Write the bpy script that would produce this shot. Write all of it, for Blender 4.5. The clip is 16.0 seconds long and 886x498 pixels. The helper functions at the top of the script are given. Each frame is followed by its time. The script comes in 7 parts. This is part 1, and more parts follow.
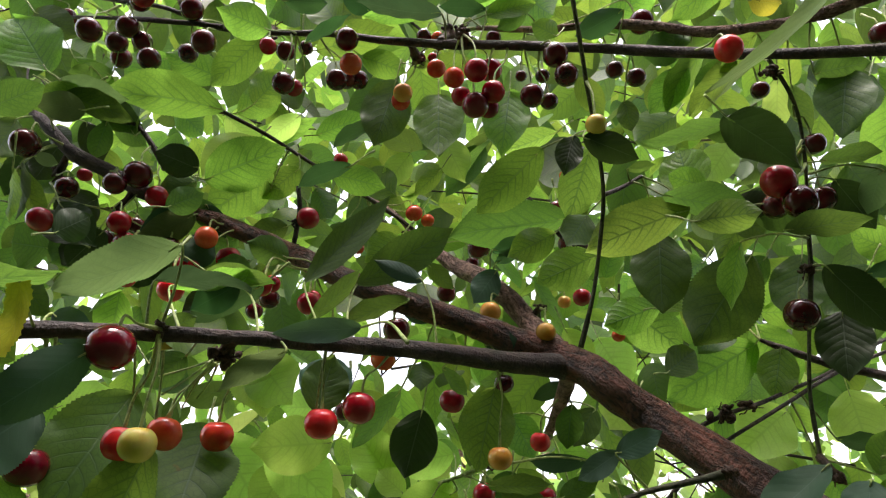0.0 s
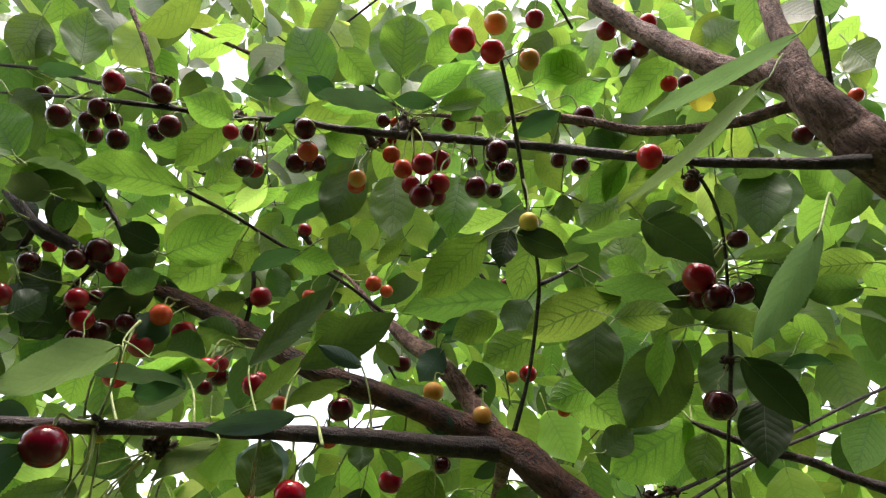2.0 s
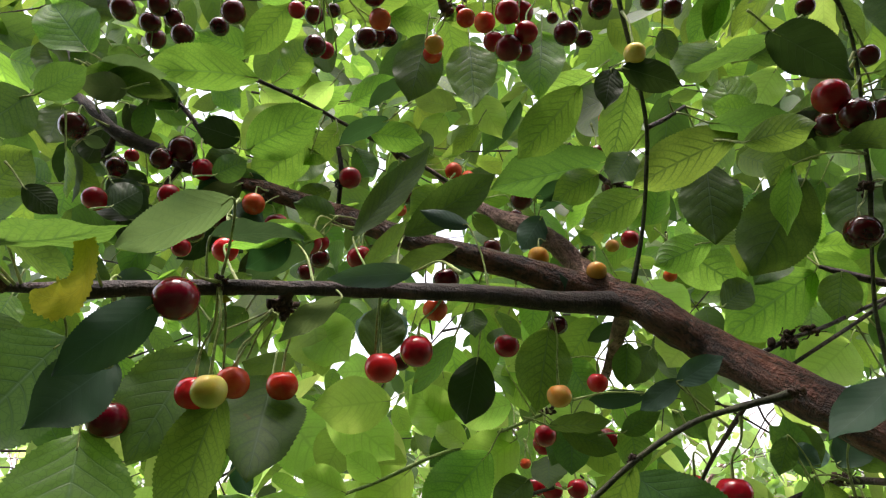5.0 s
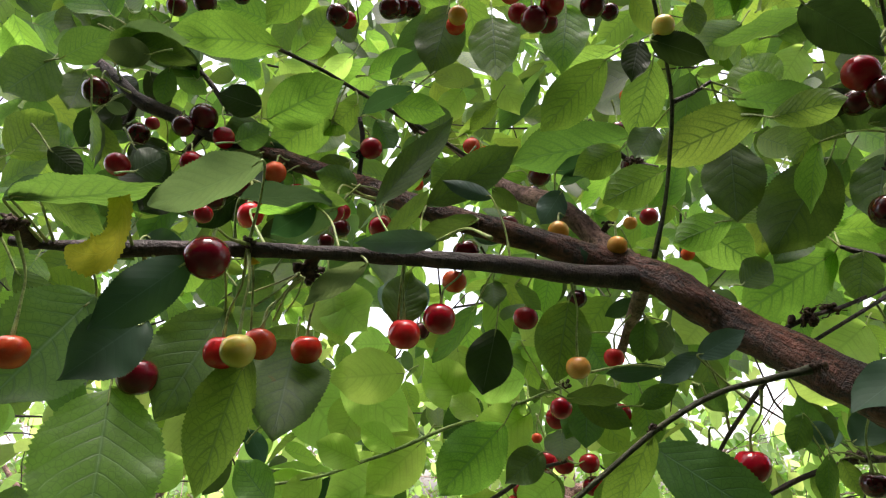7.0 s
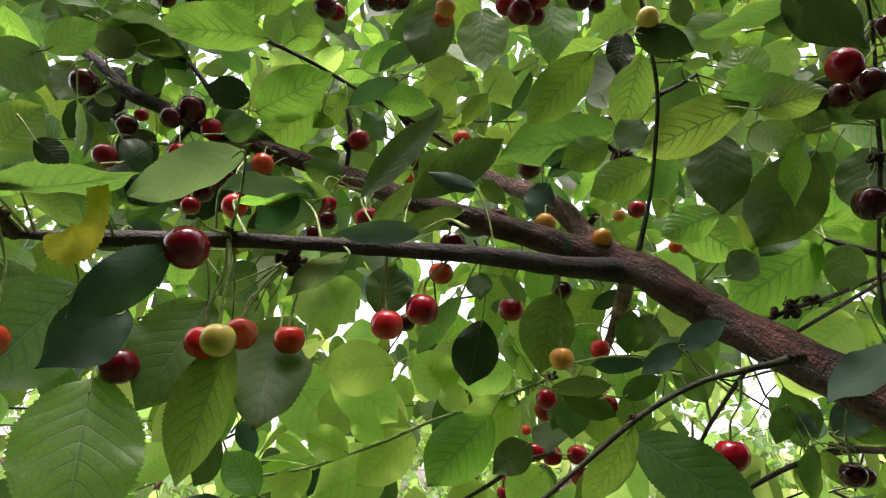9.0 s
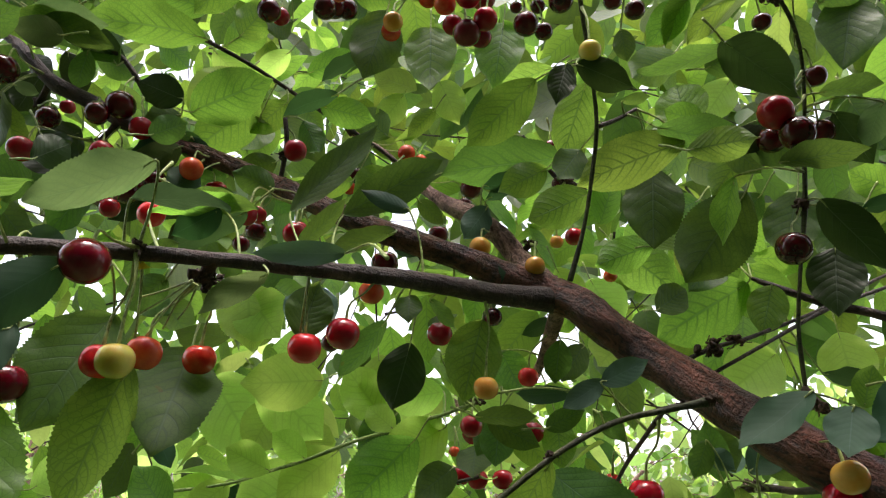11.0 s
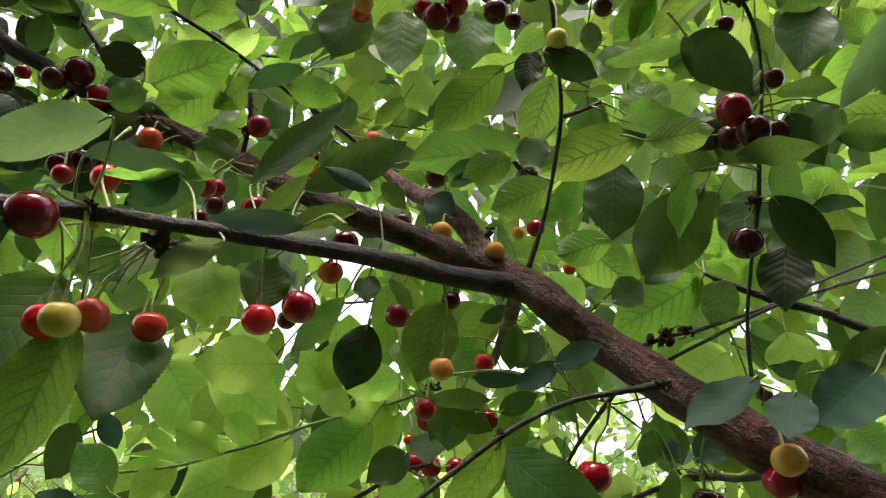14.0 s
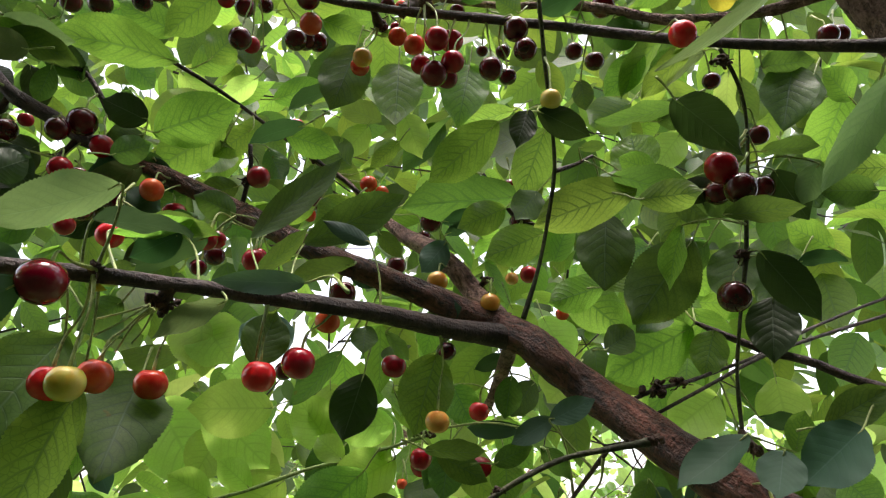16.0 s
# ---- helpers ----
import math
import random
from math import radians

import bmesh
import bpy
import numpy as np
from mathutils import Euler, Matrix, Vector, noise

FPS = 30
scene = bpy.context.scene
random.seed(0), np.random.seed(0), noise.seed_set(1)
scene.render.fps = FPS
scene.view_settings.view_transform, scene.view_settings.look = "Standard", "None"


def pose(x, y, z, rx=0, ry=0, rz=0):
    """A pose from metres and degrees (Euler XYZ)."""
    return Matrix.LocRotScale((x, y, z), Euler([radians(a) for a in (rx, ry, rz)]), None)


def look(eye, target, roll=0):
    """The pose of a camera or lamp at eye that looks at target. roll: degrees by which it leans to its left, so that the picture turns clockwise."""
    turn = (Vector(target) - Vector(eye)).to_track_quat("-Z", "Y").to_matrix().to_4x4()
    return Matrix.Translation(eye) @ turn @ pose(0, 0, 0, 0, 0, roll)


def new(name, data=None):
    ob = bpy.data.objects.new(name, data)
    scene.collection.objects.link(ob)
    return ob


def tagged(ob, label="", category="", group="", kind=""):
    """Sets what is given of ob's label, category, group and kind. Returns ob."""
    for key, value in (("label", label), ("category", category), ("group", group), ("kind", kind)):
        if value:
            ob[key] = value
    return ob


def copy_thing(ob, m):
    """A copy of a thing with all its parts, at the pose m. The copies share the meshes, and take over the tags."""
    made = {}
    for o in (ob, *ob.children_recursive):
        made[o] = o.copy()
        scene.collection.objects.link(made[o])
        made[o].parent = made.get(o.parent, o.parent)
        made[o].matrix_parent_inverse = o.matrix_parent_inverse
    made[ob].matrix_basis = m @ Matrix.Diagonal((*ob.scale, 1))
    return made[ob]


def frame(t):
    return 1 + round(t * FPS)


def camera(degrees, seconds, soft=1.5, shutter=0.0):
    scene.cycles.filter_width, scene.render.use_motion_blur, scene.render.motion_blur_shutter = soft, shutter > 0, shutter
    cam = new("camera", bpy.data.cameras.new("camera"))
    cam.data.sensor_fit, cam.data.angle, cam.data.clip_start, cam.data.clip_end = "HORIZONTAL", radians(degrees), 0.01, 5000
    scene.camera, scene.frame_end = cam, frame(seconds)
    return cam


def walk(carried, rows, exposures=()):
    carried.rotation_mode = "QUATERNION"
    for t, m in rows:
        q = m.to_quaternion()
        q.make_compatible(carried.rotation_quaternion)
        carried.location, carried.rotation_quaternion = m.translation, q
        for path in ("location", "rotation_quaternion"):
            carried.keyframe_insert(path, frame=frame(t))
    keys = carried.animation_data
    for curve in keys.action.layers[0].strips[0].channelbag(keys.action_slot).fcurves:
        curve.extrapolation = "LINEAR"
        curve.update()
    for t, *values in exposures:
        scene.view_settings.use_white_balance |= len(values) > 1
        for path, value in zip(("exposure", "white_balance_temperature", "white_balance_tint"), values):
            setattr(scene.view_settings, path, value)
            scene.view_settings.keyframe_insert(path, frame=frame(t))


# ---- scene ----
cam = camera(68.2, 16.0, soft=1.2)
PATH = [
    (0, (-0.002, 0.011, 1.632), (0.012, 1.826, 2.472), 0.4),
    (0.5, (0.006, -0.002, 1.644), (0.095, 1.771, 2.565), 0.2),
    (1, (0.01, -0.008, 1.647), (0.114, 1.754, 2.588), 0.3),
    (1.5, (0.019, -0.011, 1.648), (0.095, 1.746, 2.6), 0.8),
    (2, (0.026, -0.024, 1.647), (0.082, 1.729, 2.609), 1.0),
    (2.5, (0.027, -0.023, 1.64), (0.043, 1.751, 2.562), 1.0),
    (3, (0.025, -0.018, 1.631), (-0.015, 1.798, 2.469), 0.2),
    (3.5, (0.017, -0.013, 1.625), (-0.047, 1.818, 2.427), 0.2),
    (4, (0.012, -0.006, 1.625), (-0.05, 1.829, 2.42), -1.0),
    (4.5, (0.004, 0.007, 1.624), (-0.058, 1.847, 2.406), -1.6),
    (5, (-0.006, 0.017, 1.617), (-0.117, 1.862, 2.383), -2.3),
    (5.2, (-0.0117, 0.0226, 1.6150), (-0.1628, 1.8633, 2.3731), -2.42),
    (7.3, (-0.0150, 0.0175, 1.6085), (-0.1523, 1.8910, 2.3222), -0.73),
    (7.5, (-0.015, 0.019, 1.607), (-0.156, 1.884, 2.316), -0.8),
    (8, (-0.015, 0.019, 1.607), (-0.146, 1.886, 2.312), -0.6),
    (8.2, (-0.0137, 0.0175, 1.6074), (-0.1483, 1.8838, 2.3174), -0.75),
    (10.3, (-0.0017, 0.0177, 1.6117), (-0.1136, 1.8994, 2.2813), -0.59),
    (10.5, (-0.002, 0.017, 1.615), (-0.085, 1.892, 2.305), -0.4),
    (11, (0.005, 0.023, 1.62), (0.024, 1.889, 2.338), 0.8),
    (11.5, (0.008, 0.027, 1.621), (0.104, 1.889, 2.345), 1.7),
    (12, (0.009, 0.024, 1.613), (0.147, 1.891, 2.317), 2.4),
    (12.5, (0.007, 0.028, 1.607), (0.138, 1.903, 2.292), 2.9),
    (13, (0.008, 0.032, 1.606), (0.131, 1.904, 2.299), 2.1),
    (13.5, (0.008, 0.03, 1.608), (0.145, 1.892, 2.326), 1.8),
    (14, (0.008, 0.027, 1.609), (0.134, 1.887, 2.331), 1.9),
    (14.5, (0.002, 0.026, 1.608), (0.119, 1.889, 2.325), 2.5),
    (15, (0.0, 0.026, 1.609), (0.122, 1.883, 2.342), 2.3),
    (15.5, (0.0, 0.023, 1.612), (0.12, 1.87, 2.37), 1.7),
    (16, (0.003, 0.014, 1.62), (0.152, 1.84, 2.423), 1.9),
]
walk(cam, [(t, look(eye, target, roll)) for t, eye, target, roll in PATH], [(0.0, 2.33, 6850, 18), (16.0, 2.33, 6850, 18)])

# ---- light ----
world = bpy.data.worlds.new("overcast_sky")
scene.world = world
world.use_nodes = True
wn, wl = world.node_tree.nodes, world.node_tree.links
sky = wn.new("ShaderNodeTexSky")
sky.sky_type, sky.sun_disc = "NISHITA", False
sky.sun_elevation, sky.sun_rotation = radians(85), radians(200)
sky.air_density, sky.dust_density = 1.0, 4.0
pale = wn.new("ShaderNodeHueSaturation")
pale.inputs["Saturation"].default_value = 0.5
wl.new(sky.outputs[0], pale.inputs["Color"])
wl.new(pale.outputs[0], wn["Background"].inputs["Color"])
wn["Background"].inputs["Strength"].default_value = 0.15

sun = new("sun", bpy.data.lights.new("sun", "SUN"))
sun.data.energy, sun.data.angle, sun.data.color = 1.0, radians(22), (1.0, 0.97, 0.91)
sun.matrix_world = look((0, 0, 8), Vector((0, 0, 8)) - Vector((math.sin(radians(200)) * math.cos(radians(85)), math.cos(radians(200)) * math.cos(radians(85)), math.sin(radians(85)))))


# ---- materials ----
def blank(name):
    m = bpy.data.materials.new(name)
    m.use_nodes = True
    nt = m.node_tree
    return m, nt.nodes, nt.links, nt.nodes["Principled BSDF"], nt.nodes["Material Output"]


def math_node(n, l, op, a, b=None, clamp=False):
    k = n.new("ShaderNodeMath")
    k.operation, k.use_clamp = op, clamp
    for i, v in enumerate((a, b)):
        if v is None:
            continue
        if isinstance(v, (int, float)):
            k.inputs[i].default_value = v
        else:
            l.new(v, k.inputs[i])
    return k.outputs[0]


def mix_colour(n, l, fac, a, b, how="MIX"):
    k = n.new("ShaderNodeMix")
    k.data_type, k.blend_type = "RGBA", how
    for i, v in ((0, fac), (6, a), (7, b)):
        if isinstance(v, (int, float)):
            k.inputs[i].default_value = v
        elif isinstance(v, tuple):
            k.inputs[i].default_value = (*v, 1)
        else:
            l.new(v, k.inputs[i])
    return k.outputs[2]


def noise_tex(n, l, scale, detail=4, vector=None, rough=0.55):
    k = n.new("ShaderNodeTexNoise")
    k.inputs["Scale"].default_value, k.inputs["Detail"].default_value, k.inputs["Roughness"].default_value = scale, detail, rough
    if vector is not None:
        l.new(vector, k.inputs["Vector"])
    return k.outputs["Fac"]


def leaf_material(name, skin, glow, share=0.5, vein=0.5, islands=False, rough=0.42, spots=0.0, bump_height=0.32, variety=0.4, gloss=0.34):
    """A leaf: glossy skin that reflects a little and lets light through, with a midrib, side veins and blotches."""
    m, n, l, bsdf, out = blank(name)
    uv = n.new("ShaderNodeUVMap")
    uv.uv_map = "leaf"
    sep = n.new("ShaderNodeSeparateXYZ")
    l.new(uv.outputs[0], sep.inputs[0])
    u, v = sep.outputs[0], math_node(n, l, "ABSOLUTE", sep.outputs[1])
    if islands:
        rnd = n.new("ShaderNodeNewGeometry").outputs["Random Per Island"]
    else:
        rnd = n.new("ShaderNodeObjectInfo").outputs["Random"]
    place = n.new("ShaderNodeTexCoord").outputs["Object"]
    # side veins run forward from the midrib
    wob = noise_tex(n, l, 60, 2, place)
    s = math_node(n, l, "SUBTRACT", math_node(n, l, "MULTIPLY", u, 9.0), math_node(n, l, "MULTIPLY", math_node(n, l, "POWER", v, 1.25), 2.6))
    s = math_node(n, l, "ADD", s, math_node(n, l, "MULTIPLY", wob, 0.35))
    tri = math_node(n, l, "PINGPONG", s, 0.5)
    side = math_node(n, l, "SUBTRACT", 1.0, math_node(n, l, "DIVIDE", tri, 0.06), clamp=True)
    side = math_node(n, l, "MULTIPLY", side, math_node(n, l, "SUBTRACT", 1.05, v, clamp=True))
    rib = math_node(n, l, "SUBTRACT", 1.0, math_node(n, l, "DIVIDE", v, 0.04), clamp=True)
    net = n.new("ShaderNodeTexVoronoi")
    net.feature = "DISTANCE_TO_EDGE"
    net.inputs["Scale"].default_value = 330
    l.new(place, net.inputs["Vector"])
    mesh_net = math_node(n, l, "SUBTRACT", 1.0, math_node(n, l, "DIVIDE", net.outputs["Distance"], 0.09), clamp=True)
    veins = math_node(n, l, "MAXIMUM", rib, math_node(n, l, "MAXIMUM", side, math_node(n, l, "MULTIPLY", mesh_net, 0.15)))
    veins = math_node(n, l, "MULTIPLY", veins, vein)
    blot = noise_tex(n, l, 38, 4, place)
    fine = noise_tex(n, l, 420, 3, place)
    hue = n.new("ShaderNodeHueSaturation")
    l.new(math_node(n, l, "ADD", 0.49, math_node(n, l, "MULTIPLY", rnd, 0.03)), hue.inputs["Hue"])
    l.new(math_node(n, l, "ADD", 0.66, math_node(n, l, "ADD", math_node(n, l, "MULTIPLY", rnd, 0.42), math_node(n, l, "MULTIPLY", blot, 0.32))), hue.inputs["Value"])
    line = math_node(n, l, "MULTIPLY", math_node(n, l, "MAXIMUM", rib, math_node(n, l, "MULTIPLY", side, 0.55)), min(1.0, vein * 1.5))
    base = mix_colour(n, l, line, mix_colour(n, l, veins, skin, tuple(c * 1.25 for c in skin)), tuple(min(1, c * 1.9 + 0.045) for c in skin))
    l.new(base, hue.inputs["Color"])
    skin_out = hue.outputs[0]
    if spots:
        spot = math_node(n, l, "GREATER_THAN", noise_tex(n, l, 95, 2, place), 1.0 - spots)
        skin_out = mix_colour(n, l, spot, skin_out, (0.09, 0.06, 0.02))
    l.new(skin_out, bsdf.inputs["Base Color"])
    l.new(math_node(n, l, "ADD", rough - 0.08, math_node(n, l, "MULTIPLY", fine, 0.2)), bsdf.inputs["Roughness"])
    bsdf.inputs["Specular IOR Level"].default_value = gloss
    hue2 = n.new("ShaderNodeHueSaturation")
    l.new(math_node(n, l, "ADD", 0.488, math_node(n, l, "MULTIPLY", rnd, 0.035)), hue2.inputs["Hue"])
    l.new(math_node(n, l, "ADD", 0.72 - variety / 2, math_node(n, l, "ADD", math_node(n, l, "MULTIPLY", rnd, variety), math_node(n, l, "MULTIPLY", blot, 0.5))), hue2.inputs["Value"])
    soft_side = math_node(n, l, "MULTIPLY", math_node(n, l, "SUBTRACT", 1.0, math_node(n, l, "DIVIDE", tri, 0.15), clamp=True), math_node(n, l, "SUBTRACT", 1.1, v, clamp=True))
    soft_rib = math_node(n, l, "SUBTRACT", 1.0, math_node(n, l, "DIVIDE", v, 0.07), clamp=True)
    shade = math_node(n, l, "MAXIMUM", soft_rib, math_node(n, l, "MAXIMUM", soft_side, math_node(n, l, "MULTIPLY", mesh_net, 0.45)))
    l.new(mix_colour(n, l, math_node(n, l, "MULTIPLY", shade, min(1.0, vein * 1.25)), glow, tuple(c * f for c, f in zip(glow, (0.16, 0.26, 0.3)))), hue2.inputs["Color"])
    thru = n.new("ShaderNodeBsdfTranslucent")
    l.new(hue2.outputs[0], thru.inputs["Color"])
    bump = n.new("ShaderNodeBump")
    bump.inputs["Strength"].default_value, bump.inputs["Distance"].default_value = bump_height, 0.0012
    cushion = math_node(n, l, "MULTIPLY", math_node(n, l, "POWER", tri, 0.6), 0.8)
    l.new(math_node(n, l, "ADD", cushion, math_node(n, l, "ADD", math_node(n, l, "MULTIPLY", fine, 0.35), math_node(n, l, "MULTIPLY", veins, -0.6))), bump.inputs["Height"])
    l.new(bump.outputs[0], bsdf.inputs["Normal"])
    both = n.new("ShaderNodeMixShader")
    both.inputs[0].default_value = share
    l.new(bsdf.outputs[0], both.inputs[1])
    l.new(thru.outputs[0], both.inputs[2])
    l.new(both.outputs[0], out.inputs["Surface"])
    return m


def fruit_material(name, deep, bright, soft=0.0, speckle=0.25):
    """Taut, shiny cherry skin, mottled from deep to bright, with pale pores."""
    m, n, l, bsdf, out = blank(name)
    place = n.new("ShaderNodeTexCoord").outputs["Object"]
    rnd = n.new("ShaderNodeObjectInfo").outputs["Random"]
    shift = n.new("ShaderNodeVectorMath")
    shift.operation = "ADD"
    l.new(place, shift.inputs[0])
    l.new(rnd, shift.inputs[1])
    patch = noise_tex(n, l, 2.2, 3, shift.outputs[0])
    fac = math_node(n, l, "ADD", math_node(n, l, "MULTIPLY", math_node(n, l, "SUBTRACT", patch, 0.5), 2.2), math_node(n, l, "ADD", 0.2, math_node(n, l, "MULTIPLY", rnd, 0.6)), clamp=True)
    col = mix_colour(n, l, fac, deep, bright)
    dots = n.new("ShaderNodeTexVoronoi")
    dots.inputs["Scale"].default_value = 26
    l.new(shift.outputs[0], dots.inputs["Vector"])
    pore = math_node(n, l, "MULTIPLY", math_node(n, l, "LESS_THAN", dots.outputs["Distance"], 0.16), speckle)
    col = mix_colour(n, l, pore, col, tuple(min(1, c * 1.5 + 0.03) for c in bright))
    l.new(col, bsdf.inputs["Base Color"])
    smear = noise_tex(n, l, 5, 3, shift.outputs[0])
    l.new(math_node(n, l, "ADD", 0.015, math_node(n, l, "MULTIPLY", smear, 0.05)), bsdf.inputs["Roughness"])
    bsdf.inputs["Specular IOR Level"].default_value = 0.55
    if soft:
        bsdf.inputs["Subsurface Weight"].default_value = soft
        bsdf.inputs["Subsurface Radius"].default_value = (1.0, 0.45, 0.2)
        bsdf.inputs["Subsurface Scale"].default_value = 0.008
    return m


def bark_material(name, dark, light, lichen=0.0, rough=0.75, bands=True, relief=1.0):
    """Cherry bark: rings of lenticels, cracks along the grain, patches of lichen."""
    m, n, l, bsdf, out = blank(name)
    uv = n.new("ShaderNodeUVMap")
    uv.uv_map = "leaf"
    place = n.new("ShaderNodeTexCoord").outputs["Object"]
    def stretched(along, across, seed, detail, rough_=0.6):
        k = n.new("ShaderNodeMapping")
        k.inputs["Scale"].default_value = (along, across, 1)
        k.inputs["Location"].default_value = (seed, seed * 0.7, 0)
        bent = n.new("ShaderNodeVectorMath")
        bent.operation = "MULTIPLY_ADD"
        wav = n.new("ShaderNodeTexNoise")
        wav.inputs["Scale"].default_value = 55
        l.new(place, wav.inputs["Vector"])
        l.new(wav.outputs["Color"], bent.inputs[0])
        bent.inputs[1].default_value = (0.012, 0.012, 0)
        l.new(uv.outputs[0], bent.inputs[2])
        l.new(bent.outputs[0], k.inputs["Vector"])
        return noise_tex(n, l, 1.0, detail, k.outputs[0], rough_)

    ring = stretched(210, 34, 3.1, 3)
    crack = stretched(52, 150, 0.0, 5, 0.68)
    plate = stretched(16, 42, 7.7, 5, 0.65)
    blot = noise_tex(n, l, 38, 5, place, 0.62)
    fine = noise_tex(n, l, 700, 4, place, 0.6)
    fac = math_node(n, l, "ADD", math_node(n, l, "MULTIPLY", math_node(n, l, "SUBTRACT", blot, 0.42), 2.0), math_node(n, l, "ADD", math_node(n, l, "MULTIPLY", math_node(n, l, "SUBTRACT", crack, 0.5), 1.2), math_node(n, l, "MULTIPLY", math_node(n, l, "SUBTRACT", plate, 0.42), 1.8)), clamp=True)
    col = mix_colour(n, l, fac, dark, light)
    if bands:
        lent = math_node(n, l, "MULTIPLY", math_node(n, l, "SUBTRACT", ring, 0.61, clamp=True), 7.0, clamp=True)
        col = mix_colour(n, l, math_node(n, l, "MULTIPLY", lent, 0.55), col, tuple(min(1, c * 1.5 + 0.03) for c in light))
    fiss = math_node(n, l, "MULTIPLY", math_node(n, l, "SUBTRACT", 0.46, crack, clamp=True), 9.0, clamp=True)
    gap = math_node(n, l, "MULTIPLY", math_node(n, l, "SUBTRACT", 0.42, ring, clamp=True), 9.0, clamp=True)
    fiss = math_node(n, l, "MAXIMUM", fiss, math_node(n, l, "MULTIPLY", gap, 0.8))
    col = mix_colour(n, l, math_node(n, l, "MULTIPLY", fiss, 0.7), col, tuple(c * 0.3 for c in dark))
    fleck = math_node(n, l, "MULTIPLY", math_node(n, l, "SUBTRACT", stretched(62, 110, 12.3, 4, 0.75), 0.53, clamp=True), 12.0, clamp=True)
    col = mix_colour(n, l, math_node(n, l, "MULTIPLY", fleck, 0.85), col, tuple(c * 0.45 for c in dark))
    if lichen:
        lf = math_node(n, l, "MULTIPLY", math_node(n, l, "SUBTRACT", noise_tex(n, l, 75, 6, place, 0.7), 1 - lichen, clamp=True), 8.0, clamp=True)
        col = mix_colour(n, l, lf, col, (0.30, 0.30, 0.27))
    l.new(mix_colour(n, l, 0.6, col, mix_colour(n, l, fine, (0.25, 0.25, 0.25), (1.6, 1.6, 1.6)), "MULTIPLY"), bsdf.inputs["Base Color"])
    bsdf.inputs["Roughness"].default_value = rough
    bsdf.inputs["Specular IOR Level"].default_value = 0.35
    bump = n.new("ShaderNodeBump")
    bump.inputs["Strength"].default_value, bump.inputs["Distance"].default_value = 1.0, 0.0045 * relief
    h = math_node(n, l, "ADD", math_node(n, l, "ADD", math_node(n, l, "MULTIPLY", ring, 0.5), math_node(n, l, "MULTIPLY", plate, 1.2)), math_node(n, l, "ADD", math_node(n, l, "MULTIPLY", crack, 0.9), math_node(n, l, "MULTIPLY", fine, 0.4)))
    l.new(h, bump.inputs["Height"])
    l.new(bump.outputs[0], bsdf.inputs["Normal"])
    return m


def ground_material():
    m, n, l, bsdf, out = blank("orchard_grass")
    place = n.new("ShaderNodeTexCoord").outputs["Object"]
    col = mix_colour(n, l, noise_tex(n, l, 1.3, 6, place), (0.045, 0.08, 0.016), (0.085, 0.11, 0.035))
    l.new(mix_colour(n, l, noise_tex(n, l, 40, 5, place), col, (0.03, 0.05, 0.012)), bsdf.inputs["Base Color"])
    bsdf.inputs["Roughness"].default_value = 0.9
    return m


LEAF = {
    # darker copy of the green leaf, shade from overlapping leaves in its colour
    "D": leaf_material("shaded_leaf", (0.042, 0.084, 0.029), (0.170, 0.302, 0.045), 0.38, 0.8, rough=0.46, spots=0.24, bump_height=0.26, gloss=0.17),
    # near-black copy of the green leaf, with deep shade put into its colour
    "X": leaf_material("deep_shade_leaf", (0.0196, 0.0336, 0.0119), (0.059, 0.112, 0.019), 0.2, 0.7, rough=0.45, spots=0.2, bump_height=0.3, gloss=0.3),
    "M": leaf_material("green_leaf", (0.078, 0.145, 0.041), (0.273, 0.484, 0.059), 0.5, 0.75, spots=0.22),
    # lighter copy of the green leaf, light from behind put into its colours
    "L": leaf_material("backlit_leaf", (0.125, 0.205, 0.035), (0.66, 0.90, 0.19), 0.70, 0.24, rough=0.45),
    "V": leaf_material("veined_leaf", (0.095, 0.165, 0.033), (0.315, 0.518, 0.075), 0.55, 1.0, rough=0.42, bump_height=0.8),
    # bluish tones of B and T put the sky's sheen into the skin
    "B": leaf_material("sky_sheen_leaf", (0.0298, 0.0686, 0.0436), (0.074, 0.173, 0.041), 0.24, 0.25, rough=0.56, spots=0.2, bump_height=0.1, gloss=0.14),
    "T": leaf_material("bluish_leaf", (0.0504, 0.0960, 0.0745), (0.083, 0.173, 0.059), 0.22, 0.3, rough=0.5, spots=0.2, bump_height=0.15, gloss=0.18),
    "O": leaf_material("olive_leaf", (0.0828, 0.1326, 0.0518), (0.183, 0.284, 0.090), 0.42, 0.35, rough=0.5),
    "Y": leaf_material("yellowed_leaf", (0.520, 0.420, 0.047), (0.598, 0.518, 0.059), 0.5, 0.5, rough=0.5, spots=0.3),
}
CROWN_LEAF = leaf_material("crown_leaf", (0.092, 0.160, 0.045), (0.345, 0.54, 0.07), 0.54, 0.6, islands=True, rough=0.42, variety=0.9)
# darker copy of the crown leaf, with shade put into its colours
SHADE_LEAF = leaf_material("shaded_crown_leaf", (0.0467, 0.0833, 0.0298), (0.166, 0.293, 0.048), 0.4, 0.7, islands=True, rough=0.46, spots=0.2, variety=0.6)
# brighter copy of the crown leaf, with backlight put into its colours
BACKLIT_LEAF = leaf_material("backlit_crown_leaf", (0.120, 0.200, 0.039), (0.68, 0.90, 0.22), 0.64, 0.18, islands=True, rough=0.5, variety=0.6)
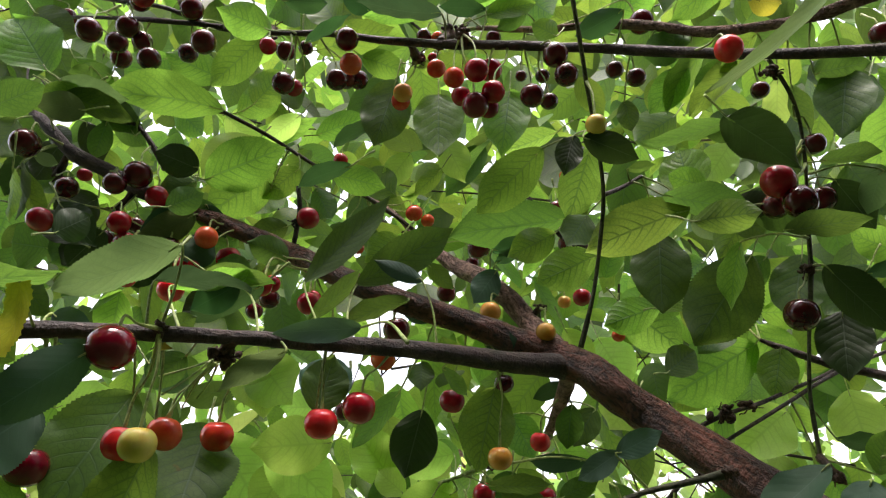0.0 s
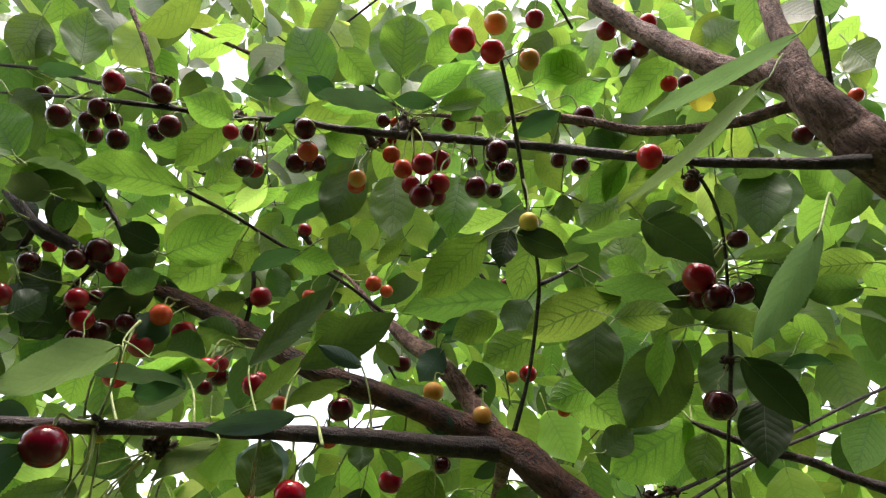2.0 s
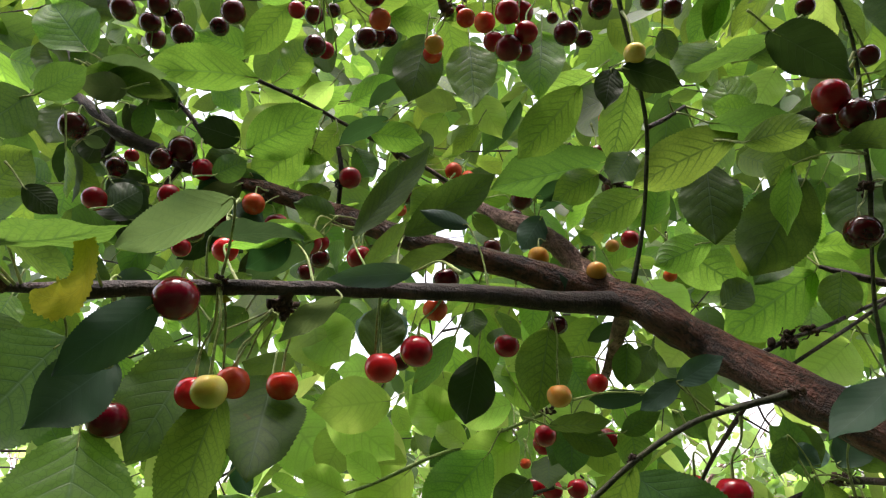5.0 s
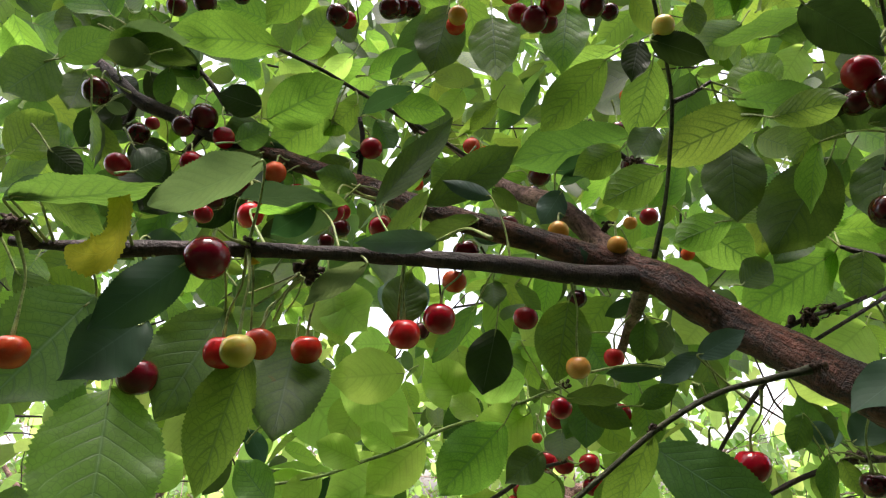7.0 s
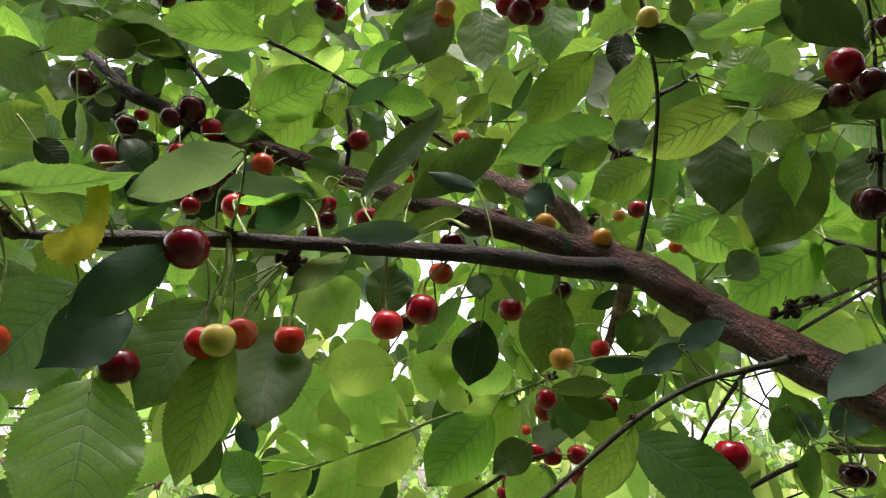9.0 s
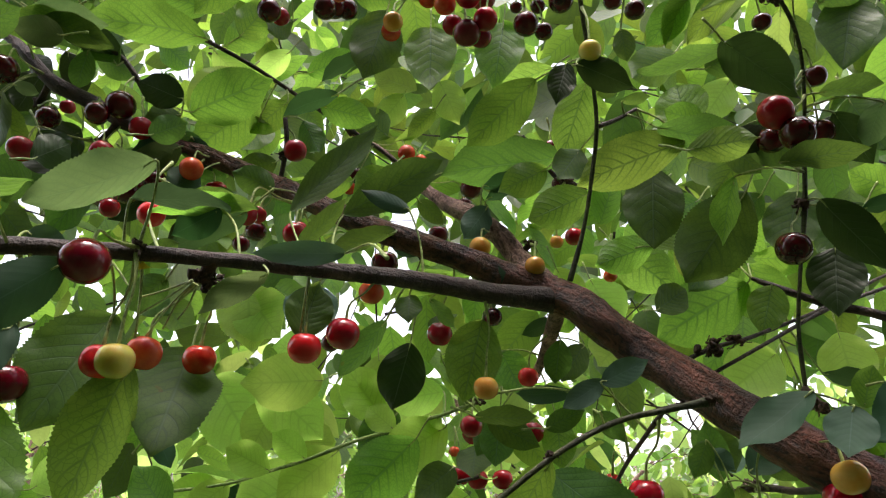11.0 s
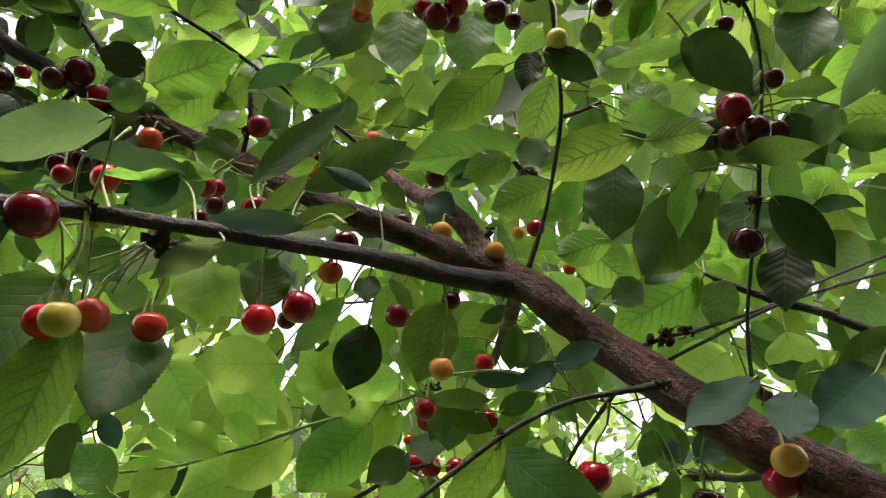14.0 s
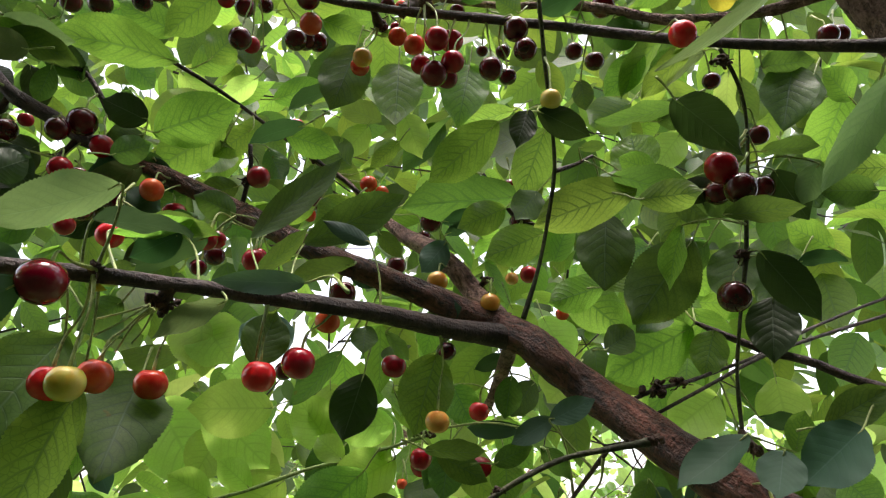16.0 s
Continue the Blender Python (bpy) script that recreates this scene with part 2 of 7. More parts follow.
FRUIT = {
    "K": fruit_material("black_cherry_skin", (0.0286, 0.0008, 0.0036), (0.1073, 0.0014, 0.0072), 0.0, 0.15),
    "D": fruit_material("dark_cherry_skin", (0.1144, 0.0008, 0.0100), (0.2145, 0.0022, 0.0157), 0.0, 0.25),
    "R": fruit_material("red_cherry_skin", (0.2138, 0.0016, 0.0099), (0.4111, 0.0049, 0.0164), 0.1, 0.25),
    "S": fruit_material("scarlet_cherry_skin", (0.5019, 0.0056, 0.0148), (0.6878, 0.0204, 0.0242), 0.2, 0.25),
    "O": fruit_material("orange_cherry_skin", (0.52, 0.022, 0.013), (0.62, 0.11, 0.035), 0.3, 0.25),
    "A": fruit_material("apricot_cherry_skin", (0.56, 0.25, 0.045), (0.66, 0.38, 0.09), 0.5, 0.3),
    "Y": fruit_material("yellow_cherry_skin", (0.45, 0.40, 0.06), (0.60, 0.50, 0.12), 0.6, 0.25),
}
BARK = {
    "bark": bark_material("brown_bark", (0.036, 0.013, 0.009), (0.31, 0.115, 0.075), rough=0.5, relief=1.8),
    "dark_bark": bark_material("dark_bark", (0.018, 0.010, 0.009), (0.095, 0.060, 0.055), 0.12, relief=0.5, rough=0.6),
    "grey_bark": bark_material("grey_bark", (0.12, 0.062, 0.048), (0.54, 0.33, 0.27), 0.30, relief=1.6),
    "green_bark": bark_material("green_twig_bark", (0.032, 0.038, 0.020), (0.115, 0.115, 0.060), relief=0.25),
    "shoot": bark_material("pale_shoot_skin", (0.22, 0.32, 0.10), (0.36, 0.46, 0.18), relief=0.1, bands=False),
    "bud": bark_material("bud_scale", (0.028, 0.014, 0.010), (0.14, 0.075, 0.05), relief=0.4, bands=False),
}
STALK = bark_material("fruit_stalk_skin", (0.24, 0.32, 0.09), (0.42, 0.48, 0.18), rough=0.5, bands=False, relief=0.1)
GRASS = ground_material()


# ---- builders ----
def part(name, bm, mats, parent=None, label="", smooth=True):
    me = bpy.data.meshes.new(name)
    bm.to_mesh(me)
    bm.free()
    for m in mats if isinstance(mats, (list, tuple)) else [mats]:
        me.materials.append(m)
    if smooth:
        me.shade_smooth()
    ob = new(name, me)
    if parent is not None:
        ob.parent = parent
    return tagged(ob, label)


def spline(rows, per):
    """Points (with radii) on a smooth curve through the rows."""
    p = np.array(rows, float)
    p = np.vstack([2 * p[0] - p[1], p, 2 * p[-1] - p[-2]])
    got = []
    for i in range(1, len(p) - 2):
        for k in range(per):
            s = k / per
            a, b, c, d = p[i - 1], p[i], p[i + 1], p[i + 2]
            got.append(0.5 * (2 * b + (c - a) * s + (2 * a - 5 * b + 4 * c - d) * s * s + (3 * b - a - 3 * c + d) * s**3))
    got.append(p[-2])
    got = np.array(got)
    got[:, 3] = np.maximum(got[:, 3], 0.0004)
    return got


def tube(bm, rows, sides=8, per=4, rough=0.0, knots=0.0, mat=0, seed=0, cap=True):
    """A round, tapering tube along the rows of x, y, z, radius."""
    rng = random.Random(seed)
    uvl = bm.loops.layers.uv.get("leaf") or bm.loops.layers.uv.new("leaf")
    pts = spline(rows, per)
    side = Vector((0.31, 0.2, 0.93))
    rings, dist, run = [], [], 0.0
    swell = rng.random() * 9
    for i, q in enumerate(pts):
        c = Vector(q[:3])
        ahead = Vector(pts[min(i + 1, len(pts) - 1)][:3] - pts[max(i - 1, 0)][:3]).normalized()
        side = (side - ahead * side.dot(ahead)).normalized()
        up = ahead.cross(side)
        if i:
            run += (c - Vector(pts[i - 1][:3])).length
        dist.append(run)
        r = q[3] * (1 + knots * max(0.0, noise.noise(Vector((run * 38, swell, 0.3))) - 0.05) * 1.6)
        ring = []
        for k in range(sides):
            a = 2 * math.pi * k / sides
            d = side * math.cos(a) + up * math.sin(a)
            lump = 1 + rough * noise.noise((c + d * r * 1.5) * 75 + Vector((swell, 0, 0))) + rough * 0.5 * noise.noise((c + d * r) * 240)
            ring.append(bm.verts.new(c + d * r * lump))
        rings.append(ring)
    for i in range(len(rings) - 1):
        for k in range(sides):
            k2 = (k + 1) % sides
            f = bm.faces.new((rings[i][k], rings[i][k2], rings[i + 1][k2], rings[i + 1][k]))
            f.material_index = mat
            r = pts[i][3]
            for lp, (dd, kk) in zip(f.loops, ((dist[i], k), (dist[i], k + 1), (dist[i + 1], k + 1), (dist[i + 1], k))):
                lp[uvl].uv = (dd * 2.0, kk / sides * 2 * math.pi * r * 2.0)
    if cap:
        for ring, rev in ((rings[0], True), (rings[-1], False)):
            f = bm.faces.new(ring[::-1] if rev else ring)
            f.material_index = mat


LIMB_LINE = {}


def limb(name, rows, kind, label="", sides=None):
    big = max(r[3] for r in rows)
    bm = bmesh.new()
    sides = sides or (28 if big > 0.009 else 14 if big > 0.004 else 9)
    length = sum((Vector(a[:3]) - Vector(b[:3])).length for a, b in zip(rows, rows[1:]))
    per = max(3, min(40, int(length / max(0.0025, big * 0.22) / len(rows))))
    tube(bm, rows, sides, per, 0.12 if big > 0.009 else 0.12, 0.24 if big < 0.009 else 0.06, 0, len(name) * 7 + len(rows))
    made = part(name, bm, BARK[kind], TREE, label)
    LIMB_LINE[made.name] = spline(rows, 8)[:, :3]
    return made


def blade(bm, base, axis, side, length, width, seed, segs=66, cols=4, fold=0.25, droop=0.18, wave=0.05, tooth=0.03, sweep=0.0):
    """A pointed oval leaf blade with toothed edges, folded along the midrib and bent along its length."""
    rng = random.Random(seed)
    uvl = bm.loops.layers.uv.get("leaf") or bm.loops.layers.uv.new("leaf")
    up = axis.cross(side).normalized()
    full = 0.84 + 0.2 * rng.random()
    ph, twist = rng.random() * 6.3, (rng.random() - 0.5) * 0.35
    grid = []
    for i in range(segs + 1):
        u = i / segs
        shape = math.sin(math.pi * min(1.0, u ** full)) ** 0.68 if 0 < u < 1 else 0.0
        shape *= 1 - 0.55 * max(0.0, (u - 0.78) / 0.22) ** 1.3
        half = width * 0.5 * shape
        row = []
        for k in range(-cols, cols + 1):
            v = k / cols
            h = half
            if abs(k) == cols:
                h *= 1 + tooth * (1 if i % 2 else -0.6)
            x = v * h
            z = abs(x) * fold * (0.4 + 0.9 * abs(v)) - droop * length * u * u + wave * width * math.sin(u * 9 + ph + (1.7 if v > 0 else 0)) * v * v
            z += 0.02 * width * math.sin(u * 23 + ph * 3 + (2.1 if v > 0 else 0)) * abs(v) ** 3 + 0.05 * length * math.sin(u * 4.4 + ph) * u
            z += twist * x * u
            row.append((base + axis * (u * length) + side * (x + sweep * length * u * (1 - u) * 4) + up * z, u, v))
        grid.append(row)
    verts = [[bm.verts.new(p) for p, _, _ in row] for row in grid]
    for i in range(segs):
        for k in range(2 * cols):
            q = [(i, k), (i + 1, k), (i + 1, k + 1), (i, k + 1)]
            f = bm.faces.new([verts[a][b] for a, b in q])
            for lp, (a, b) in zip(f.loops, q):
                lp[uvl].uv = grid[a][b][1:]
    bmesh.ops.remove_doubles(bm, verts=[v for row in (verts[0], verts[-1]) for v in row], dist=1e-6)


LEAF_COUNT = [0]


def leaf(parent, base, tip, side, width, tone, stalk, bend=0.12, sweep=0.0):
    """One leaf with its stalk, which runs back to the twig that bears it."""
    LEAF_COUNT[0] += 1
    seed = LEAF_COUNT[0]
    rng = random.Random(seed * 13)
    base, tip, side = Vector(base), Vector(tip), Vector(side)
    axis = tip - base
    length = axis.length
    axis.normalize()
    side = (side - axis * side.dot(axis)).normalized()
    bm = bmesh.new()
    bm.loops.layers.uv.new("leaf")
    blade(bm, base, axis, side, length, width, seed, fold=0.06 + 0.2 * rng.random(), droop=bend * (rng.random() - 0.35), wave=0.02 + 0.06 * rng.random(), sweep=sweep)
    s = Vector(stalk)
    mid = (base + s) * 0.5 - axis * (base - s).length * 0.05 + Vector((0, 0, 0.06 * (base - s).length))
    tube(bm, [(*(base + axis * length * 0.12), 0.0003), (*base, 0.0006), (*mid, 0.0006), (*s, 0.0009)], 6, 4, mat=1, seed=seed)
    return part("leaf", bm, [LEAF[tone], STALK], parent)


def curled_leaf(parent, rows, tone, stalk):
    """A withered leaf, curled along the rows of x, y, z, width, with coarse teeth."""
    bm = bmesh.new()
    uvl = bm.loops.layers.uv.new("leaf")
    pts = spline(rows, 7)
    n, cols, grid = len(pts) - 1, 4, []
    for i, q in enumerate(pts):
        ahead = Vector(pts[min(i + 1, n)][:3] - pts[max(i - 1, 0)][:3]).normalized()
        side = ahead.cross(Vector((0.1, -0.92, -0.36))).normalized()
        lift = side.cross(ahead)
        row = []
        for k in range(-cols, cols + 1):
            v = k / cols
            half = q[3] * 0.5 * (1 + (0.07 * (1 if i % 2 else -1) + 0.05 * math.sin(i * 0.9 + k) if abs(k) == cols else 0))
            row.append((bm.verts.new(Vector(q[:3]) + side * v * half + lift * q[3] * (0.16 * abs(v) ** 1.5 + 0.05 * math.sin(i * 0.5 + 2 * v))), i / n, v))
        grid.append(row)
    for i in range(n):
        for k in range(2 * cols):
            q = [grid[i][k], grid[i + 1][k], grid[i + 1][k + 1], grid[i][k + 1]]
            f = bm.faces.new([c[0] for c in q])
            for lp, c in zip(f.loops, q):
                lp[uvl].uv = c[1:]
    tube(bm, [(*rows[0][:3], 0.0005), (*((Vector(rows[0][:3]) + Vector(stalk)) * 0.5), 0.0005), (*stalk, 0.0008)], 6, 4, mat=1)
    return part("leaf", bm, [LEAF[tone], STALK], parent, "withered yellow leaf, curled")


FRUIT_LABEL = {
    "K": "ripe, almost black glossy cherry hanging on its stalk",
    "D": "large dark red glossy cherry hanging by the branch",
    "R": "ripe deep red glossy cherry hanging on its stalk",
    "S": "bright scarlet half-ripe cherry hanging on its stalk",
    "O": "orange-red ripening cherry hanging on its stalk",
    "A": "unripe apricot-yellow cherry hanging on its stalk",
    "Y": "unripe pale yellow cherry hanging on its stalk",
}
FRUIT_MESH = {}


def fruit_mesh(tone, form):
    """A cherry's flesh: a slightly flattened ball of 1 m across with a dimple at the stalk and a faint seam."""
    if (tone, form) in FRUIT_MESH:
        return FRUIT_MESH[tone, form]
    rng = random.Random(form * 31 + 5)
    flat, heart, lean = 0.955 + 0.05 * rng.random(), 0.03 + 0.05 * rng.random(), rng.random() * 6.3
    bm = bmesh.new()
    bmesh.ops.create_uvsphere(bm, u_segments=36, v_segments=24, radius=0.5)
    for v in bm.verts:
        d = v.co.normalized()
        top = max(0.0, d.z)
        r = 0.5 * (1 - 0.2 * top**11 + heart * (d.z * 0.5) - 0.05 * max(0.0, -d.z) ** 12)
        a = math.atan2(d.y, d.x) - lean
        r *= 1 - 0.018 * math.exp(-(a * a) / 0.05) * (1 - d.z * d.z) + 0.02 * noise.noise(d * 1.3 + Vector((form, 0, 0)))
        v.co = Vector((d.x * r, d.y * r * (0.96 + 0.04 * flat), d.z * r * flat))
    me = bpy.data.meshes.new("cherry")
    bm.to_mesh(me)
    bm.free()
    me.materials.append(FRUIT[tone])
    me.shade_smooth()
    FRUIT_MESH[tone, form] = me
    return me


CHERRY_COUNT = [0]


def cherry(tone, size, x, y, z, sx, sy, sz):
    """A cherry of that diameter at x, y, z whose stalk starts at sx, sy, sz on the wood."""
    CHERRY_COUNT[0] += 1
    k = CHERRY_COUNT[0]
    rng = random.Random(k * 7)
    ob = new("cherry", fruit_mesh(tone, k % 5))
    c, s = Vector((x, y, z)), Vector((sx, sy, sz))
    up = (Vector((0, 0, 1)) + (s - c).normalized() * 0.5).normalized()
    turn = up.to_track_quat("Z", "Y").to_matrix().to_4x4() @ pose(0, 0, 0, 0, 0, rng.random() * 360)
    ob.matrix_world = Matrix.Translation(c) @ turn @ Matrix.Diagonal((size, size, size, 1))
    tagged(ob, FRUIT_LABEL[tone], "cherry", "cherries on the tree")
    bm = bmesh.new()
    start = c + up * size * 0.36
    d = (s - start).length
    bow = Vector((rng.uniform(-1, 1), rng.uniform(-1, 1), 0.3)) * d * 0.10
    tube(bm, [(*start, 0.0010), (*(start + up * d * 0.3 + bow * 0.3), 0.00062), (*((start + s) * 0.5 + up * d * 0.08 + bow), 0.0006), (*s, 0.0012)], 7, 6, seed=k)
    stem = part("stem", bm, STALK, None)
    stem.parent = ob
    stem.matrix_parent_inverse = ob.matrix_world.inverted()
    return ob


def bud_spur(parent, x, y, z, size, seed):
    """A short knobbly fruiting spur: a knot of bud scales and old stalk ends."""
    rng = random.Random(seed)
    bm = bmesh.new()
    c = Vector((x, y, z))
    for k in range(26):
        d = Vector((rng.gauss(0, 1), rng.gauss(0, 0.7), rng.gauss(0, 0.7))).normalized()
        n = size * rng.uniform(0.12, 0.30)
        r = size * rng.uniform(0.04, 0.10)
        o = c + Vector((rng.gauss(0, 1), rng.gauss(0, 1), rng.gauss(0, 0.6))) * size * 0.13
        bend = Vector((rng.gauss(0, 1), rng.gauss(0, 1), rng.gauss(0, 1))) * n * 0.2
        if k % 5 == 0:
            n, r = n * 1.7, r * 0.3
        tube(bm, [(*o, r), (*(o + d * n * 0.4 + bend), r * 1.15), (*(o + d * n * 0.8), r * 0.9), (*(o + d * n), r * 0.45)], 6, 2, 0.4, seed=seed + k)
    line = LIMB_LINE[parent.name]
    root = Vector(line[np.argmin(((line - np.array([x, y, z])) ** 2).sum(1))])
    tube(bm, [(*root, size * 0.2), (*((root + c) * 0.5), size * 0.16), (*c, size * 0.2)], 8, 3, 0.4, 0.3, seed=seed)
    return part("bud_spur", bm, BARK["bud"], parent)


# ---- the cherry tree: wood ----
TREE = tagged(new("cherry_tree"), "fruiting cherry tree with brown limbs, green leaves and hanging cherries", "tree")
TREE.location = (0.0, 0.0, 0.0)
main_limb = limb("main_limb", [(0.0305, 0.4330, 1.7673, 0.0057), (0.0565, 0.4322, 1.7568, 0.0086), (0.0764, 0.4305, 1.7480, 0.0104), (0.0941, 0.4218, 1.7380, 0.0116), (0.1070, 0.4140, 1.7237, 0.0115), (0.1352, 0.4082, 1.7001, 0.0118), (0.1794, 0.3602, 1.6518, 0.0128), (0.2059, 0.3483, 1.6325, 0.0139), (0.2318, 0.3398, 1.6160, 0.0150), (0.2567, 0.3327, 1.6014, 0.0155), (0.4200, 0.3600, 1.5000, 0.0220), (0.6200, 0.3800, 1.3600, 0.0280), (0.7800, 0.4000, 1.1500, 0.0400)], "bark", "thick reddish-brown forked limb with rough bark")
lower_branch = limb("branch", [(0.0829, 0.4277, 1.7421, 0.0081), (0.0421, 0.4075, 1.7389, 0.0065), (-0.0065, 0.3711, 1.7349, 0.0053), (-0.0422, 0.3479, 1.7310, 0.0046), (-0.0783, 0.3229, 1.7261, 0.0039), (-0.1052, 0.3041, 1.7218, 0.0035), (-0.1274, 0.2893, 1.7185, 0.0034), (-0.1530, 0.2814, 1.7170, 0.0035), (-0.1745, 0.2737, 1.7149, 0.0038), (-0.1951, 0.2693, 1.7152, 0.0025), (-0.2205, 0.2653, 1.7172, 0.0023)], "dark_bark")
middle_branch = limb("branch", [(0.0815, 0.4279, 1.7489, 0.0092), (0.0565, 0.4318, 1.7574, 0.0090), (0.0267, 0.4322, 1.7690, 0.0087), (-0.0076, 0.4259, 1.7785, 0.0079), (-0.0452, 0.4179, 1.7892, 0.0075), (-0.0876, 0.4342, 1.8142, 0.0075), (-0.1272, 0.4554, 1.8404, 0.0072), (-0.1645, 0.4587, 1.8578, 0.0065), (-0.1968, 0.4588, 1.8702, 0.0061)], "bark")
# the middle branch carried on in dark bark, its shade put into the colour
shaded_branch = limb("branch", [(-0.1900, 0.4588, 1.8678, 0.0064), (-0.1968, 0.4588, 1.8702, 0.0063), (-0.2341, 0.4573, 1.8859, 0.0057), (-0.2632, 0.4552, 1.9027, 0.0058), (-0.2900, 0.4499, 1.9147, 0.0053), (-0.3110, 0.4464, 1.9344, 0.0049), (-0.3331, 0.4482, 1.9547, 0.0041), (-0.3651, 0.4509, 1.9733, 0.0035)], "dark_bark")
rear_branch = limb("branch", [(0.0772, 0.4335, 1.7535, 0.0083), (0.0666, 0.4692, 1.7836, 0.0083), (0.0520, 0.4804, 1.8074, 0.0078), (0.0322, 0.5015, 1.8336, 0.0078), (0.0102, 0.5427, 1.8638, 0.0068), (-0.0220, 0.5872, 1.9112, 0.0036), (-0.0529, 0.6117, 1.9540, 0.0024), (-0.0847, 0.6228, 1.9781, 0.0018)], "grey_bark")
stub_branch = limb("branch", [(0.0850, 0.4345, 1.7393, 0.0056), (0.0880, 0.4691, 1.7360, 0.0052), (0.0896, 0.5162, 1.7293, 0.0043), (0.0875, 0.5553, 1.7164, 0.0032)], "grey_bark")
front_twig = limb("twig", [(0.0905, 0.4196, 1.7523, 0.0019), (0.1001, 0.4125, 1.7866, 0.0014), (0.1054, 0.4029, 1.8191, 0.0014), (0.1073, 0.3887, 1.8498, 0.0014), (0.1013, 0.3704, 1.8776, 0.0012), (0.0939, 0.3524, 1.9047, 0.0014), (0.0873, 0.3347, 1.9311, 0.0014), (0.0802, 0.3174, 1.9567, 0.0014), (0.0737, 0.3033, 1.9753, 0.0012)], "green_bark", "slender greenish upright twig")
right_twig = limb("twig", [(0.2061, 0.3348, 1.9169, 0.0013), (0.2215, 0.3470, 1.9023, 0.0013), (0.2317, 0.3594, 1.8872, 0.0011), (0.2357, 0.3709, 1.8623, 0.0011), (0.2379, 0.3878, 1.8257, 0.0013), (0.2372, 0.3956, 1.7971, 0.0016), (0.2309, 0.4043, 1.7546, 0.0012), (0.2262, 0.4092, 1.7202, 0.0012), (0.2240, 0.4098, 1.6832, 0.0013)], "green_bark")
upper_branch = limb("branch", [(0.2926, 0.2860, 1.8868, 0.0046), (0.2659, 0.2918, 1.8887, 0.0038), (0.2446, 0.3010, 1.8945, 0.0033), (0.2015, 0.3189, 1.9068, 0.0033), (0.1562, 0.3430, 1.9290, 0.0036), (0.1021, 0.3628, 1.9493, 0.0033), (0.0416, 0.3830, 1.9693, 0.0033), (-0.0022, 0.3956, 1.9811, 0.0034), (-0.0481, 0.4034, 1.9914, 0.0031), (-0.0865, 0.4101, 2.0032, 0.0026), (-0.1341, 0.4152, 2.0080, 0.0018)], "dark_bark")
second_branch = limb("branch", [(0.2922, 0.3101, 1.9579, 0.0057), (0.2743, 0.3261, 1.9612, 0.0043), (0.2547, 0.3429, 1.9633, 0.0039), (0.2311, 0.3622, 1.9715, 0.0037), (0.1959, 0.3807, 1.9822, 0.0036), (0.1614, 0.3949, 2.0009, 0.0037), (0.1287, 0.4103, 2.0171, 0.0032), (0.0836, 0.4288, 2.0286, 0.0027), (0.0299, 0.4528, 2.0515, 0.0021)], "grey_bark")
upper_limb = limb("upper_limb", [(0.8200, 0.4200, 1.5000, 0.0450), (0.6000, 0.3800, 1.7200, 0.0320), (0.4200, 0.3300, 1.8600, 0.0260), (0.3135, 0.2967, 1.8969, 0.0190), (0.2991, 0.2979, 1.9168, 0.0159), (0.2836, 0.2979, 1.9391, 0.0141), (0.2747, 0.3046, 1.9694, 0.0122), (0.2604, 0.3184, 1.9872, 0.0099), (0.2418, 0.3321, 2.0052, 0.0095), (0.2239, 0.3555, 2.0476, 0.0094), (0.2053, 0.3776, 2.0923, 0.0087), (0.1764, 0.3956, 2.1454, 0.0078)], "grey_bark", "grey lichened limb with rough bark")
rising_branch = limb("branch", [(0.2783, 0.2996, 1.9573, 0.0093), (0.2799, 0.3035, 1.9921, 0.0082), (0.2786, 0.3084, 2.0250, 0.0073), (0.2834, 0.3150, 2.0756, 0.0069)], "grey_bark")
upright_twig = limb("twig", [(0.2973, 0.3049, 1.9461, 0.0022), (0.2927, 0.2918, 1.9705, 0.0019), (0.2882, 0.2814, 1.9901, 0.0022), (0.2837, 0.2710, 2.0096, 0.0019)], "dark_bark")
lower_twig = limb("twig", [(0.1413, 0.3538, 1.6679, 0.0025), (0.1308, 0.3522, 1.6656, 0.0016), (0.1202, 0.3516, 1.6634, 0.0014), (0.0937, 0.3505, 1.6569, 0.0013), (0.0649, 0.3472, 1.6421, 0.0014), (0.0387, 0.3508, 1.6227, 0.0013), (0.0110, 0.3554, 1.6008, 0.0013), (-0.0011, 0.3552, 1.5891, 0.0013)], "green_bark")
side_twig = limb("twig", [(0.1205, 0.3568, 1.6637, 0.0012), (0.1161, 0.3770, 1.6530, 0.0012), (0.1109, 0.4042, 1.6379, 0.0011), (0.1074, 0.4327, 1.6191, 0.0010), (0.1062, 0.4619, 1.5978, 0.0009)], "dark_bark")
bud_twig = limb("twig", [(0.1543, 0.4189, 1.7003, 0.0013), (0.1771, 0.4196, 1.7105, 0.0014), (0.2036, 0.4319, 1.7192, 0.0013), (0.2361, 0.4475, 1.7324, 0.0013), (0.2746, 0.4617, 1.7487, 0.0012), (0.3407, 0.4900, 1.7818, 0.0013), (0.4468, 0.5231, 1.8275, 0.0014), (0.5806, 0.5557, 1.8740, 0.0016)], "dark_bark")
crossing_twig = limb("twig", [(0.1678, 0.4177, 1.6909, 0.0011), (0.2181, 0.4326, 1.7173, 0.0013), (0.2725, 0.4522, 1.7455, 0.0014), (0.3320, 0.4739, 1.7691, 0.0014), (0.4225, 0.5018, 1.8025, 0.0015), (0.5419, 0.5254, 1.8447, 0.0016)], "dark_bark")
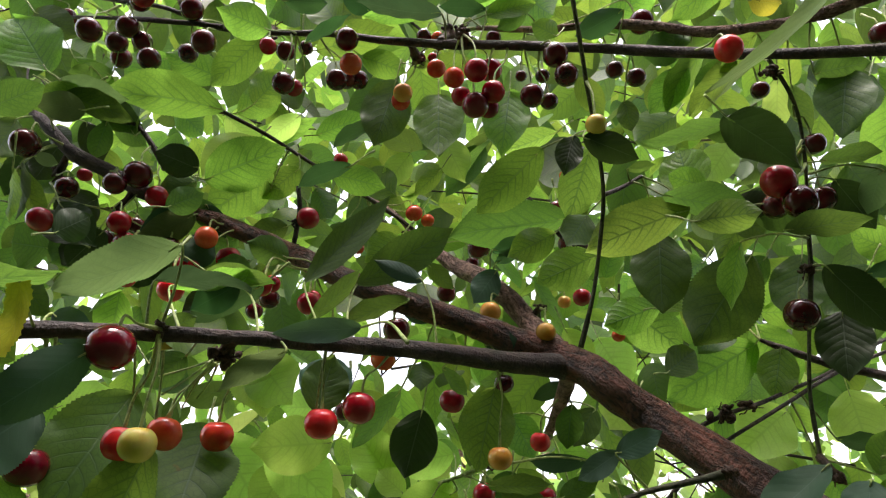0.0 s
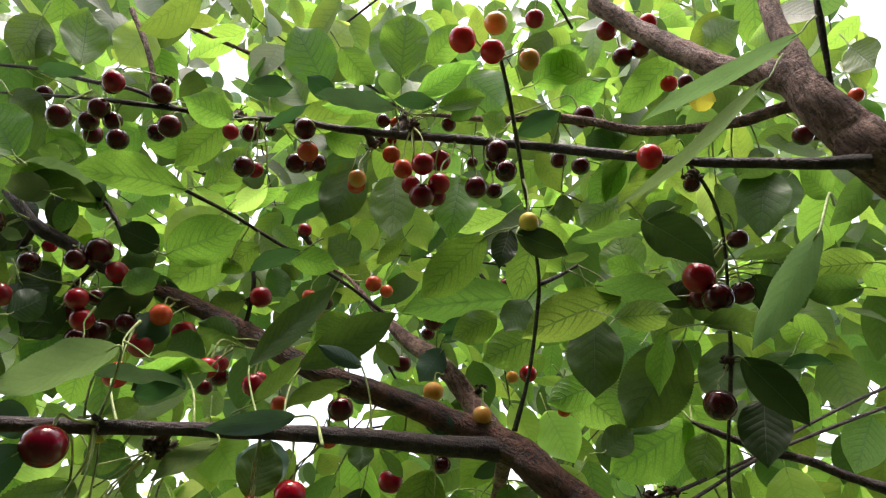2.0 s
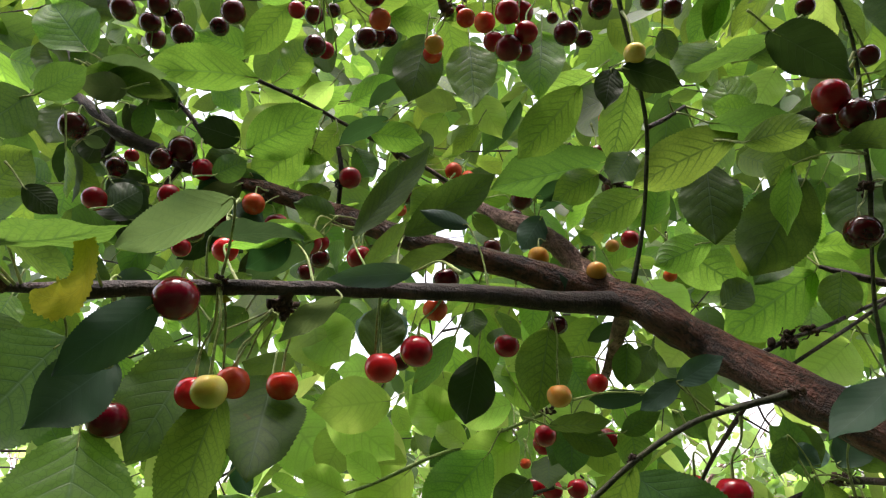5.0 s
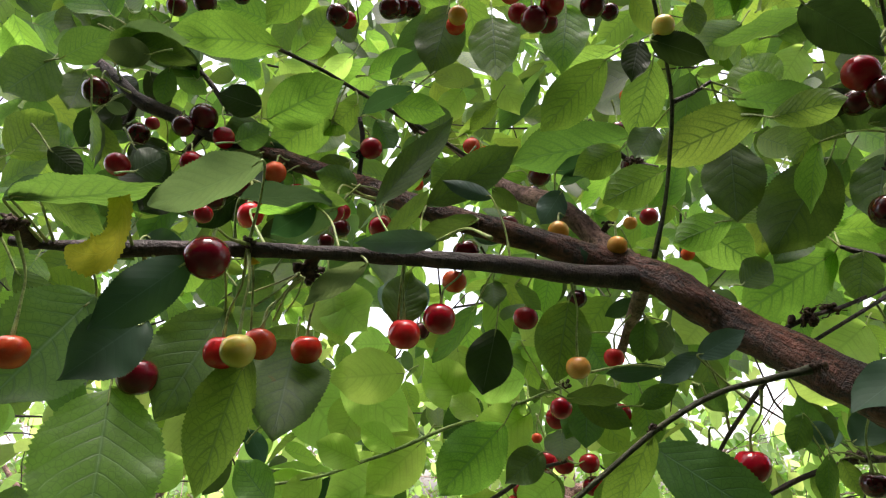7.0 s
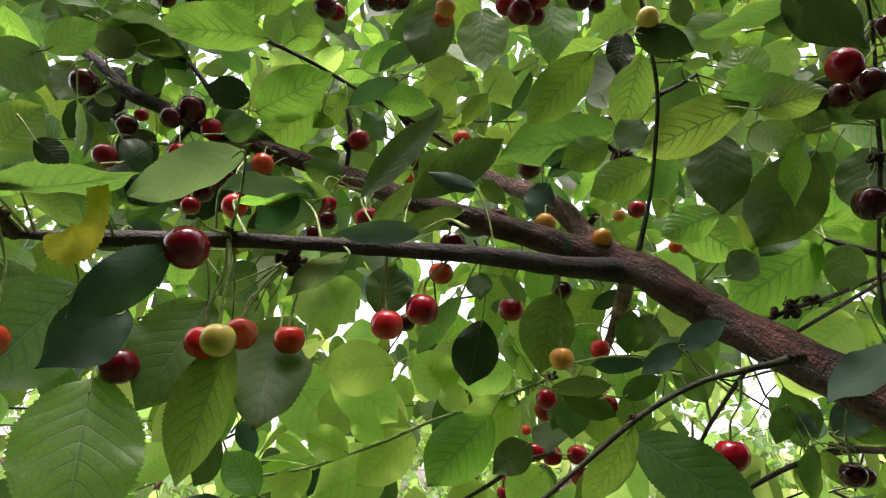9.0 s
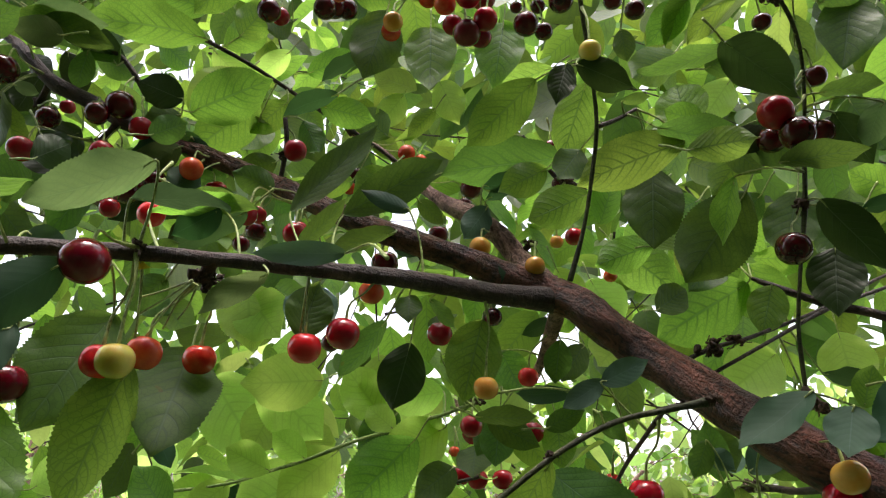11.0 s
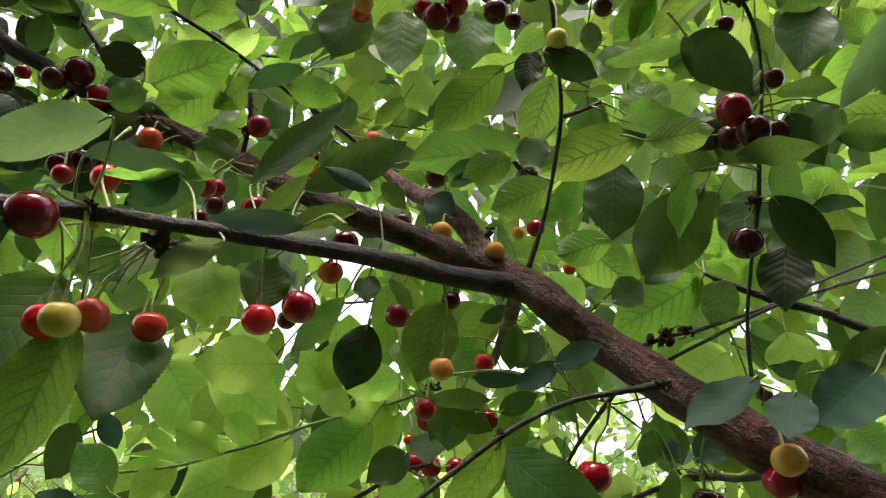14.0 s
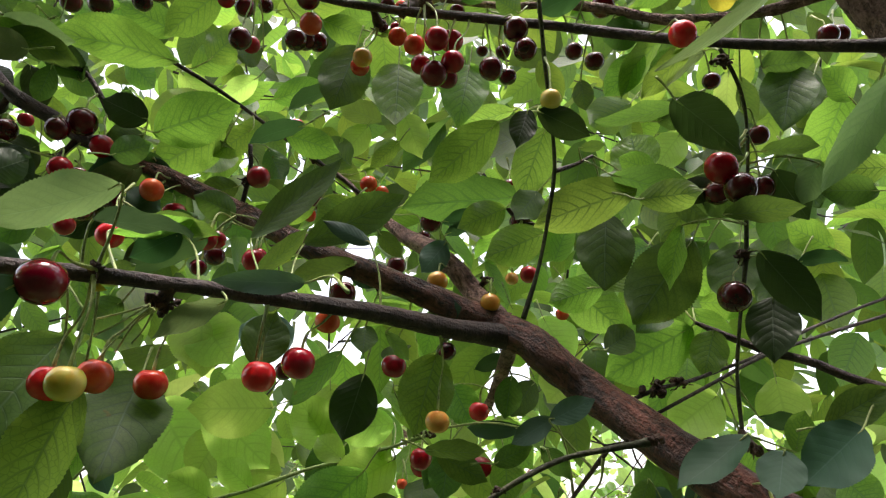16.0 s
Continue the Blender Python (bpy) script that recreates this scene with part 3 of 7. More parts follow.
right_branch = limb("branch", [(0.2395, 0.4818, 1.7775, 0.0016), (0.2575, 0.4754, 1.7671, 0.0027), (0.2806, 0.4693, 1.7560, 0.0030), (0.3136, 0.4627, 1.7461, 0.0033), (0.3348, 0.4565, 1.7353, 0.0035), (0.3730, 0.4517, 1.7212, 0.0038), (0.4390, 0.4510, 1.6978, 0.0043)], "dark_bark")
fine_twig = limb("twig", [(-0.1787, 0.4380, 1.9503, 0.0016), (-0.1456, 0.4629, 1.9438, 0.0016), (-0.1090, 0.4993, 1.9359, 0.0017), (-0.0677, 0.5364, 1.9263, 0.0018), (-0.0322, 0.5643, 1.9131, 0.0019), (0.0056, 0.5768, 1.8856, 0.0027)], "dark_bark")
hanging_twig = limb("twig", [(0.2083, 0.3580, 1.6290, 0.0020), (0.2204, 0.4322, 1.6280, 0.0021), (0.2199, 0.4847, 1.6304, 0.0023), (0.1978, 0.5217, 1.6208, 0.0019), (0.1726, 0.5510, 1.6040, 0.0017)], "dark_bark")
green_shoot = limb("shoot", [(0.0440, 0.5787, 1.6980, 0.0017), (0.0108, 0.5910, 1.6875, 0.0015), (-0.0285, 0.6029, 1.6765, 0.0015), (-0.0642, 0.6145, 1.6670, 0.0015), (-0.1064, 0.6278, 1.6519, 0.0015), (-0.1394, 0.6395, 1.6429, 0.0016), (-0.1787, 0.6513, 1.6321, 0.0014), (-0.2298, 0.6608, 1.6251, 0.0013)], "shoot", "thin pale green shoot")
upper_left_twig = limb("twig", [(-0.3939, 0.4654, 2.1041, 0.0016), (-0.3390, 0.4502, 2.0858, 0.0018), (-0.2765, 0.4298, 2.0553, 0.0020), (-0.2302, 0.4200, 2.0383, 0.0019), (-0.1846, 0.4225, 2.0195, 0.0019), (-0.1341, 0.4152, 2.0080, 0.0021)], "dark_bark")
left_twig = limb("twig", [(-0.3797, 0.4624, 2.0666, 0.0013), (-0.2756, 0.4292, 2.0354, 0.0017), (-0.2090, 0.4138, 2.0165, 0.0021), (-0.1762, 0.4144, 2.0128, 0.0023)], "dark_bark")
far_twig = limb("twig", [(-0.3577, 0.6350, 2.3764, 0.0027), (-0.2934, 0.6635, 2.3606, 0.0028), (-0.2370, 0.6963, 2.3587, 0.0029), (-0.1829, 0.7218, 2.3493, 0.0029)], "grey_bark")
grey_twig = limb("twig", [(-0.3031, 0.4915, 2.2168, 0.0030), (-0.2674, 0.4809, 2.1494, 0.0028), (-0.2408, 0.4672, 2.0885, 0.0027)], "grey_bark")
spur_twig = limb("twig", [(-0.1063, 0.4328, 1.8772, 0.0017), (-0.1046, 0.4375, 1.8598, 0.0017), (-0.1081, 0.4458, 1.8370, 0.0019), (-0.1113, 0.4497, 1.8287, 0.0021)], "dark_bark")
left_spur_twig = limb("twig", [(-0.2598, 0.4494, 1.9510, 0.0016), (-0.2414, 0.4550, 1.9386, 0.0021), (-0.2199, 0.4587, 1.9065, 0.0022)], "dark_bark")
leafy_twig = limb("twig", [(0.1086, 0.3912, 1.8491, 0.0015), (0.1254, 0.3999, 1.8609, 0.0014), (0.1401, 0.4054, 1.8726, 0.0012)], "dark_bark")
berry_twig = limb("twig", [(0.0800, 0.5349, 1.9273, 0.0018), (0.1036, 0.5466, 1.9016, 0.0021), (0.1186, 0.5598, 1.8966, 0.0021), (0.1400, 0.5538, 1.8853, 0.0021)], "dark_bark")
low_twig = limb("twig", [(-0.0523, 0.6772, 1.5935, 0.0018), (-0.0119, 0.6454, 1.6146, 0.0018), (0.0163, 0.6158, 1.6316, 0.0017), (0.0440, 0.6005, 1.6392, 0.0014)], "dark_bark")
trunk = limb("trunk", [(0.8600, 0.4400, -0.0800, 0.1000), (0.8200, 0.4200, 0.3500, 0.0850), (0.7900, 0.4000, 0.9000, 0.0780), (0.8200, 0.4200, 1.5000, 0.0700), (0.8600, 0.4700, 2.2000, 0.0550), (0.8200, 0.5200, 3.0000, 0.0300)], "grey_bark", "thick grey-brown trunk")
bud_spur(lower_branch, -0.1234, 0.2865, 1.7197, 0.0109, 1)
bud_spur(lower_branch, -0.1040, 0.3159, 1.7154, 0.0189, 2)
bud_spur(bud_twig, 0.1760, 0.4191, 1.7115, 0.0200, 3)
bud_spur(bud_twig, 0.1947, 0.4272, 1.7174, 0.0158, 4)
bud_spur(spur_twig, -0.1058, 0.4415, 1.8511, 0.0119, 5)
bud_spur(spur_twig, -0.1081, 0.4476, 1.8333, 0.0140, 6)
bud_spur(upper_branch, -0.0209, 0.4274, 1.9944, 0.0179, 7)
bud_spur(upper_left_twig, -0.1412, 0.4308, 2.0249, 0.0184, 8)
bud_spur(upper_branch, 0.0048, 0.4114, 2.0049, 0.0257, 9)
bud_spur(lower_branch, -0.2091, 0.2514, 1.7187, 0.0170, 10)
bud_spur(lower_twig, 0.1447, 0.3532, 1.6689, 0.0128, 11)
bud_spur(hanging_twig, 0.2190, 0.4842, 1.6318, 0.0172, 12)
bud_spur(hanging_twig, 0.2172, 0.3588, 1.6251, 0.0222, 13)
bud_spur(upper_left_twig, -0.1998, 0.4102, 2.0435, 0.0136, 14)
bud_spur(upper_branch, 0.0133, 0.3799, 1.9773, 0.0191, 15)
bud_spur(lower_twig, 0.0607, 0.3482, 1.6403, 0.0092, 16)
bud_spur(green_shoot, 0.0398, 0.5287, 1.6904, 0.0123, 17)
bud_spur(berry_twig, 0.1192, 0.5508, 1.8923, 0.0202, 18)
bud_spur(lower_branch, -0.0112, 0.3680, 1.7346, 0.0074, 19)
bud_spur(right_twig, 0.2080, 0.3383, 1.9094, 0.0158, 20)
bud_spur(right_twig, 0.2354, 0.3953, 1.7977, 0.0170, 21)
bud_spur(right_twig, 0.2169, 0.3851, 1.6700, 0.0141, 22)
bud_spur(rear_branch, 0.0727, 0.4639, 1.7949, 0.0119, 23)
bud_spur(shaded_branch, -0.2488, 0.4554, 1.8663, 0.0135, 24)
bud_spur(shaded_branch, -0.3061, 0.4615, 1.9018, 0.0152, 25)
bud_spur(rear_branch, -0.1093, 0.6091, 2.0081, 0.0189, 26)
bud_spur(middle_branch, -0.0896, 0.4359, 1.8106, 0.0134, 27)
bud_spur(main_limb, 0.1588, 0.4016, 1.6854, 0.0127, 28)
bud_spur(lower_twig, 0.1304, 0.3549, 1.6669, 0.0083, 29)

# stalks whose cherries have dropped
for rows in (
    [(-0.1019, 0.2992, 1.7083, 0.00070), (-0.1123, 0.3040, 1.6995, 0.00045), (-0.1207, 0.3036, 1.6847, 0.00050)],
    [(-0.1019, 0.3013, 1.7085, 0.00070), (-0.1103, 0.3080, 1.7035, 0.00045), (-0.1200, 0.3181, 1.6919, 0.00050)],
    [(-0.1024, 0.2988, 1.7093, 0.00070), (-0.1175, 0.3081, 1.7074, 0.00045), (-0.1324, 0.3162, 1.7060, 0.00050)],
    [(-0.1009, 0.3016, 1.7080, 0.00070), (-0.1058, 0.3073, 1.7003, 0.00045), (-0.1118, 0.3131, 1.6953, 0.00050)],
    [(-0.1034, 0.2989, 1.7088, 0.00070), (-0.1109, 0.2962, 1.7005, 0.00045), (-0.1198, 0.2923, 1.6921, 0.00050)],
):
    bm = bmesh.new()
    tube(bm, rows, 6, 6, 0.1, seed=5)
    part("stalk", bm, STALK, lower_branch)

# openings in the crown: direction from its heart, half angle in degrees
OPENINGS = [
    (-0.163, 0.956, 0.245, 2.77),
    (-0.068, 0.966, 0.248, 2.22),
    (-0.082, 0.942, 0.324, 2.22),
    (-0.044, 0.923, 0.382, 1.77),
    (0.162, 0.966, 0.202, 2.66),
    (-0.460, 0.688, 0.561, 0.7),
    (-0.459, 0.769, 0.445, 1.0),
    (-0.424, 0.772, 0.474, 0.53),
    (0.491, 0.627, 0.604, 0.7),
    (0.535, 0.666, 0.520, 0.4),
    (0.540, 0.692, 0.479, 0.5),
    (0.403, 0.788, 0.465, 0.89),
    (-0.016, 0.843, 0.538, 0.80),
    (0.031, 0.826, 0.563, 0.62),
    (0.379, 0.840, 0.388, 1.07),
    (0.453, 0.881, 0.133, 0.80),
    (0.136, 0.981, 0.141, 0.71),
    (-0.308, 0.818, 0.485, 0.53),
    (-0.272, 0.688, 0.673, 1.7),
]
OPENINGS += [
    (-0.333, 0.645, 0.688, 1.16),
    (-0.085, 0.672, 0.735, 0.89),
    (-0.387, 0.733, 0.559, 1.1),
    (-0.517, 0.853, 0.073, 0.45),
    (-0.215, 0.955, 0.204, 1.66),
    (-0.111, 0.994, -0.009, 2.55),
    (0.371, 0.923, 0.104, 1.66),
    (0.318, 0.795, 0.517, 0.62),
    (-0.525, 0.813, 0.252, 1.07),
]
OPENINGS += [
    (-0.598, 0.798, 0.076, 1.30),
    (-0.556, 0.826, 0.087, 0.70),
    (-0.434, 0.901, -0.004, 1.00),
    (-0.157, 0.987, 0.027, 0.50),
    (-0.101, 0.995, -0.008, 1.20),
    (0.361, 0.928, 0.092, 0.90),
    (0.277, 0.959, 0.063, 1.30),
    (-0.110, 0.994, -0.010, 1.00),
    (-0.444, 0.896, -0.024, 1.00),
    (-0.349, 0.937, -0.010, 0.70),
    (-0.151, 0.977, 0.150, 0.70),
    (0.290, 0.956, 0.047, 0.90),
    (-0.205, 0.742, 0.638, 0.70),
    (-0.504, 0.690, 0.520, 0.5),
]
# places where the crown is thin and far leaves show
THIN_PLACES = [
    (0.502, 0.853, 0.140, 1.88),
    (0.305, 0.949, 0.079, 3.33),
    (0.355, 0.929, 0.106, 2.77),
    (0.323, 0.945, 0.056, 2.22),
    (-0.109, 0.994, -0.002, 2.44),
    (-0.364, 0.929, 0.068, 0.89),
    (-0.603, 0.795, 0.057, 1.16),
    (-0.431, 0.902, -0.017, 2.22),
    (-0.308, 0.951, -0.032, 1.66),
    (0.334, 0.941, 0.050, 3.33),
]
WIDE_OPENINGS = [o for o in OPENINGS if o[3] > 1.3 and o[2] > 0.1]

# ---- cherries ----
cherry("K", 0.0178, -0.2511, 0.3689, 1.9654, -0.2438, 0.3851, 2.0055)
cherry("K", 0.0185, -0.2551, 0.4186, 2.0156, -0.2681, 0.4280, 2.0522)
cherry("K", 0.0184, -0.2742, 0.4406, 2.0189, -0.2822, 0.4317, 2.0581)
cherry("K", 0.0168, -0.2497, 0.4346, 2.0151, -0.2639, 0.4271, 2.0507)
cherry("K", 0.0182, -0.2814, 0.4642, 2.0224, -0.3040, 0.4383, 2.0439)
cherry("K", 0.0186, -0.2330, 0.4213, 1.9852, -0.2393, 0.4208, 2.0251)
cherry("K", 0.0186, -0.1992, 0.4042, 2.0211, -0.1998, 0.4102, 2.0435)
cherry("K", 0.0193, -0.1840, 0.4020, 1.9858, -0.1846, 0.4225, 2.0195)
cherry("K", 0.0168, -0.2456, 0.4104, 2.0350, -0.2765, 0.4298, 2.0553)
cherry("K", 0.0165, -0.2140, 0.4434, 2.0108, -0.1998, 0.4102, 2.0435)
cherry("R", 0.0133, -0.1339, 0.4011, 1.9818, -0.1412, 0.4308, 2.0249)
cherry("K", 0.0170, -0.1321, 0.4426, 2.0138, -0.1412, 0.4308, 2.0249)
cherry("K", 0.0126, -0.1173, 0.4482, 2.0227, -0.1225, 0.4492, 2.0613)
cherry("K", 0.0176, -0.1224, 0.4142, 1.9571, -0.1211, 0.4138, 2.0067)
cherry("R", 0.0143, -0.1182, 0.4304, 1.9658, -0.1168, 0.4133, 2.0062)
cherry("K", 0.0173, -0.0711, 0.3852, 1.9749, -0.0865, 0.4101, 2.0032)
cherry("O", 0.0166, -0.0684, 0.3949, 1.9600, -0.0690, 0.4070, 1.9978)
cherry("K", 0.0178, -0.0841, 0.4274, 1.9717, -0.0995, 0.4115, 2.0045)
cherry("K", 0.0165, -0.0690, 0.4394, 1.9818, -0.0865, 0.4101, 2.0032)
cherry("K", 0.0177, -0.0784, 0.4350, 1.9791, -0.0995, 0.4115, 2.0045)
cherry("A", 0.0150, -0.0304, 0.4150, 1.9500, -0.0209, 0.4274, 1.9944)
cherry("O", 0.0152, -0.0332, 0.4340, 1.9566, -0.0209, 0.4274, 1.9944)
cherry("K", 0.0110, -0.0208, 0.4824, 2.0423, 0.0299, 0.4528, 2.0515)
cherry("R", 0.0100, -0.0089, 0.4821, 2.0429, 0.0299, 0.4528, 2.0515)
cherry("O", 0.0155, -0.0053, 0.4321, 1.9882, 0.0048, 0.4114, 2.0049)
cherry("O", 0.0150, 0.0076, 0.3793, 1.9357, 0.0133, 0.3799, 1.9773)
cherry("R", 0.0171, 0.0227, 0.3651, 1.9305, 0.0133, 0.3799, 1.9773)
cherry("R", 0.0180, 0.0356, 0.3991, 1.9594, 0.0133, 0.3799, 1.9773)
cherry("R", 0.0163, 0.0350, 0.3774, 1.9222, 0.0471, 0.3812, 1.9674)
cherry("R", 0.0148, 0.0135, 0.3995, 1.9353, 0.0133, 0.3799, 1.9773)
cherry("D", 0.0188, 0.0224, 0.3795, 1.9121, 0.0133, 0.3799, 1.9773)
cherry("D", 0.0158, 0.0331, 0.3988, 1.9244, 0.0377, 0.3842, 1.9703)
cherry("K", 0.0176, 0.0768, 0.3612, 1.9413, 0.0526, 0.3794, 1.9656)
cherry("K", 0.0161, 0.0825, 0.3593, 1.9227, 0.0746, 0.3720, 1.9584)
cherry("K", 0.0174, 0.0633, 0.3849, 1.9251, 0.0581, 0.3775, 1.9638)
cherry("K", 0.0135, 0.0798, 0.4084, 1.9385, 0.0691, 0.3738, 1.9602)
cherry("K", 0.0101, 0.0659, 0.4484, 1.9953, 0.0690, 0.4353, 2.0348)
cherry("K", 0.0117, 0.0793, 0.4244, 1.9756, 0.0877, 0.4271, 2.0275)
cherry("Y", 0.0133, 0.0935, 0.3406, 1.8692, 0.0927, 0.3492, 1.9095)
cherry("K", 0.0145, 0.1383, 0.4265, 1.9845, 0.1246, 0.4120, 2.0181)
cherry("K", 0.0170, 0.1632, 0.4491, 1.9956, 0.1376, 0.4061, 2.0126)
cherry("K", 0.0202, 0.1594, 0.4104, 2.0195, 0.0918, 0.4254, 2.0265)
cherry("S", 0.0168, 0.1690, 0.3115, 1.9037, 0.1603, 0.3408, 1.9270)
cherry("R", 0.0215, 0.2100, 0.3625, 1.8434, 0.2335, 0.3646, 1.8759)
cherry("K", 0.0207, 0.2189, 0.3593, 1.8272, 0.2357, 0.3709, 1.8623)
cherry("K", 0.0179, 0.2502, 0.3848, 1.8438, 0.2339, 0.3657, 1.8736)
cherry("K", 0.0183, 0.2242, 0.3960, 1.8441, 0.2342, 0.3667, 1.8714)
cherry("K", 0.0210, 0.2200, 0.3877, 1.7644, 0.2354, 0.3953, 1.7977)
cherry("K", 0.0180, 0.1090, 0.5542, 1.9251, 0.1068, 0.5551, 1.9597)
cherry("K", 0.0187, 0.1213, 0.5736, 1.8991, 0.0971, 0.5434, 1.9086)
cherry("O", 0.0114, 0.1173, 0.5434, 1.9558, 0.1293, 0.5565, 1.9926)
cherry("K", 0.0223, 0.0377, 0.5887, 1.9004, -0.0220, 0.5872, 1.9112)
cherry("K", 0.0143, 0.0324, 0.6156, 1.8965, -0.0220, 0.5872, 1.9112)
cherry("A", 0.0153, 0.0358, 0.4563, 1.7884, 0.0466, 0.4861, 1.8146)
cherry("A", 0.0133, 0.0692, 0.4237, 1.7632, 0.0727, 0.4639, 1.7949)
cherry("K", 0.0187, -0.0301, 0.4429, 1.7699, -0.0530, 0.4209, 1.7937)
cherry("O", 0.0173, -0.0393, 0.4516, 1.7520, -0.0281, 0.4216, 1.7843)
cherry("S", 0.0167, -0.0593, 0.3420, 1.6890, -0.0586, 0.3365, 1.7288)
cherry("R", 0.0173, -0.0419, 0.3493, 1.6983, -0.0260, 0.3585, 1.7327)
cherry("K", 0.0121, -0.0604, 0.4269, 1.7112, -0.0598, 0.4392, 1.7469)
cherry("R", 0.0168, 0.0079, 0.4410, 1.7212, 0.0173, 0.4305, 1.7716)
cherry("K", 0.0132, 0.0419, 0.4366, 1.7320, 0.0267, 0.4322, 1.7690)
cherry("A", 0.0146, 0.0350, 0.4066, 1.6813, 0.0333, 0.4009, 1.7381)
cherry("S", 0.0149, 0.0725, 0.4951, 1.7039, 0.0883, 0.4776, 1.7348)
cherry("R", 0.0154, 0.0305, 0.4793, 1.6673, 0.0398, 0.5287, 1.6904)
cherry("R", 0.0175, 0.0816, 0.5439, 1.6697, 0.0875, 0.5553, 1.7164)
cherry("D", 0.0186, -0.1285, 0.2584, 1.7029, -0.1234, 0.2865, 1.7197)
cherry("S", 0.0156, -0.1348, 0.2964, 1.6723, -0.1234, 0.2865, 1.7197)
cherry("Y", 0.0151, -0.1218, 0.2830, 1.6700, -0.1234, 0.2865, 1.7197)
cherry("O", 0.0154, -0.1208, 0.3048, 1.6777, -0.1040, 0.3159, 1.7154)
cherry("O", 0.0159, -0.1087, 0.3390, 1.6821, -0.1040, 0.3159, 1.7154)
cherry("D", 0.0176, -0.1713, 0.2957, 1.6624, -0.1667, 0.2765, 1.7157)
cherry("R", 0.0172, -0.0980, 0.4384, 1.8534, -0.1063, 0.4328, 1.8772)
cherry("O", 0.0155, -0.0975, 0.6290, 1.9412, -0.0847, 0.6228, 1.9781)
cherry("K", 0.0175, -0.0813, 0.6408, 1.9392, -0.0789, 0.6208, 1.9737)
cherry("O", 0.0144, -0.0872, 0.6376, 1.9223, -0.0731, 0.6188, 1.9694)
cherry("O", 0.0181, -0.0276, 0.6129, 1.9510, -0.0644, 0.6157, 1.9628)
cherry("O", 0.0142, -0.0134, 0.6159, 1.9441, -0.0529, 0.6117, 1.9540)
cherry("R", 0.0158, -0.1075, 0.6076, 2.0114, -0.0992, 0.6154, 2.0514)
cherry("K", 0.0196, 0.0064, 0.6237, 1.8664, 0.0056, 0.5768, 1.8856)
cherry("R", 0.0150, -0.0830, 0.3984, 1.7725, -0.0896, 0.4359, 1.8106)
cherry("R", 0.0122, -0.1118, 0.4129, 1.7913, -0.0896, 0.4359, 1.8106)
cherry("K", 0.0143, -0.1178, 0.4352, 1.7889, -0.1081, 0.4476, 1.8333)
cherry("K", 0.0123, -0.1310, 0.4482, 1.7847, -0.1081, 0.4476, 1.8333)
cherry("O", 0.0128, -0.0737, 0.4425, 1.7722, -0.0896, 0.4359, 1.8106)
cherry("R", 0.0159, 0.1213, 0.5354, 1.8302, 0.1192, 0.5508, 1.8923)
cherry("A", 0.0121, 0.1102, 0.5560, 1.8336, 0.1192, 0.5508, 1.8923)
cherry("O", 0.0121, 0.1584, 0.5672, 1.8068, 0.1626, 0.5684, 1.8475)
cherry("K", 0.0207, -0.2935, 0.4004, 1.8908, -0.2957, 0.4489, 1.9201)
cherry("K", 0.0172, -0.2808, 0.4395, 1.8775, -0.3061, 0.4615, 1.9018)
cherry("R", 0.0124, -0.2999, 0.4872, 1.9176, -0.3052, 0.4474, 1.9290)
cherry("R", 0.0184, -0.2826, 0.4228, 1.8421, -0.2488, 0.4554, 1.8663)
cherry("K", 0.0169, -0.2416, 0.4318, 1.8774, -0.2632, 0.4552, 1.9027)
cherry("K", 0.0215, -0.2303, 0.4399, 1.8897, -0.2336, 0.4563, 1.9269)
cherry("R", 0.0174, -0.2164, 0.4484, 1.8755, -0.2238, 0.4580, 1.9123)
cherry("R", 0.0165, -0.2262, 0.4222, 1.8403, -0.2488, 0.4554, 1.8663)
cherry("R", 0.0173, -0.2228, 0.4308, 1.8277, -0.2488, 0.4554, 1.8663)
cherry("O", 0.0165, -0.1658, 0.4282, 1.8320, -0.1645, 0.4587, 1.8578)
cherry("K", 0.0172, -0.2034, 0.4577, 1.8369, -0.2103, 0.4582, 1.8759)
cherry("R", 0.0196, -0.1653, 0.4789, 1.8379, -0.1850, 0.4587, 1.8657)
cherry("R", 0.0192, -0.1790, 0.4362, 1.8114, -0.1674, 0.4587, 1.8589)
cherry("K", 0.0188, -0.2290, 0.4706, 1.8331, -0.2488, 0.4554, 1.8663)
cherry("K", 0.0184, -0.2348, 0.4542, 1.8212, -0.2488, 0.4554, 1.8663)
cherry("O", 0.0107, -0.1661, 0.3861, 1.7767, -0.1716, 0.4037, 1.8115)
cherry("K", 0.0142, 0.2425, 0.4112, 1.9536, 0.2183, 0.3690, 1.9754)
cherry("K", 0.0159, 0.2579, 0.3895, 1.8904, 0.2261, 0.3526, 1.8955)
cherry("K", 0.0175, 0.3349, 0.3921, 1.9934, 0.3392, 0.4095, 2.0301)
cherry("S", 0.0175, 0.0455, 0.2758, 1.9636, 0.0737, 0.3033, 1.9753)
cherry("S", 0.0158, 0.0649, 0.2788, 1.9573, 0.0737, 0.3033, 1.9753)
cherry("A", 0.0154, 0.0680, 0.2818, 1.9859, 0.0775, 0.2993, 2.0201)
cherry("A", 0.0141, 0.0899, 0.2866, 1.9593, 0.0737, 0.3033, 1.9753)
cherry("R", 0.0150, 0.1061, 0.3354, 2.0521, 0.1111, 0.3354, 2.0921)
cherry("R", 0.0190, 0.1892, 0.4078, 2.1219, 0.1764, 0.3956, 2.1454)
cherry("K", 0.0193, 0.2116, 0.4365, 2.1187, 0.1790, 0.3939, 2.1406)
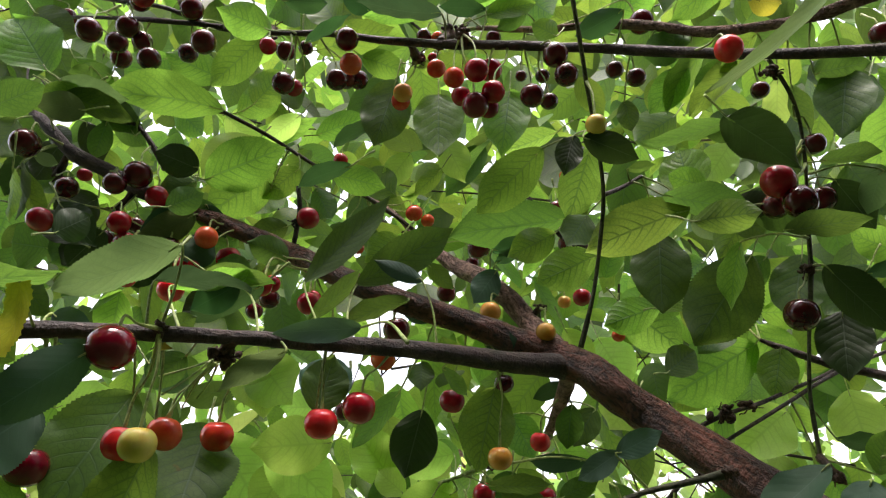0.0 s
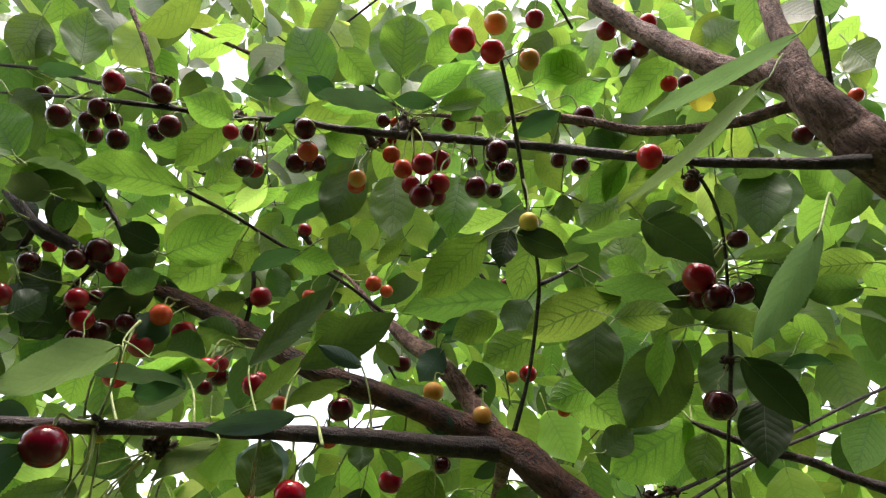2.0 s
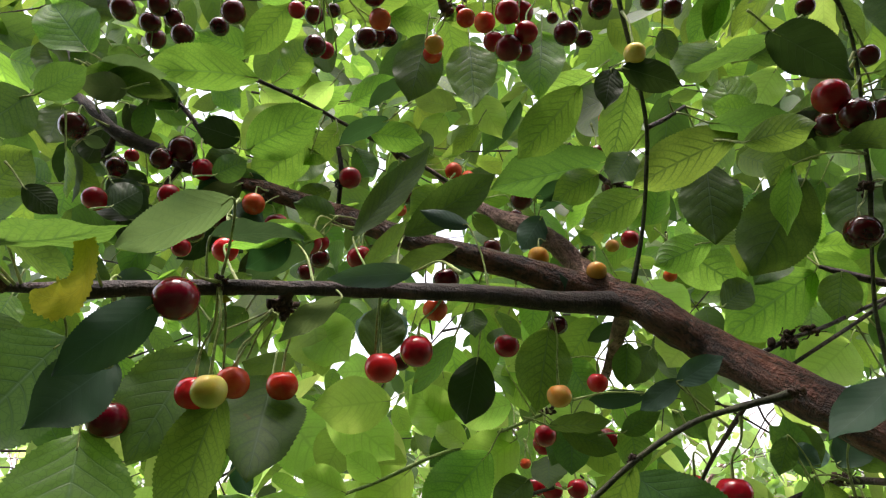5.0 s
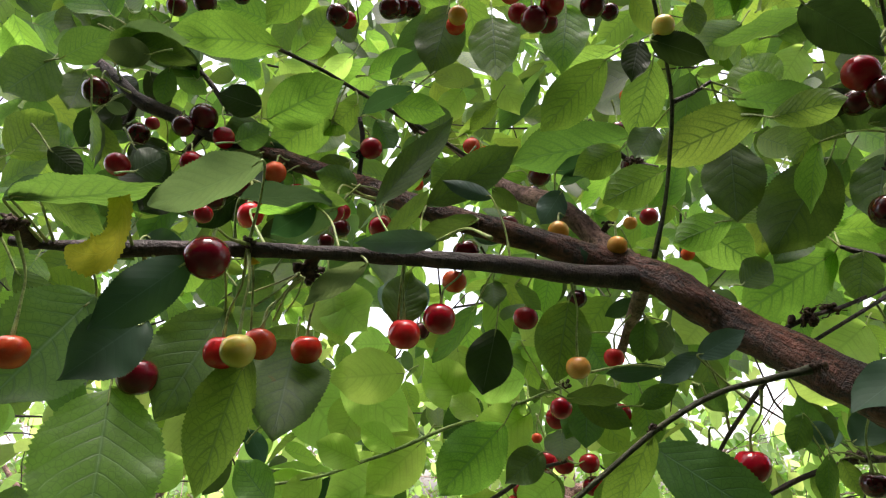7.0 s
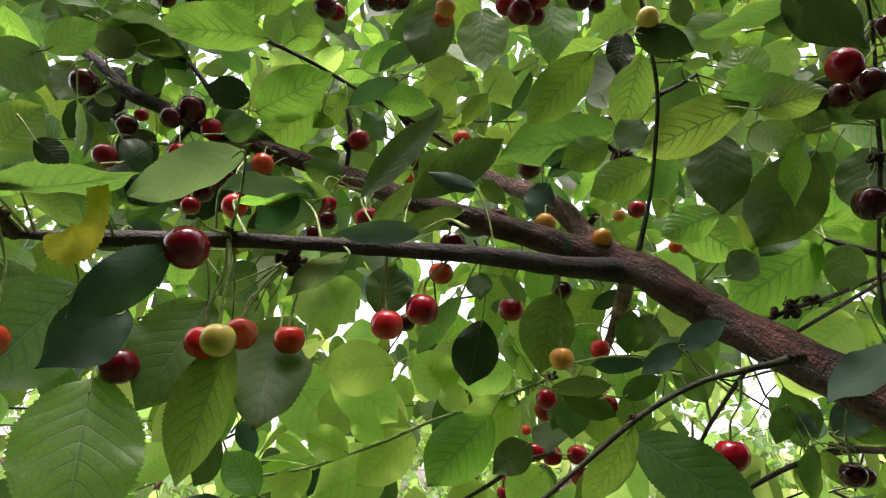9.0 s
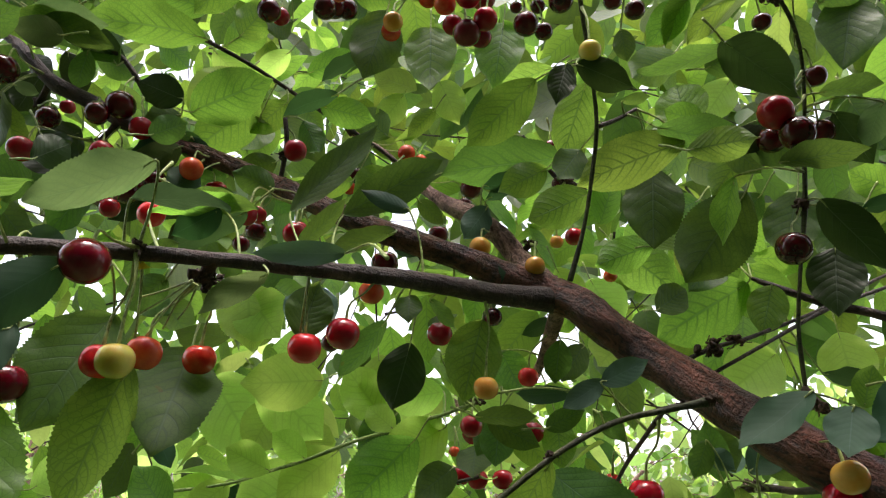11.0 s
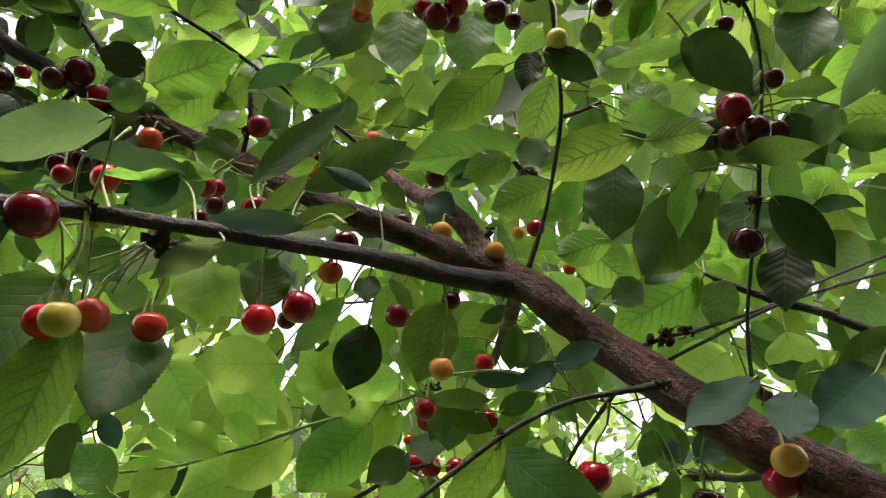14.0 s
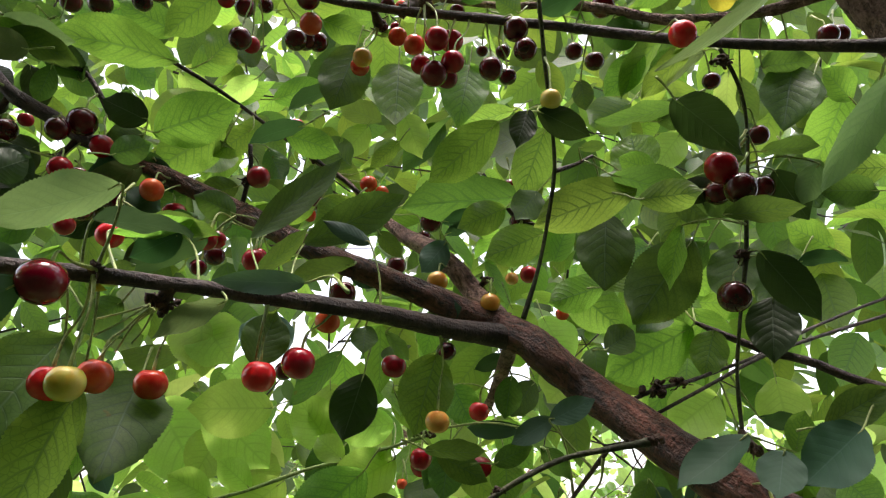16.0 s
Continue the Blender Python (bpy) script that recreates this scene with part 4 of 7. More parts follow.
cherry("K", 0.0191, 0.2276, 0.4285, 2.1225, 0.1816, 0.3923, 2.1358)
cherry("S", 0.0174, 0.2203, 0.3886, 2.1127, 0.1843, 0.3907, 2.1309)
cherry("S", 0.0160, 0.2490, 0.4288, 2.0791, 0.2027, 0.3792, 2.0972)
cherry("K", 0.0155, 0.2720, 0.4419, 2.0944, 0.2705, 0.4459, 2.1323)
cherry("K", 0.0193, 0.3749, 0.4270, 2.0283, 0.3822, 0.4333, 2.0641)
cherry("O", 0.0117, 0.3575, 0.3518, 2.0016, 0.3622, 0.3608, 2.0452)
cherry("R", 0.0182, -0.2327, 0.3901, 2.0202, -0.1998, 0.4102, 2.0435)
cherry("K", 0.0150, -0.3367, 0.4607, 2.0662, -0.3639, 0.4571, 2.0941)
cherry("K", 0.0135, -0.0170, 0.4578, 2.0460, 0.0299, 0.4528, 2.0515)
cherry("K", 0.0140, 0.0447, 0.4565, 2.0435, 0.0299, 0.4528, 2.0515)
cherry("O", 0.0120, -0.0045, 0.4582, 2.0443, 0.0348, 0.4506, 2.0495)
cherry("O", 0.0145, -0.2021, 0.2558, 1.6662, -0.2091, 0.2514, 1.7187)
cherry("R", 0.0182, 0.1134, 0.3763, 1.6236, 0.1193, 0.3623, 1.6608)
cherry("R", 0.0208, 0.0402, 0.6205, 1.6761, 0.0289, 0.5843, 1.6932)
cherry("R", 0.0185, 0.0306, 0.6528, 1.6416, 0.0242, 0.6592, 1.6852)
cherry("R", 0.0187, 0.0454, 0.6446, 1.6380, 0.0456, 0.6547, 1.6748)
cherry("R", 0.0184, 0.0669, 0.6354, 1.6381, 0.0552, 0.6541, 1.6731)
cherry("R", 0.0184, 0.0696, 0.6428, 1.6193, 0.0440, 0.6005, 1.6392)
cherry("R", 0.0160, 0.0075, 0.6815, 1.6180, 0.0035, 0.6292, 1.6239)
cherry("R", 0.0155, 0.0017, 0.6854, 1.6066, -0.0156, 0.6483, 1.6127)
cherry("O", 0.0108, 0.0258, 0.6969, 1.6656, 0.0340, 0.7043, 1.7110)
cherry("K", 0.0142, 0.1804, 0.3957, 1.6142, 0.1753, 0.3646, 1.6562)
cherry("S", 0.0144, -0.1445, 0.3380, 1.7578, -0.1469, 0.3567, 1.7985)
cherry("R", 0.0137, -0.1105, 0.3860, 1.7794, -0.0896, 0.4359, 1.8106)
cherry("R", 0.0135, -0.2090, 0.4153, 1.7955, -0.2152, 0.4301, 1.8376)
cherry("R", 0.0122, -0.0830, 0.4095, 1.7794, -0.0896, 0.4359, 1.8106)
cherry("A", 0.0159, 0.1915, 0.3293, 1.6319, 0.1794, 0.3602, 1.6518)
cherry("R", 0.0179, 0.1957, 0.3450, 1.6232, 0.1794, 0.3602, 1.6518)
cherry("K", 0.0140, 0.2178, 0.4589, 1.6137, 0.2190, 0.4842, 1.6318)
cherry("R", 0.0112, 0.1185, 0.4591, 1.6322, 0.1106, 0.4068, 1.6362)
cherry("K", 0.0158, -0.2563, 0.4646, 1.8466, -0.2420, 0.4567, 1.8905)
cherry("K", 0.0173, -0.2327, 0.4863, 1.8469, -0.2488, 0.4554, 1.8663)
cherry("K", 0.0150, -0.2475, 0.4867, 1.8701, -0.2499, 0.4562, 1.8951)

# ---- leaves ----
leaf(middle_branch, (-0.2621, 0.3579, 1.9194), (-0.2979, 0.3558, 1.9672), (-0.7950, -0.1004, -0.5983), 0.0428, "M", (-0.2525, 0.3584, 1.9126))
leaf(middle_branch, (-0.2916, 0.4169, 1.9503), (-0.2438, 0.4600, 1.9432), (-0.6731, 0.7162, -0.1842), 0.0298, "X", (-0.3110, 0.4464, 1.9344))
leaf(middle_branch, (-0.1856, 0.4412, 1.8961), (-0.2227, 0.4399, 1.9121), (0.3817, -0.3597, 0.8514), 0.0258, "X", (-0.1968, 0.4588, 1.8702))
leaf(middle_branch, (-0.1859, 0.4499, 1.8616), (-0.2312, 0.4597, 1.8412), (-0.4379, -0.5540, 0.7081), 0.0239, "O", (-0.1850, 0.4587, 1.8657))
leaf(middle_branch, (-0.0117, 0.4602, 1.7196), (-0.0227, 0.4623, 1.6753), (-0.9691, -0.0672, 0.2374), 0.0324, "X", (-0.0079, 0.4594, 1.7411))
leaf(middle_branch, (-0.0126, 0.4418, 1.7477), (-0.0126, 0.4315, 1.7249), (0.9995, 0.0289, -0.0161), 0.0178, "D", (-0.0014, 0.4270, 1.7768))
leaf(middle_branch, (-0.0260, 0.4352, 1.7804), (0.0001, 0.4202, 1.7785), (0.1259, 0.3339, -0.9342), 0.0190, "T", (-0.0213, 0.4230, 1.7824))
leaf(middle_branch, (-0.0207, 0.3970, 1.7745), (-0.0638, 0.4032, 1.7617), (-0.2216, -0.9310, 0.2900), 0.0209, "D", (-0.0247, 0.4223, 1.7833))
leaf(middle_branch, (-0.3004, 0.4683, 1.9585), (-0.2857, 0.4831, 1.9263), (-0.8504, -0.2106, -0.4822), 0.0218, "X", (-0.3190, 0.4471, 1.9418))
leaf(middle_branch, (-0.3016, 0.5095, 1.9884), (-0.2702, 0.5190, 1.9674), (-0.5865, 0.2072, -0.7830), 0.0207, "D", (-0.3145, 0.5057, 2.0030))
leaf(middle_branch, (-0.3247, 0.4426, 1.8952), (-0.3026, 0.4606, 1.8561), (-0.8718, 0.3685, -0.3229), 0.0222, "M", (-0.2995, 0.4483, 1.9236))
leaf(middle_branch, (-0.3120, 0.4880, 1.8498), (-0.3146, 0.4460, 1.8349), (0.1314, -0.3399, 0.9312), 0.0389, "D", (-0.3110, 0.5031, 1.8612))
leaf(middle_branch, (-0.3181, 0.5213, 1.8442), (-0.2807, 0.4970, 1.8961), (0.7623, 0.5862, -0.2743), 0.0427, "M", (-0.3268, 0.5270, 1.8380))
leaf(middle_branch, (-0.1435, 0.5269, 1.7688), (-0.1052, 0.4920, 1.7263), (0.7567, 0.0344, 0.6529), 0.0432, "L", (-0.1527, 0.5352, 1.7850))
leaf(middle_branch, (-0.1490, 0.5330, 1.7843), (-0.1304, 0.5036, 1.7216), (0.9628, 0.1820, 0.1999), 0.0472, "L", (-0.1531, 0.5396, 1.8043))
leaf(middle_branch, (-0.3185, 0.3833, 1.9087), (-0.3295, 0.3604, 1.8649), (0.4137, 0.7599, -0.5014), 0.0389, "D", (-0.3150, 0.3906, 1.9286))
leaf(middle_branch, (-0.3639, 0.4087, 1.9642), (-0.3071, 0.3941, 1.9317), (-0.3601, 0.4343, -0.8257), 0.0345, "M", (-0.3564, 0.4502, 1.9682))
leaf(middle_branch, (-0.3365, 0.3857, 1.8330), (-0.3247, 0.4035, 1.8751), (-0.5137, -0.7291, 0.4522), 0.0358, "M", (-0.3405, 0.3797, 1.8247))
leaf(middle_branch, (-0.3193, 0.3986, 1.9665), (-0.3222, 0.3931, 1.9306), (0.6886, 0.7061, -0.1651), 0.0249, "D", (-0.3180, 0.4011, 1.9883))
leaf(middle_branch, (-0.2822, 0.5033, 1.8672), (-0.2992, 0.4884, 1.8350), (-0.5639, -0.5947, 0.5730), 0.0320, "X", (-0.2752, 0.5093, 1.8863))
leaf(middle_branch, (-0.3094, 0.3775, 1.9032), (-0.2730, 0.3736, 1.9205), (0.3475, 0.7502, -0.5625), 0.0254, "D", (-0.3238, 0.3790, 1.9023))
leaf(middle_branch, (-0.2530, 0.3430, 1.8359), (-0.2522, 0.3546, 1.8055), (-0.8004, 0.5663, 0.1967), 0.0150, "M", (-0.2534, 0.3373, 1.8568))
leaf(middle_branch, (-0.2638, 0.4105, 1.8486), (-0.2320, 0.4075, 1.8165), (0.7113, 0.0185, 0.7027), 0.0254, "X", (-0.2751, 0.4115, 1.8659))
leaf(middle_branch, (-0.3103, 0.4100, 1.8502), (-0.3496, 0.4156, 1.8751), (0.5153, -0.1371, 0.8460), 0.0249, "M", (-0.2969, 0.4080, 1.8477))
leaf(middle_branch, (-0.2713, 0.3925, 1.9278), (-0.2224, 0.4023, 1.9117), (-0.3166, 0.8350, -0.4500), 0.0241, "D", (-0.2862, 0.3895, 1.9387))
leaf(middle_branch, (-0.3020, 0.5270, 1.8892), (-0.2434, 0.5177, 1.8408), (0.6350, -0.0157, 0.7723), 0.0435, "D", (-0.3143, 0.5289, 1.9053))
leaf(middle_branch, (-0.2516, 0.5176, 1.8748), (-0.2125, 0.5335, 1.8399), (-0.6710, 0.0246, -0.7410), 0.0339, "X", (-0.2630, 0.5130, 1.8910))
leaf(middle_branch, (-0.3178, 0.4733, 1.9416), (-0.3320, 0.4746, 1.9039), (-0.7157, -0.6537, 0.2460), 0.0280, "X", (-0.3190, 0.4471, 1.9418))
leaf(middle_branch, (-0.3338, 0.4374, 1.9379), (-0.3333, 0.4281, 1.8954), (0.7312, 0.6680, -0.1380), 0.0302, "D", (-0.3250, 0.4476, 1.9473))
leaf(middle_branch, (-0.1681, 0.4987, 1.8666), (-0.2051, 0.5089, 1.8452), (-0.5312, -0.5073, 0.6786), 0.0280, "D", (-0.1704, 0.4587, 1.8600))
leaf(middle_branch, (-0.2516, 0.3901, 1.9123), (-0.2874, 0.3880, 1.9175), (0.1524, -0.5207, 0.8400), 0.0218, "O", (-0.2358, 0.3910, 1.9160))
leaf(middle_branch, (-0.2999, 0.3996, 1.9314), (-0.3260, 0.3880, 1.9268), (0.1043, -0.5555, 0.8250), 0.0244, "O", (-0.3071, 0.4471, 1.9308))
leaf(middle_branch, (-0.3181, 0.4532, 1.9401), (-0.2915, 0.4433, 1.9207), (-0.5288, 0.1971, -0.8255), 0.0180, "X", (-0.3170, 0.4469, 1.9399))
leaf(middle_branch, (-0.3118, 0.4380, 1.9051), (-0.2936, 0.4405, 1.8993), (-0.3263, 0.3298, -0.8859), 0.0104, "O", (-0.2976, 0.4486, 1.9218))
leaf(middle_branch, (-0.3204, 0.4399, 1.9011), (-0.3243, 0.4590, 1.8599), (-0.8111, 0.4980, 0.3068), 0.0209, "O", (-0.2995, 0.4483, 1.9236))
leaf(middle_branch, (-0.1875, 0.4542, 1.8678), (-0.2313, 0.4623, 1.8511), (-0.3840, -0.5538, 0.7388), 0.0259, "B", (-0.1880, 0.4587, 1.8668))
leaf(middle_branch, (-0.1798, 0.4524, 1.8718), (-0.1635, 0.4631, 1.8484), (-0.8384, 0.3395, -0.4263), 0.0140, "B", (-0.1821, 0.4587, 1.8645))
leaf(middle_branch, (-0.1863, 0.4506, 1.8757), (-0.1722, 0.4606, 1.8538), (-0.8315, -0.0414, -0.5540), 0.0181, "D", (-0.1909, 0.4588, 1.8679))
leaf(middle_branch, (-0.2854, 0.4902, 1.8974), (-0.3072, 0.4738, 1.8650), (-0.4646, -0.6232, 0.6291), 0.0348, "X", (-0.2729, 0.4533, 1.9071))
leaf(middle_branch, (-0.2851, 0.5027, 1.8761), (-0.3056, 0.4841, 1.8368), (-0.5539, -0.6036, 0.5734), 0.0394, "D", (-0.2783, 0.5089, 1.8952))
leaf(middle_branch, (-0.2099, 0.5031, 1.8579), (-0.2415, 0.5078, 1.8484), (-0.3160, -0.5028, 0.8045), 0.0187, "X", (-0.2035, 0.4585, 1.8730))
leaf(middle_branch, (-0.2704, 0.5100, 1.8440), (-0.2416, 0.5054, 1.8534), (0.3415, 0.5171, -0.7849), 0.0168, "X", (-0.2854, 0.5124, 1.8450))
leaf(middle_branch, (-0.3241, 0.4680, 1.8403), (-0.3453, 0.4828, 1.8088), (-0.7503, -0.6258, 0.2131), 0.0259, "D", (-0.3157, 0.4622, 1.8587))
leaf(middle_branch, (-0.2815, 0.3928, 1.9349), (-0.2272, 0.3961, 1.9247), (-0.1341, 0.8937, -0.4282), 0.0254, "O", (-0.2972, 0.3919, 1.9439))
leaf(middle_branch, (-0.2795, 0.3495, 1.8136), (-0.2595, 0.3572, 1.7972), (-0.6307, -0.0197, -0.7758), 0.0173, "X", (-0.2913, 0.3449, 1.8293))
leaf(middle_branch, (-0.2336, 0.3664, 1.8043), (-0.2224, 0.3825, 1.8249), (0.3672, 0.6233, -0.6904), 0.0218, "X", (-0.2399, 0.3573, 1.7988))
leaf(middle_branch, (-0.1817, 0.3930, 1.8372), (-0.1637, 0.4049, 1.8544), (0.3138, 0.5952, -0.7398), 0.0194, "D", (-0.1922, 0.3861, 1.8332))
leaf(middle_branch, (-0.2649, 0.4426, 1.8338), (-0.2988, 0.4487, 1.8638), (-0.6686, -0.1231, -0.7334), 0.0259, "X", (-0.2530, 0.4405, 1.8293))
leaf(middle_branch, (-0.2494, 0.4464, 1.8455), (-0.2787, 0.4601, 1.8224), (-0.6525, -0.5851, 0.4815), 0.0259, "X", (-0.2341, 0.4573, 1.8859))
leaf(middle_branch, (-0.1640, 0.4391, 1.8357), (-0.1790, 0.4266, 1.8124), (-0.5794, -0.5000, 0.6437), 0.0249, "B", (-0.1543, 0.4578, 1.8531))
leaf(middle_branch, (-0.1007, 0.4057, 1.8071), (-0.1283, 0.4012, 1.8169), (0.3593, -0.2309, 0.9042), 0.0194, "D", (-0.0876, 0.4342, 1.8142))
leaf(middle_branch, (-0.0308, 0.4536, 1.8461), (-0.0527, 0.4391, 1.8211), (0.5813, 0.3710, -0.7242), 0.0259, "M", (-0.0211, 0.4600, 1.8631))
leaf(middle_branch, (-0.1364, 0.4528, 1.8058), (-0.1704, 0.4634, 1.8314), (-0.5865, 0.0690, -0.8070), 0.0259, "D", (-0.1200, 0.4516, 1.8357))
leaf(fine_twig, (-0.1702, 0.4285, 1.9422), (-0.2594, 0.4208, 1.9603), (0.1474, -0.9328, 0.3289), 0.0420, "M", (-0.1757, 0.4403, 1.9497))
leaf(fine_twig, (-0.1406, 0.4749, 1.9176), (-0.1953, 0.4922, 1.8813), (-0.5764, -0.5463, 0.6077), 0.0429, "M", (-0.1356, 0.4728, 1.9416))
leaf(fine_twig, (-0.1919, 0.5158, 2.0039), (-0.1532, 0.5179, 2.0324), (0.4359, 0.6343, -0.6384), 0.0321, "M", (-0.2048, 0.5151, 2.0004))
leaf(fine_twig, (-0.1670, 0.4839, 1.9894), (-0.1426, 0.4836, 2.0289), (0.7052, 0.5627, -0.4314), 0.0311, "M", (-0.1754, 0.4840, 1.9818))
leaf(fine_twig, (-0.1195, 0.4829, 1.9239), (-0.1506, 0.4940, 1.9004), (-0.6258, -0.5170, 0.5840), 0.0247, "M", (-0.1223, 0.4860, 1.9388))
leaf(fine_twig, (-0.0524, 0.4660, 1.9592), (-0.0940, 0.4748, 1.9408), (-0.1581, -0.9809, -0.1132), 0.0213, "B", (-0.0381, 0.4630, 1.9716))
leaf(fine_twig, (-0.0714, 0.5535, 1.8896), (-0.1138, 0.5591, 1.8781), (-0.2907, -0.4406, 0.8493), 0.0218, "M", (-0.0548, 0.5466, 1.9215))
leaf(fine_twig, (-0.1723, 0.5291, 1.9836), (-0.2085, 0.5046, 1.9268), (-0.5284, -0.6037, 0.5970), 0.0466, "L", (-0.1643, 0.5346, 2.0023))
leaf(fine_twig, (-0.1508, 0.5396, 1.9456), (-0.1656, 0.5232, 1.9010), (0.7661, 0.4787, -0.4288), 0.0311, "M", (-0.1461, 0.5449, 1.9660))
leaf(fine_twig, (-0.1414, 0.4835, 1.9051), (-0.1346, 0.5071, 1.9373), (-0.6943, -0.5025, 0.5152), 0.0271, "M", (-0.1290, 0.4794, 1.9402))
leaf(fine_twig, (-0.1302, 0.5092, 1.8827), (-0.1599, 0.5018, 1.8681), (-0.2838, -0.4883, 0.8252), 0.0237, "D", (-0.1161, 0.5126, 1.8956))
leaf(left_spur_twig, (-0.2572, 0.3924, 1.9313), (-0.2956, 0.3979, 1.9200), (-0.2916, -0.7036, 0.6480), 0.0235, "M", (-0.2420, 0.3902, 1.9417))
leaf(left_spur_twig, (-0.1920, 0.4704, 1.9045), (-0.1253, 0.4488, 1.9214), (0.3724, 0.5825, -0.7225), 0.0430, "M", (-0.2199, 0.4587, 1.9065))
leaf(left_spur_twig, (-0.2477, 0.5100, 2.0052), (-0.2155, 0.5076, 1.9724), (-0.6944, 0.1792, -0.6969), 0.0259, "M", (-0.2589, 0.5109, 2.0226))

leaf(left_spur_twig, (-0.2467, 0.4518, 1.9336), (-0.2821, 0.4610, 1.9833), (-0.8152, 0.0006, -0.5792), 0.0332, "D", (-0.2430, 0.4545, 1.9398))
leaf(left_spur_twig, (-0.2065, 0.4767, 1.9024), (-0.2181, 0.4597, 1.8691), (0.6323, 0.5774, -0.5165), 0.0287, "D", (-0.2199, 0.4587, 1.9065))
leaf(left_spur_twig, (-0.2661, 0.4431, 1.9408), (-0.2770, 0.4559, 1.9134), (-0.8278, -0.5566, 0.0708), 0.0180, "D", (-0.2598, 0.4494, 1.9510))
leaf(left_spur_twig, (-0.2011, 0.4733, 1.9049), (-0.2164, 0.4560, 1.8817), (-0.4006, -0.5875, 0.7031), 0.0251, "D", (-0.2199, 0.4587, 1.9065))
leaf(left_spur_twig, (-0.2810, 0.4113, 1.9568), (-0.2944, 0.4027, 1.9459), (-0.1767, -0.6598, 0.7304), 0.0173, "D", (-0.2598, 0.4494, 1.9510))
leaf(left_spur_twig, (-0.2734, 0.4174, 1.9731), (-0.2932, 0.4241, 1.9622), (-0.5098, -0.7132, 0.4812), 0.0153, "D", (-0.2598, 0.4494, 1.9510))
leaf(lower_branch, (-0.1374, 0.3200, 1.7524), (-0.0982, 0.3451, 1.7687), (-0.4812, 0.8600, -0.1700), 0.0227, "M", (-0.1173, 0.2960, 1.7200))
leaf(lower_branch, (0.0016, 0.4141, 1.7370), (0.0174, 0.4217, 1.7204), (-0.6282, 0.7324, -0.2627), 0.0111, "D", (0.0200, 0.3910, 1.7371))
leaf(lower_branch, (0.0894, 0.4204, 1.6823), (0.0563, 0.4542, 1.6846), (0.2670, 0.3227, -0.9081), 0.0124, "B", (0.0379, 0.4107, 1.6785))
leaf(lower_branch, (-0.0828, 0.3806, 1.7791), (-0.0341, 0.3857, 1.8413), (-0.7494, -0.0338, 0.6612), 0.0215, "D", (-0.0586, 0.3365, 1.7288))
leaf(lower_branch, (-0.0524, 0.3882, 1.7815), (0.0087, 0.3986, 1.8272), (-0.5538, -0.3508, 0.7551), 0.0261, "D", (-0.0488, 0.3433, 1.7301))
leaf(lower_branch, (-0.1504, 0.3407, 1.7194), (-0.1263, 0.3369, 1.7042), (0.5340, 0.0164, 0.8453), 0.0171, "D", (-0.1638, 0.3428, 1.7338))
leaf(lower_branch, (-0.1992, 0.2347, 1.7224), (-0.1358, 0.2294, 1.7207), (0.0836, 0.9961, 0.0293), 0.0293, "D", (-0.2043, 0.2678, 1.7159))
curled_leaf(lower_branch, [(-0.1545, 0.2342, 1.7204, 0.0082), (-0.1538, 0.2360, 1.7157, 0.0095), (-0.1560, 0.2400, 1.7105, 0.0087), (-0.1599, 0.2445, 1.7062, 0.0110), (-0.1658, 0.2475, 1.7029, 0.0146), (-0.1710, 0.2464, 1.7019, 0.0164), (-0.1739, 0.2429, 1.7023, 0.0122), (-0.1754, 0.2392, 1.7032, 0.0026)], "Y", (-0.1703, 0.2747, 1.7151))
leaf(lower_branch, (-0.1984, 0.2480, 1.7299), (-0.1712, 0.2561, 1.7139), (-0.5388, 0.5635, -0.6262), 0.0150, "D", (-0.2020, 0.2682, 1.7157))
leaf(lower_branch, (-0.1340, 0.2551, 1.7014), (-0.1592, 0.2366, 1.6690), (-0.4987, -0.5267, 0.6884), 0.0210, "B", (-0.1437, 0.2842, 1.7176))
leaf(lower_branch, (-0.1575, 0.2706, 1.6816), (-0.1671, 0.2380, 1.6522), (0.4991, 0.4937, -0.7122), 0.0264, "B", (-0.1628, 0.2779, 1.7160))
leaf(lower_branch, (-0.1818, 0.2942, 1.6578), (-0.1669, 0.2698, 1.5903), (0.8553, 0.5181, 0.0013), 0.0490, "M", (-0.1850, 0.2996, 1.6785))
leaf(lower_branch, (-0.1975, 0.2962, 1.7015), (-0.2155, 0.2630, 1.6452), (0.6071, 0.5834, -0.5395), 0.0459, "D", (-0.1914, 0.2701, 1.7151))
leaf(lower_branch, (-0.1469, 0.3244, 1.6996), (-0.1602, 0.2970, 1.6458), (0.7749, 0.4645, -0.4287), 0.0421, "D", (-0.1367, 0.2864, 1.7180))
leaf(lower_branch, (-0.1244, 0.3022, 1.6725), (-0.1463, 0.3068, 1.6138), (-0.6743, -0.7117, 0.1971), 0.0289, "M", (-0.1234, 0.2920, 1.7191))
leaf(lower_branch, (-0.1201, 0.3568, 1.6896), (-0.1123, 0.3089, 1.6387), (0.9289, 0.3301, -0.1679), 0.0403, "D", (-0.1219, 0.3676, 1.7072))
leaf(lower_branch, (-0.1238, 0.3225, 1.7179), (-0.1438, 0.3268, 1.7027), (-0.5985, -0.4553, 0.6591), 0.0160, "D", (-0.1092, 0.3014, 1.7212))
leaf(lower_branch, (-0.0740, 0.3153, 1.7186), (-0.1062, 0.3198, 1.7004), (-0.2813, -0.9205, 0.2713), 0.0171, "O", (-0.0807, 0.3212, 1.7257))
